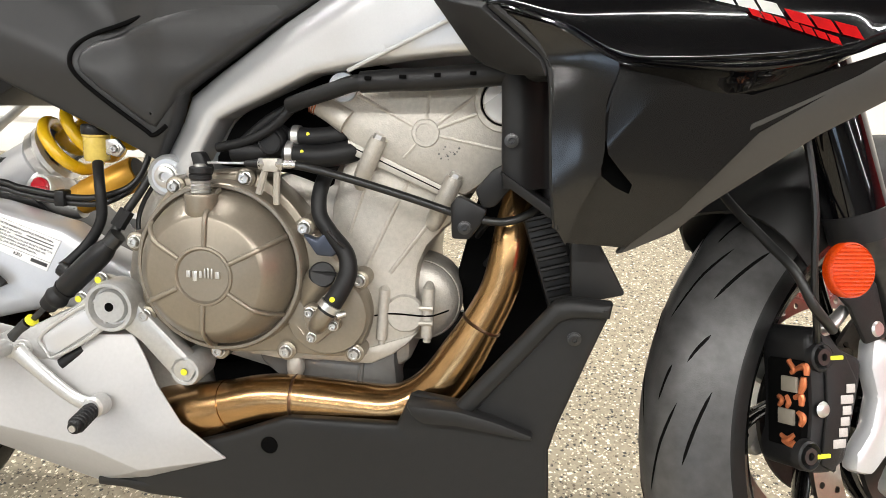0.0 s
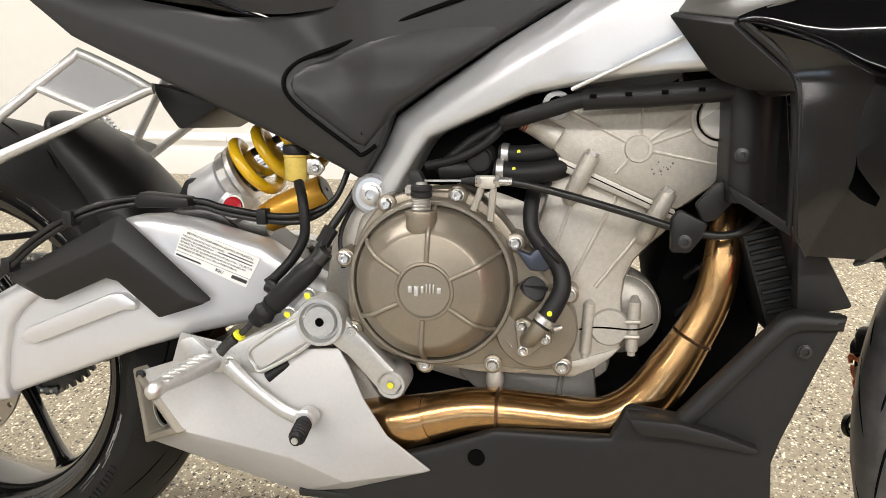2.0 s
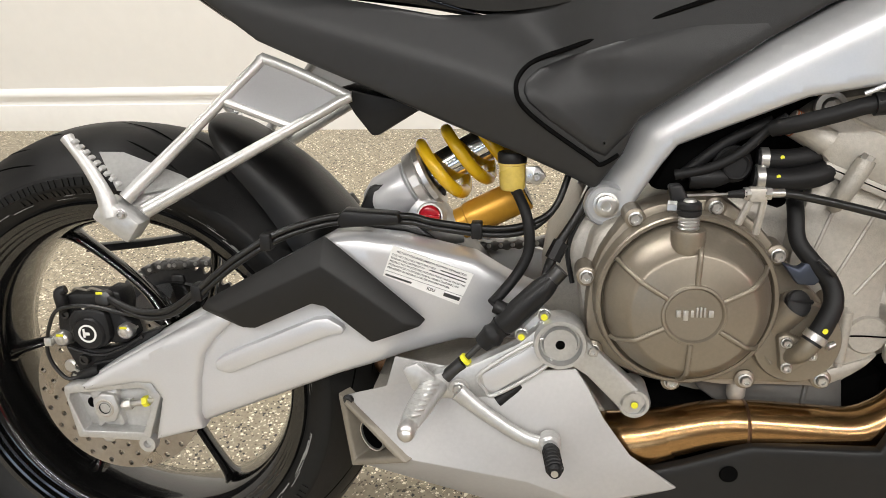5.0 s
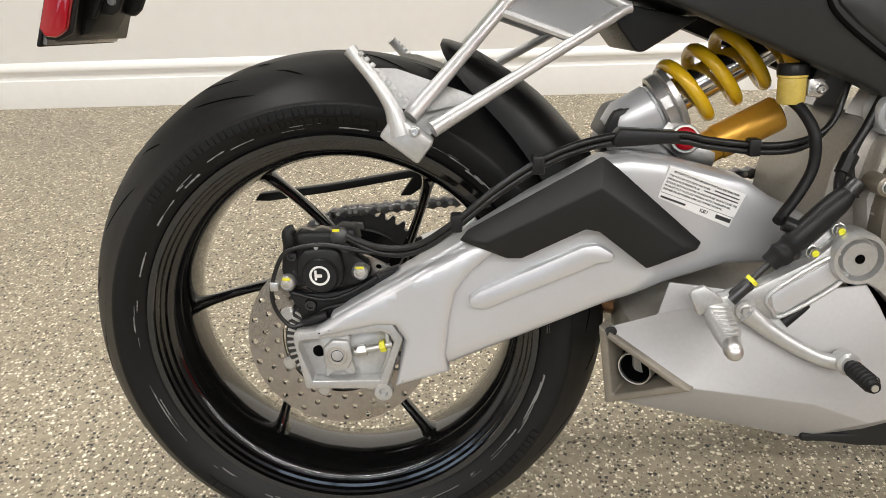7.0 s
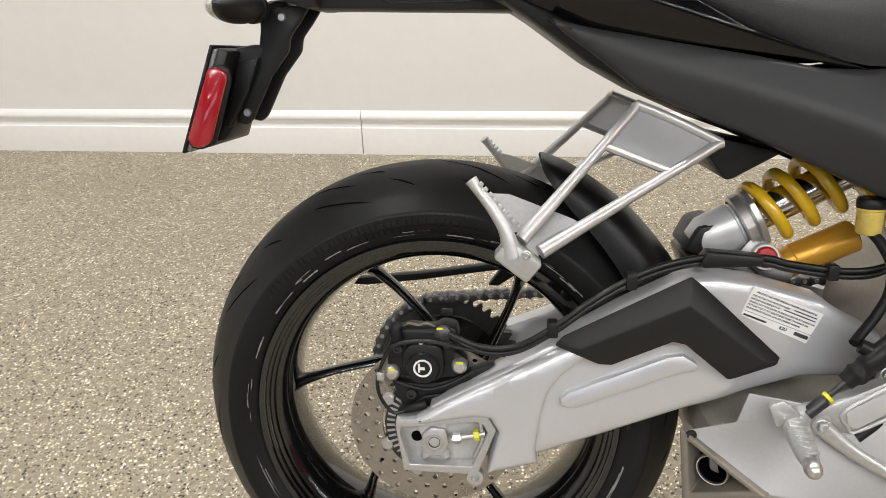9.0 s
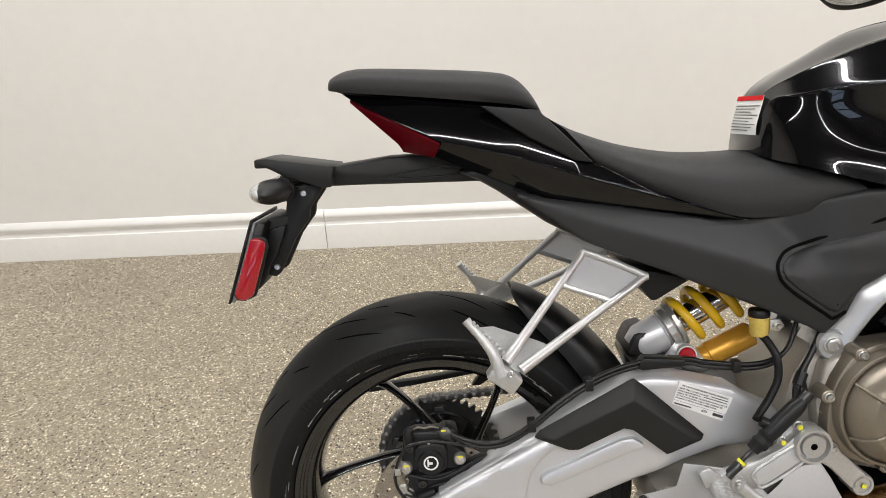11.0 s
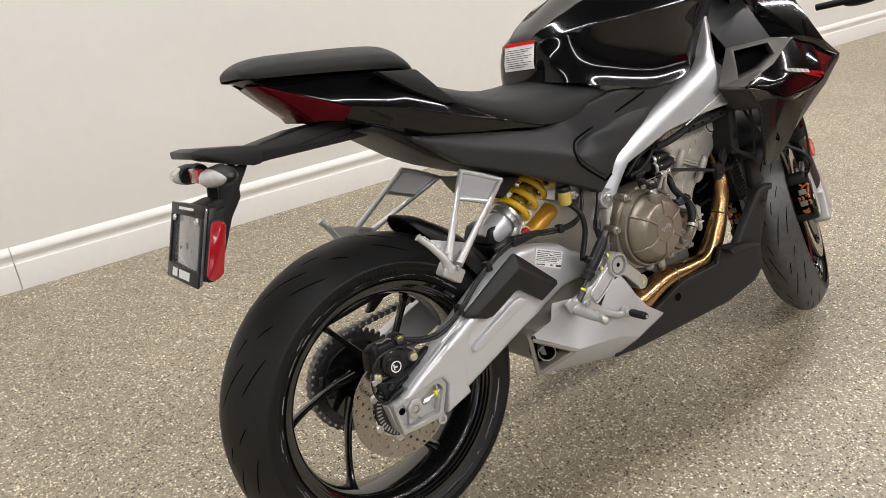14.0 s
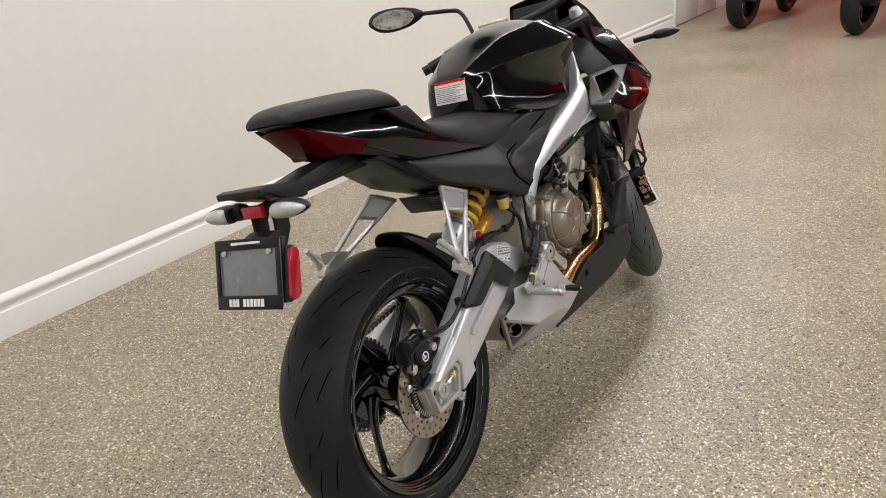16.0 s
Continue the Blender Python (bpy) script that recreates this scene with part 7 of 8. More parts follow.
for k, (dy, dz) in enumerate(((0, 0), (-0.002, 0.007))):
    part("brake_hose", tube([(0.020, -0.118, 0.440 + dz * 0.3), (0.057, -0.126 + dy, 0.424 + dz), (0.097, -0.132 + dy, 0.427 + dz), (0.139, -0.140 + dy, 0.454 + dz), (0.180, -0.140 + dy, 0.486 + dz), (0.223, -0.136 + dy, 0.512 + dz), (0.263, -0.130 + dy, 0.527 + dz),
                             (0.309, -0.122 + dy, 0.534 + dz), (0.371, -0.112 + dy, 0.531 + dz), (0.40, -0.110 + dy, 0.524 + dz), (0.461, -0.108 + dy, 0.516 + dz), (0.500, -0.106 + dy, 0.521 + dz), (0.528, -0.098 + dy, 0.545), (0.545, -0.090, 0.590)], 0.0035, 10, 6), CABLE, bike, "black hose and cable along the swingarm")
for x, z in ((0.139, 0.456), (0.223, 0.514), (0.445, 0.520)):
    part("cable_clip", box(x - 0.006, x + 0.006, -0.146 if x < 0.3 else -0.118, -0.126 if x < 0.3 else -0.102, z - 0.007, z + 0.011, 0.002), PLASTIC, bike)
part("hose_guide", prism([(0.298, 0.537), (0.305, 0.548), (0.364, 0.543), (0.366, 0.532), (0.30, 0.529)], -0.132, -0.108, 0.003), PLASTIC, bike)
sticker_arm = part("noise_label", prism([(0.357, 0.509), (0.441, 0.473), (0.424, 0.439), (0.345, 0.477)], lambda x, z: arm_y(x, z) - 0.0010, lambda x, z: arm_y(x, z) + 0.001, 0.0), WHITE, bike, "white printed noise emission label")


def on_label(u, v, lift=0.0017):
    """A place on the label: u along its lines, v down it."""
    x = 0.3565 + u * 0.084 - v * 0.0135
    z = 0.5085 - u * 0.0360 - v * 0.0325
    return x, arm_y(x, z) - lift, z


def label_bar(u0, u1, v, h, parent, material):
    a, b, c, d = on_label(u0, v - h), on_label(u1, v - h), on_label(u1, v + h), on_label(u0, v + h)
    bm = bmesh.new()
    bm.faces.new([bm.verts.new(p) for p in (a, b, c, d)])
    bmesh.ops.solidify(bm, geom=bm.faces[:], thickness=0.0003)
    return part("print_bar", bm, material, parent)


def placed_text(body, size, origin, right, down, parent, material, name, depth=0.0002, bold=0.0, align="CENTER"):
    """Letters on a flat place given by its reading direction and the way down the page."""
    bm = text_mesh(body, size, depth, align, 0.0, bold)
    r, u = Vector(right).normalized(), -Vector(down).normalized()
    n = r.cross(u).normalized()
    u = n.cross(r)
    m = Matrix((r, u, n)).transposed().to_4x4()
    m.translation = origin
    bm.transform(m)
    return part(name, bm, material, parent)


lab_r = Vector(on_label(1, 0)) - Vector(on_label(0, 0))
lab_d = Vector(on_label(0, 1)) - Vector(on_label(0, 0))
placed_text("MOTORCYCLE NOISE EMISSION CONTROL INFORMATION", 0.0030, on_label(0.5, 0.09), lab_r, lab_d, sticker_arm, GREYPRINT, "print_heading", bold=0.00003)
for i, txt in enumerate(("THIS MOTORCYCLE MEETS EPA NOISE", "EMISSION REQUIREMENTS OF", "FEDERAL TEST PROCEDURE. MODIFICATIONS WHICH CAUSE THIS",
                         "MOTORCYCLE TO EXCEED FEDERAL NOISE STANDARDS ARE", "PROHIBITED BY FEDERAL LAW. SEE OWNERS MANUAL.")):
    placed_text(txt, 0.0029, on_label(0.03, 0.22 + 0.105 * i), lab_r, lab_d, sticker_arm, GREYPRINT, "print_line", align="LEFT")
label_bar(0.62, 0.95, 0.20, 0.018, sticker_arm, GREYPRINT)
label_bar(0.50, 0.95, 0.305, 0.018, sticker_arm, GREYPRINT)
label_bar(0.02, 0.98, 0.755, 0.006, sticker_arm, GREYPRINT)
label_bar(0.04, 0.36, 0.88, 0.03, sticker_arm, GREYPRINT)
placed_text("KSU", 0.0052, on_label(0.60, 0.88), lab_r, lab_d, sticker_arm, GREYPRINT, "print_letters", bold=0.00008)
label_bar(0.76, 0.96, 0.88, 0.06, sticker_arm, GREYPRINT)

# ---- rider footrest, brake pedal and carrier plate ----
hang = part("footrest_hanger", prism([(0.516, 0.441), (0.532, 0.446), (0.550, 0.440), (0.558, 0.424), (0.611, 0.371), (0.622, 0.356), (0.612, 0.340), (0.597, 0.342), (0.560, 0.382), (0.536, 0.398), (0.520, 0.392), (0.460, 0.356), (0.430, 0.352),
                                      (0.405, 0.352), (0.396, 0.366), (0.400, 0.381), (0.440, 0.392), (0.490, 0.418)], -0.170, -0.150, 0.005), CASTPAINT, bike, "grey cast footrest hanger")
part("hanger_pocket", prism([(0.452, 0.383), (0.456, 0.366), (0.466, 0.363), (0.520, 0.399), (0.512, 0.420)], -0.1712, -0.165, 0.001), SILVER, hang)
part("pocket_rib", tube([(0.452, -0.171, 0.385), (0.455, -0.171, 0.366), (0.467, -0.171, 0.361), (0.522, -0.171, 0.398), (0.514, -0.171, 0.424)], 0.0024, 8, 5, closed=True), CASTPAINT, hang)
part("pivot_boss", lathe([(0.0, 0.004), (0.004, 0.004), (0.0045, 0.009), (0.0165, 0.009), (0.018, 0.003), (0.020, 0.003), (0.022, 0.011), (0.0255, 0.011), (0.027, 0.006), (0.027, -0.02)], (0.532, -0.168, 0.420), (0, -1, 0), 48), CASTPAINT, hang)
part("pivot_hole", lathe([(0, 0.0095), (0.0048, 0.0095), (0.0048, 0)], (0.532, -0.168, 0.420), (0, -1, 0), 20), DARK, hang)
part("lower_boss", lathe([(0.0, 0.004), (0.010, 0.004), (0.012, 0.010), (0.015, 0.010), (0.0168, 0.006), (0.0168, -0.03)], (0.608, -0.160, 0.353), (0, -1, 0), 40), CASTPAINT, hang)
bolt(BOLT_M, hang, 0.608, -0.163, 0.353)
part("yellow_mark", lathe([(0, 0.0006), (0.0036, 0.0006), (0.0036, 0)], (0.608, -0.1715, 0.353), (0, -1, 0), 14), YELLOWMARK, hang)
part("hanger_bolt_boss", lathe([(0.0, 0.005), (0.010, 0.005), (0.012, 0.0)], (0.428, -0.168, 0.367), (0, -1, 0), 32), CASTPAINT, hang)
bolt(BOLT_M, hang, 0.428, -0.172, 0.367)
peg = part("footrest", surface([[(p[0] + r * 1.05 * math.cos(a), p[1], p[2] + r * 0.8 * math.sin(a)) for a in [k * math.pi / 5 for k in range(10)]] for p, r in
                                (((0.402, -0.168, 0.366), 0.0135), ((0.398, -0.184, 0.366), 0.0135), ((0.394, -0.210, 0.366), 0.0128), ((0.390, -0.236, 0.366), 0.0110), ((0.388, -0.252, 0.365), 0.0085))], sub=(4, 2), ring=True, cap=True), CASTPAINT, bike, "bare alloy rider footrest with ridged top")
for k in range(7):
    u = k / 6
    part("grip_ridge", tube([(0.408 - 0.010 * u, -0.180 - 0.062 * u, 0.3750 - 0.002 * u), (0.399 - 0.008 * u, -0.186 - 0.062 * u, 0.3765 - 0.002 * u), (0.390 - 0.006 * u, -0.180 - 0.062 * u, 0.3745 - 0.002 * u)], 0.0017, 6, 3), CASTPAINT, peg)
part("feeler", tube([(0.388, -0.251, 0.366), (0.387, -0.260, 0.364), (0.387, -0.266, 0.3625), (0.387, -0.269, 0.3620)], [0.0085, 0.0088, 0.0070, 0.0035], 14, 3), STEEL, peg)
part("heel_plate", prism([(0.370, 0.387), (0.373, 0.391), (0.385, 0.3955), (0.4045, 0.380), (0.401, 0.371), (0.380, 0.364)], -0.176, -0.168, 0.002), CASTPAINT, hang)
pedal = part("brake_pedal", tube([(0.428, -0.178, 0.366), (0.445, -0.180, 0.352), (0.467, -0.183, 0.337), (0.495, -0.188, 0.322), (0.520, -0.192, 0.316)], [0.010, 0.0085, 0.0078, 0.0075, 0.0080], 14, 6, flat=0.7), CASTPAINT, bike, "alloy rear brake pedal with rubber toe peg")
part("toe_boss", lathe([(0.0, 0.012), (0.009, 0.012), (0.0115, 0.009), (0.0115, -0.008), (0, -0.008)], (0.522, -0.192, 0.318), (0, -1, 0.1), 24), CASTPAINT, pedal)
toe = part("toe_peg", tube([(0.522, -0.200, 0.318), (0.524, -0.216, 0.317), (0.526, -0.236, 0.315), (0.526, -0.242, 0.3145)], [0.0072, 0.0082, 0.0078, 0.006], 16, 4), HOSE, pedal)
for k in range(6):
    part("toe_ridge", lathe([(0.0078, -0.001), (0.0090, 0), (0.0078, 0.001)], (0.5232 + 0.0006 * k, -0.208 - 0.0055 * k, 0.3175 - 0.0004 * k), (0.1, -1, -0.08), 18, closed=True), HOSE, pedal)
part("toe_screw", lathe([(0, 0.0015), (0.0035, 0.0015), (0.0035, 0)], (0.526, -0.242, 0.3145), (0, -1, 0), 16), STEEL, pedal)
part("spring_stub", tube([(0.468, -0.165, 0.350), (0.492, -0.160, 0.368)], 0.007, 12, 1), HOSE, bike)


# ---- passenger footrests ----
def passenger_side(s):
    def p(x, y, z):
        return (x, s * y, z)
    tl, tr, foot_l, foot_r = Vector(p(0.226, -0.106, 0.704)), Vector(p(0.314, -0.108, 0.664)), Vector(p(0.101, -0.192, 0.574)), Vector(p(0.121, -0.194, 0.562))
    out = Vector(p(0.35, -0.85, 0.40))
    fr = part("passenger_bracket", tube([tuple(foot_l), tuple(tl.lerp(foot_l, 0.5)), tuple(tl.lerp(foot_l, 0.06)), tuple(tl.lerp(tr, 0.05)), tuple(tl.lerp(tr, 0.93)), tuple(tr.lerp(foot_r, 0.05)), tuple(tr.lerp(foot_r, 0.5)), tuple(foot_r)],
                                        [0.0078, 0.0060, 0.0056, 0.0056, 0.0056, 0.0058, 0.0060, 0.0078], 12, 6), CASTPAINT, bike, "silver cast passenger footrest bracket")
    web = bmesh.new()
    web.faces.new([web.verts.new(q) for q in (tl, tr, tr.lerp(foot_r, 0.27), tl.lerp(foot_l, 0.30))])
    bmesh.ops.solidify(web, geom=web.faces[:], thickness=0.004)
    part("top_web", web, SILVER, fr)
    part("web_edge", tube([tuple(tl.lerp(foot_l, 0.31)), tuple(tr.lerp(foot_r, 0.28))], 0.0045, 8, 1), CASTPAINT, fr)
    low = bmesh.new()
    low.faces.new([low.verts.new(q) for q in (p(0.128, -0.170, 0.592), p(0.172, -0.168, 0.586), p(0.116, -0.190, 0.555), p(0.100, -0.186, 0.570))])
    bmesh.ops.solidify(low, geom=low.faces[:], thickness=0.006)
    part("lower_web", low, CASTPAINT, fr)
    blk = bmesh.new()
    box(-0.022, 0.022, -0.014, 0.014, -0.013, 0.013, 0.004, blk, Matrix.Translation(p(0.098, -0.198, 0.556)) @ pose(0, 0, 0, 0, 38, 0))
    part("hinge_block", blk, CASTPAINT, fr)
    bolt(BOLT_S, fr, 0.106, -0.211 if s > 0 else 0.19, 0.563)
    peg2 = part("passenger_peg", tube([p(0.092, -0.205, 0.560), p(0.086, -0.205, 0.585), p(0.072, -0.200, 0.608), p(0.056, -0.195, 0.628), p(0.050, -0.193, 0.636)], [0.011, 0.0074, 0.0062, 0.0058, 0.0068], 12, 5), CASTPAINT, bike, "folded-up alloy passenger footrest")
    for k in range(9):
        u = k / 8
        part("peg_tooth", box(-0.0022, 0.0022, -0.004, 0.004, -0.0022, 0.0022, 0.0008, m=Matrix.Translation(p(0.098 - 0.038 * u, -0.196, 0.590 + 0.042 * u)) @ pose(0, 0, 0, 0, -42, 0)), CASTPAINT, peg2)
    plate_bm = bmesh.new()
    plate_bm.faces.new([plate_bm.verts.new(q) for q in (p(0.066, -0.168, 0.618), p(0.088, -0.160, 0.616), p(0.150, -0.165, 0.593), p(0.168, -0.172, 0.586), p(0.120, -0.185, 0.578), p(0.092, -0.190, 0.582))])
    bmesh.ops.solidify(plate_bm, geom=plate_bm.faces[:], thickness=0.004)
    part("heel_guard", plate_bm, CASTPAINT, fr)


passenger_side(1)
passenger_side(-1)

# ---- throttle side of the engine: hoses, actuator, clutch cable ----
for pts, r in (([(0.716, -0.140, 0.600), (0.745, -0.142, 0.600), (0.775, -0.135, 0.606), (0.800, -0.10, 0.62)], 0.0095), ([(0.712, -0.145, 0.583), (0.745, -0.148, 0.581), (0.780, -0.140, 0.588), (0.800, -0.10, 0.60)], 0.0115)):
    h = part("coolant_pipe", tube(pts, r, 14, 6), HOSE, bike, "black rubber coolant pipe")
    part("worm_clamp", lathe([(r, -0.004), (r + 0.0016, -0.0035), (r + 0.0016, 0.0035), (r, 0.004)], pts[0] and (pts[0][0] + 0.006, pts[0][1] - 0.0005, pts[0][2]), (1, -0.05, 0), 24, closed=True), STEEL, h)
    part("yellow_dot", lathe([(0, 0.0004), (0.0019, 0.0004), (0.0019, 0)], (pts[0][0] + 0.020, pts[0][1] - r - 0.0012, pts[0][2] + 0.003), (0, -1, 0.1), 12), YELLOWMARK, h)
act = part("valve_body", lathe([(0, 0.022), (0.013, 0.022), (0.016, 0.018), (0.016, 0.012), (0.018, 0.010), (0.018, 0)], (0.696, -0.125, 0.594), (0, -1, 0), 32), PLASTIC, bike, "black plastic air valve")
part("valve_rim", lathe([(0.010, 0.023), (0.012, 0.0245), (0.0135, 0.023)], (0.696, -0.125, 0.594), (0, -1, 0), 32, closed=True), HOSE, act)
part("plug", tube([(0.655, -0.140, 0.582), (0.678, -0.142, 0.583), (0.692, -0.14, 0.584)], [0.0105, 0.0105, 0.006], 12, 2), PLASTIC, act)
part("upper_hose", tube([(0.640, -0.145, 0.586), (0.6715, -0.150, 0.5936), (0.6991, -0.150, 0.6082), (0.7215, -0.150, 0.6291), (0.738, -0.150, 0.640)], 0.0050, 10, 6), HOSE, bike)
part("second_hose", tube([(0.648, -0.125, 0.580), (0.69, -0.130, 0.615), (0.73, -0.135, 0.635)], 0.006, 10, 6), HOSE, bike)
# Black block fills the gap with shade; no throttle bodies are modelled.
part("throttle_shade_block", prism([(0.62, 0.565), (0.645, 0.612), (0.675, 0.634), (0.735, 0.665), (0.79, 0.680), (0.79, 0.655), (0.765, 0.60), (0.755, 0.54), (0.70, 0.56)], -0.118, 0.10, 0.01), DARK, bike, "black block standing for the shaded space round the throttle bodies")
wire = part("clutch_cable_wire", tube([(0.645, -0.182, 0.5735), (0.692, -0.180, 0.5745)], 0.0012, 6, 1), STEEL, bike)
cab = part("clutch_cable", tube([(0.725, -0.178, 0.5745), (0.745, -0.178, 0.572), (0.789, -0.178, 0.562), (0.845, -0.178, 0.547), (0.895, -0.180, 0.533), (0.932, -0.184, 0.529), (0.956, -0.180, 0.536), (0.972, -0.170, 0.548)], 0.0040, 10, 6), CABLE, bike, "black clutch cable")
part("cable_end", tube([(0.704, -0.179, 0.5745), (0.732, -0.178, 0.5745)], 0.0042, 12, 1), STEEL, cab)
part("cable_boot", tube([(0.682, -0.180, 0.574), (0.698, -0.180, 0.5745)], [0.003, 0.0048], 10, 2), HOSE, cab)
for x in (0.699, 0.717):
    part("adjuster_nut", lathe([(0, -0.003), (0.0062, -0.003), (0.0062, 0.003), (0, 0.003)], (x, -0.179, 0.5745), (1, 0, 0), 6), STEEL, cab)
brk = part("cable_bracket", box(0.700, 0.716, -0.184, -0.172, 0.567, 0.580, 0.002), CAST, bike, "forked alloy cable bracket")
part("bracket_leg", tube([(0.702, -0.180, 0.568), (0.694, -0.176, 0.545)], 0.0035, 8, 1), CAST, brk)
part("bracket_leg", tube([(0.714, -0.180, 0.568), (0.711, -0.174, 0.535)], 0.0035, 8, 1), CAST, brk)
lever = part("release_lever", prism([(0.628, 0.583), (0.640, 0.584), (0.648, 0.568), (0.644, 0.556), (0.634, 0.560)], -0.186, -0.170, 0.003), PLASTIC, bike)
part("side_stand", tube([(0.60, 0.10, 0.30), (0.64, 0.20, 0.17), (0.675, 0.285, 0.078)], 0.012, 12, 3), PLASTIC, bike, "black side stand holding the machine up")
part("stand_foot", box(0.655, 0.715, 0.265, 0.305, 0.066, 0.078, 0.003), PLASTIC, bike)
part("exhaust_collector", tube([(0.33, -0.01, 0.330), (0.29, 0.0, 0.345), (0.33, 0.02, 0.38)], 0.028, 20, 4), DARKTITAN, bike, "stained steel exhaust can behind the wheel")
part("weld_band", lathe([(0.0240, -0.002), (0.0252, 0), (0.0240, 0.002)], (0.722, -0.152, 0.3258), (1, 0, 0.02), 36, closed=True), DARKTITAN, bike)
part("weld_band", lathe([(0.0203, -0.002), (0.0218, 0), (0.0203, 0.002)], (0.916, -0.156, 0.420), (0.46, 0, 0.89), 36, closed=True), DARKTITAN, bike)
part("rear_pipe_joint", tube([(0.648, -0.146, 0.310), (0.620, -0.141, 0.300), (0.596, -0.134, 0.292), (0.57, -0.12, 0.285)], [0.0275, 0.0305, 0.0315, 0.032], 28, 5), TITAN, bike)

# ---- plate, reflector, tank stickers, marks ----
bolt_p = mesh_of("plate_screw", lathe([(0, 0.003), (0.005, 0.003), (0.006, 0)], axis=(0, 0, 1), seg=16), STEEL)


def on_plate(y, z, x=-0.0035):
    return PLATE @ Vector((x, y, z))


for name, y0, y1, z0, z1 in (("frame_top", -0.088, 0.088, 0.046, 0.066), ("frame_bottom", -0.088, 0.088, -0.066, -0.040), ("frame_side", -0.088, -0.078, -0.040, 0.046), ("frame_side", 0.078, 0.088, -0.040, 0.046)):
    part(name, plate_box(-0.0065, -0.0028, y0, y1, z0, z1, 0.001), PLASTIC, plate)
for k in range(10):
    if k != 3:
        part("dealer_word", plate_box(-0.0075, -0.0063, 0.046 - 0.0098 * k, 0.0535 - 0.0098 * k, -0.060, -0.046), WHITE, plate, "white plain block in place of the dealer's name")
part("dealer_line", plate_box(-0.0073, -0.0063, -0.040, 0.040, 0.055, 0.060), WHITE, plate)
for y, z, r in ((0.030, -0.010, 0.003), (-0.006, -0.004, 0.006), (-0.030, -0.010, 0.0025), (-0.012, 0.034, 0.0035)):
    part("water_stain", lathe([(0, 0.0004), (r, 0.0004), (r, 0)], PLATE @ Vector((-0.0032, y, z)), tuple(PLATE.to_3x3() @ Vector((-1, 0, 0))), 12), SCUFF, plate)
for y in (-0.062, 0.062):
    piece("plate_screw", bolt_p, plate, PLATE @ pose(-0.006, y, 0.040, 0, -90, 0))
refl = part("side_reflector", prism([(-0.254, 0.746), (-0.243, 0.747), (-0.234, 0.742), (-0.233, 0.734), (-0.257, 0.663), (-0.268, 0.656), (-0.28, 0.657), (-0.285, 0.666)], -0.096, -0.086, 0.003), RED, bike, "red side reflector beside the plate")
part("reflector_back", prism([(x - 0.0035 if k > 4 else x + 0.002, z + (0.003 if k < 3 else -0.003)) for k, (x, z) in enumerate([(-0.254, 0.746), (-0.243, 0.747), (-0.234, 0.742), (-0.233, 0.734), (-0.257, 0.663), (-0.268, 0.656), (-0.28, 0.657), (-0.285, 0.666)])], -0.087, -0.080, 0.002), PLASTIC, refl)
# warning sticker: red heading and lines of small print as bars
part("sticker_heading", surface([[(sticker_x(z) - 0.0011, y, z) for y in (0.023, -0.008, -0.038, -0.071)] for z in (0.9045, 0.908, 0.911)], 0.0006, (1, 2)), REDPRINT, sticker)
for k in range(9):
    z = 0.896 - 0.0044 * k
    part("print_bar", surface([[(sticker_x(z0) - 0.0011, y, z0) for y in (0.019, -0.010, -0.036, -0.065 + 0.012 * (k % 3))] for z0 in (z, z + 0.0012)], 0.0005, (1, 2)), GREYPRINT, sticker)

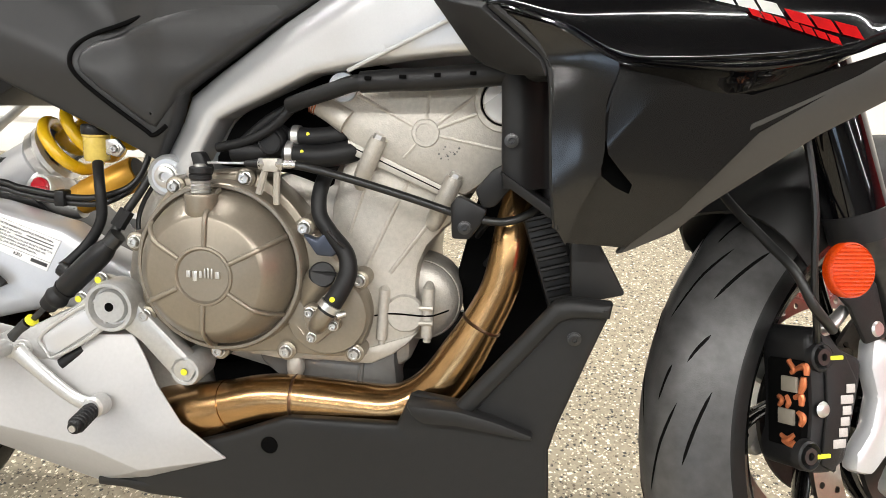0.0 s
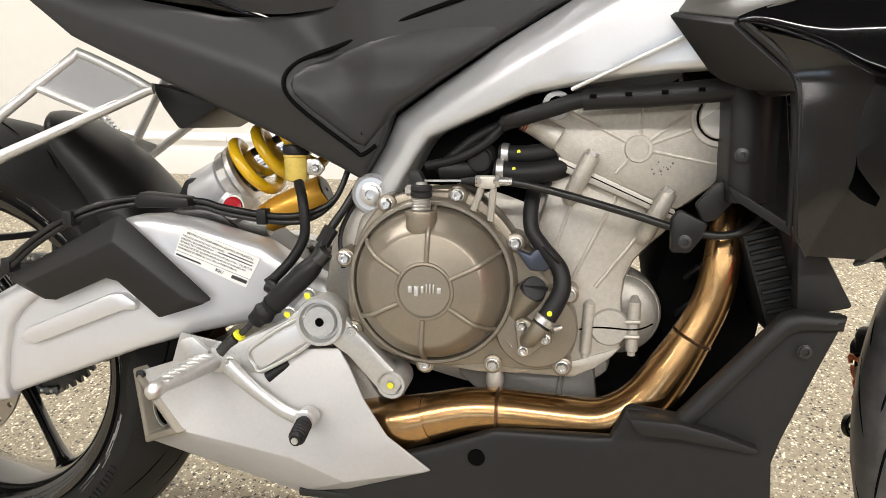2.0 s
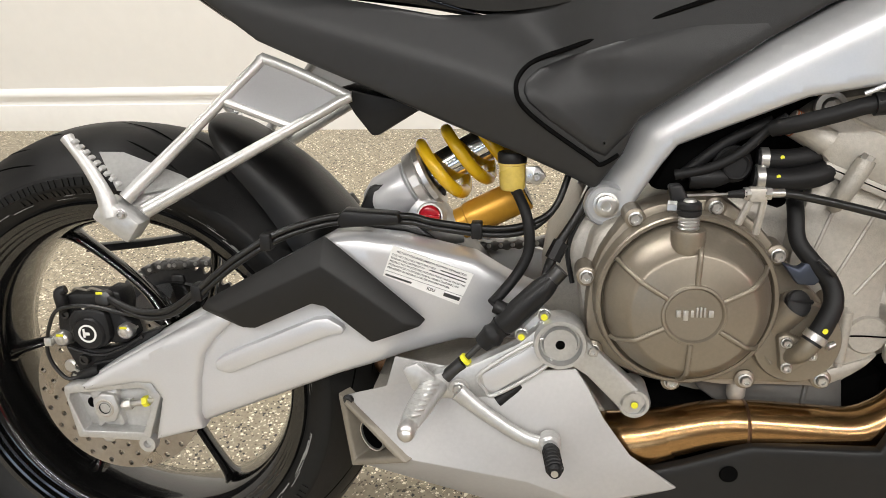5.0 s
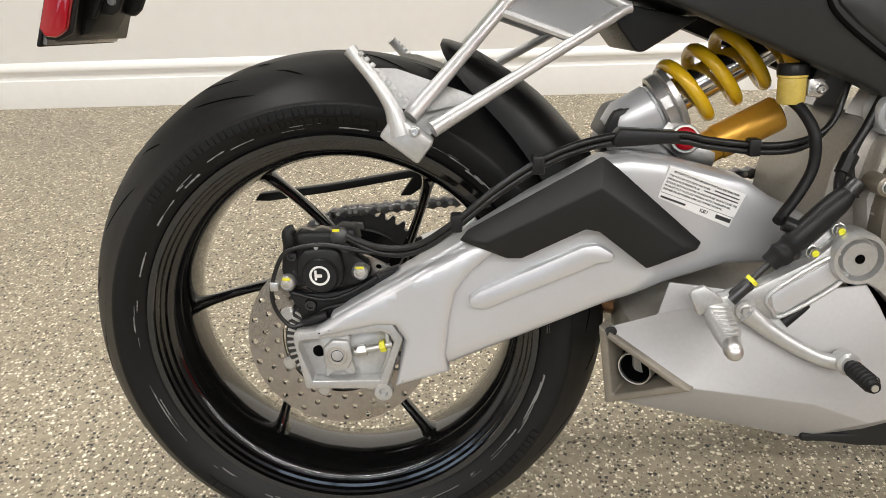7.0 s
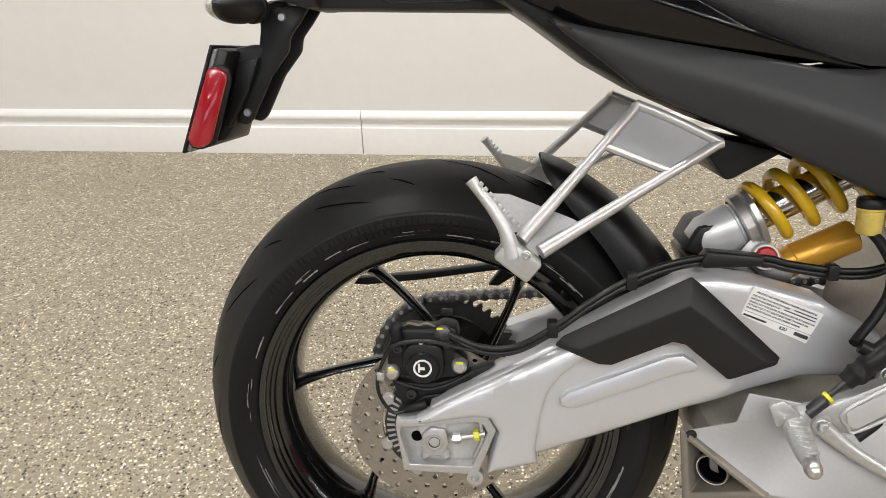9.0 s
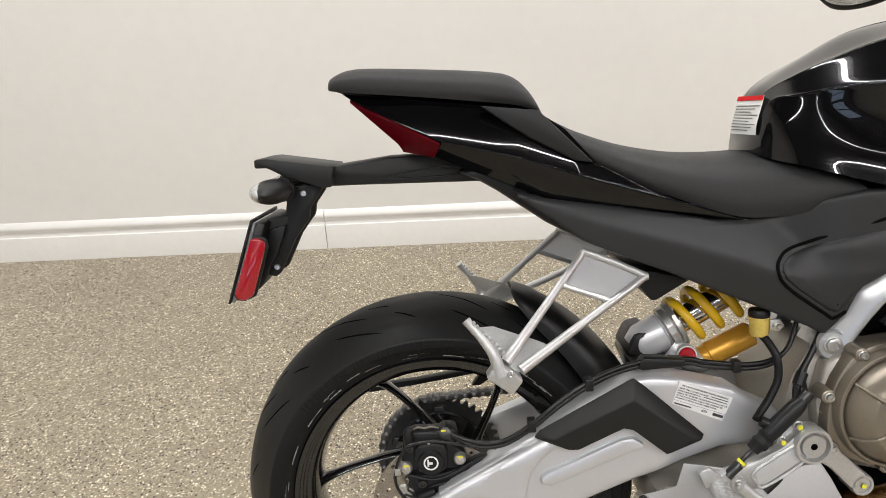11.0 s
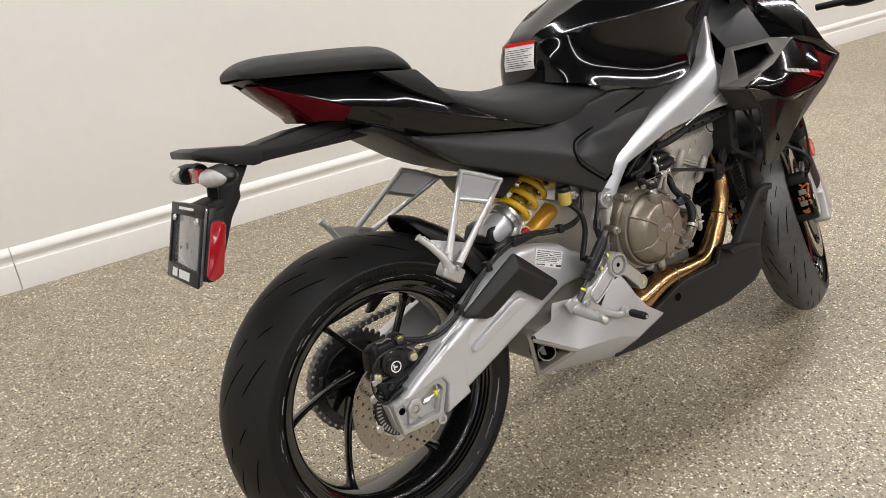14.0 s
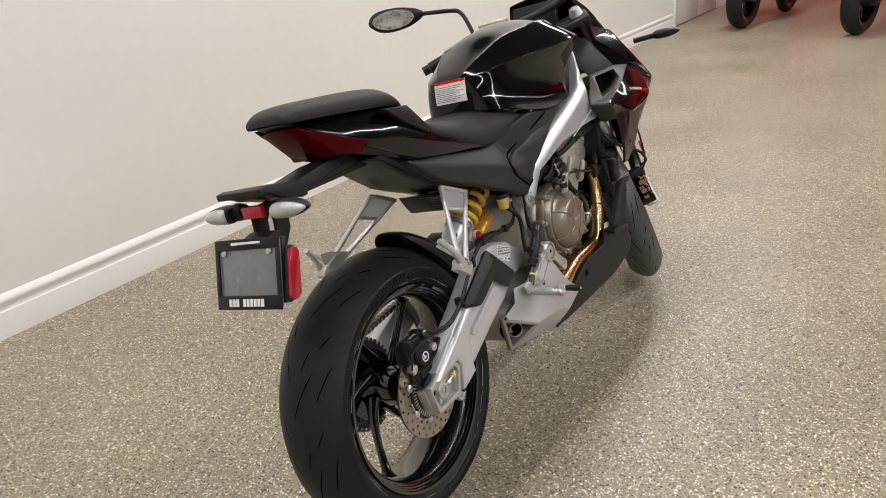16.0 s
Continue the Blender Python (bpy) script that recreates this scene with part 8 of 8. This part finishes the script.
# ---- far end of the showroom ----
def far_bike(m):
    """A parked sport motorcycle seen far off: wheels, tail, fairing, stand."""
    b = thing("parked_motorcycle", "red and black sport motorcycle parked across the showroom", "motorcycle", m, "motorcycles across the room")
    for x, r, w in ((0, 0.315, 0.085), (1.38, 0.30, 0.06)):
        t = part("tyre", lathe([(0.22, -w * 0.8), (r - 0.05, -w), (r - 0.02, -w * 0.7), (r, 0), (r - 0.02, w * 0.7), (r - 0.05, w), (0.22, w * 0.8)], (x, 0, r), (0, 1, 0), 48, closed=True), RUBBER, b)
        part("rim", lathe([(0.20, -w * 0.7), (0.225, -w * 0.75), (0.225, w * 0.75), (0.20, w * 0.7)], (x, 0, r), (0, 1, 0), 40, closed=True), GLOSSWHEEL, t)
        for k in range(5):
            a = 2 * math.pi * k / 5
            part("spoke", tube([(x, 0, r), (x + 0.21 * math.cos(a), 0, r + 0.21 * math.sin(a))], 0.014, 8, 1), GLOSSWHEEL, t)
    part("fairing", surface([[(x, -w * 0.7, z0), (x, -w, z0 + (z1 - z0) * 0.4), (x, -w * 0.8, z1 - 0.08), (x, 0, z1), (x, w * 0.8, z1 - 0.08), (x, w, z0 + (z1 - z0) * 0.4), (x, w * 0.7, z0)]
                             for x, w, z0, z1 in ((0.62, 0.12, 0.30, 0.80), (0.85, 0.20, 0.20, 0.98), (1.10, 0.22, 0.24, 1.0), (1.30, 0.18, 0.60, 1.02), (1.45, 0.08, 0.75, 0.92))], 0.006, (4, 4)), RED, b, "red fairing")
    part("tail", surface([[(x, -w, z - 0.05), (x, -w * 0.8, z), (x, 0, z + 0.02), (x, w * 0.8, z), (x, w, z - 0.05)] for x, w, z in ((-0.2, 0.04, 0.98), (0.0, 0.09, 0.93), (0.25, 0.12, 0.84), (0.55, 0.13, 0.80))], 0.03, (4, 3)), RED, b, "red tail")
    part("swingarm", prism([(-0.03, 0.30), (0.55, 0.42), (0.55, 0.34), (0.0, 0.27)], -0.12, 0.12, 0.01), IRON, b)
    part("engine", prism([(0.5, 0.3), (0.55, 0.6), (0.85, 0.6), (0.85, 0.28)], -0.17, 0.17, 0.02), IRON, b)
    part("side_stand", tube([(0.58, 0.12, 0.30), (0.62, 0.22, 0.06), (0.60, 0.26, 0.012)], 0.010, 8, 2), STEEL, b)
    return b


red_bike = far_bike(pose(6.70, 2.05, 0.0, 0, 0, -8))
for bx, by, turn in ((6.45, 0.92, -14), (6.35, -0.35, -12), (6.3, -1.6, -15), (6.2, -2.8, -12)):
    copy_thing(red_bike, pose(bx, by, 0.0, 0, 0, turn))


def room_door(x0, x1, name, label):
    d = new(name, mesh_of(name, box(x0, x1, WALL_Y - 0.028, WALL_Y - 0.002, 0.012, 2.05, 0.003), TRIM))
    tagged(d, label, "door", kind="structure")
    part("door_handle", tube([(x1 - 0.10, WALL_Y - 0.03, 1.0), (x1 - 0.10, WALL_Y - 0.075, 1.0), (x1 - 0.20, WALL_Y - 0.078, 1.0)], 0.009, 10, 3), STEEL, d)


room_door(6.68, 7.50, "door_1", "closed white painted flush door")
room_door(7.51, 8.33, "door_2", "closed white painted flush door")
structure("trim", box(6.602, 6.677, WALL_Y - 0.035, WALL_Y - 0.001, 0, 2.12, 0.003), TRIM, "white door casing", "trim")
structure("trim", box(8.333, 8.41, WALL_Y - 0.035, WALL_Y - 0.001, 0, 2.12, 0.003), TRIM, "white door casing", "trim")
structure("baseboard", skirting(8.412, ROOM_X1), TRIM, "white moulded baseboard along the wall", "baseboard")
for lamp_y, lamp_w in LIGHT_ROWS:
    for k in range(8):
        x = -4.0 + 1.58 * k
        f = tagged(new("strip_light_fixture", mesh_of("housing", prism([(x - 0.72, CEIL), (x + 0.72, CEIL), (x + 0.72, CEIL - 0.055), (x - 0.72, CEIL - 0.055)], lamp_y - 0.10, lamp_y + 0.10, 0.008), HOUSING)),
                   "white linear ceiling light housing with bright tubes", "ceiling light", "ceiling strip lights")


# ---- shopfront windows far behind the camera ----
DAYLIGHT = mat("daylight_backdrop", (0.62, 0.78, 1.0), 0.8, emit=2.2, var=0.35, grain=1.2)
FRAME = mat("window_frame_paint", (0.05, 0.05, 0.05), 0.4)
for k, x in enumerate((-3.9, -1.8)):
    w = tagged(new("window_%d" % (k + 1), mesh_of("window_frame", box(x - 0.95, x + 0.95, ROOM_Y0 + 0.002, ROOM_Y0 + 0.05, 0.85, 2.35, 0.004), FRAME)), "dark framed shopfront window with daylight outside", "window", kind="structure")
    for s in (-1, 1):
        part("pane", box(x + s * 0.46 - 0.41, x + s * 0.46 + 0.41, ROOM_Y0 + 0.052, ROOM_Y0 + 0.058, 0.92, 2.28, 0), DAYLIGHT, w)
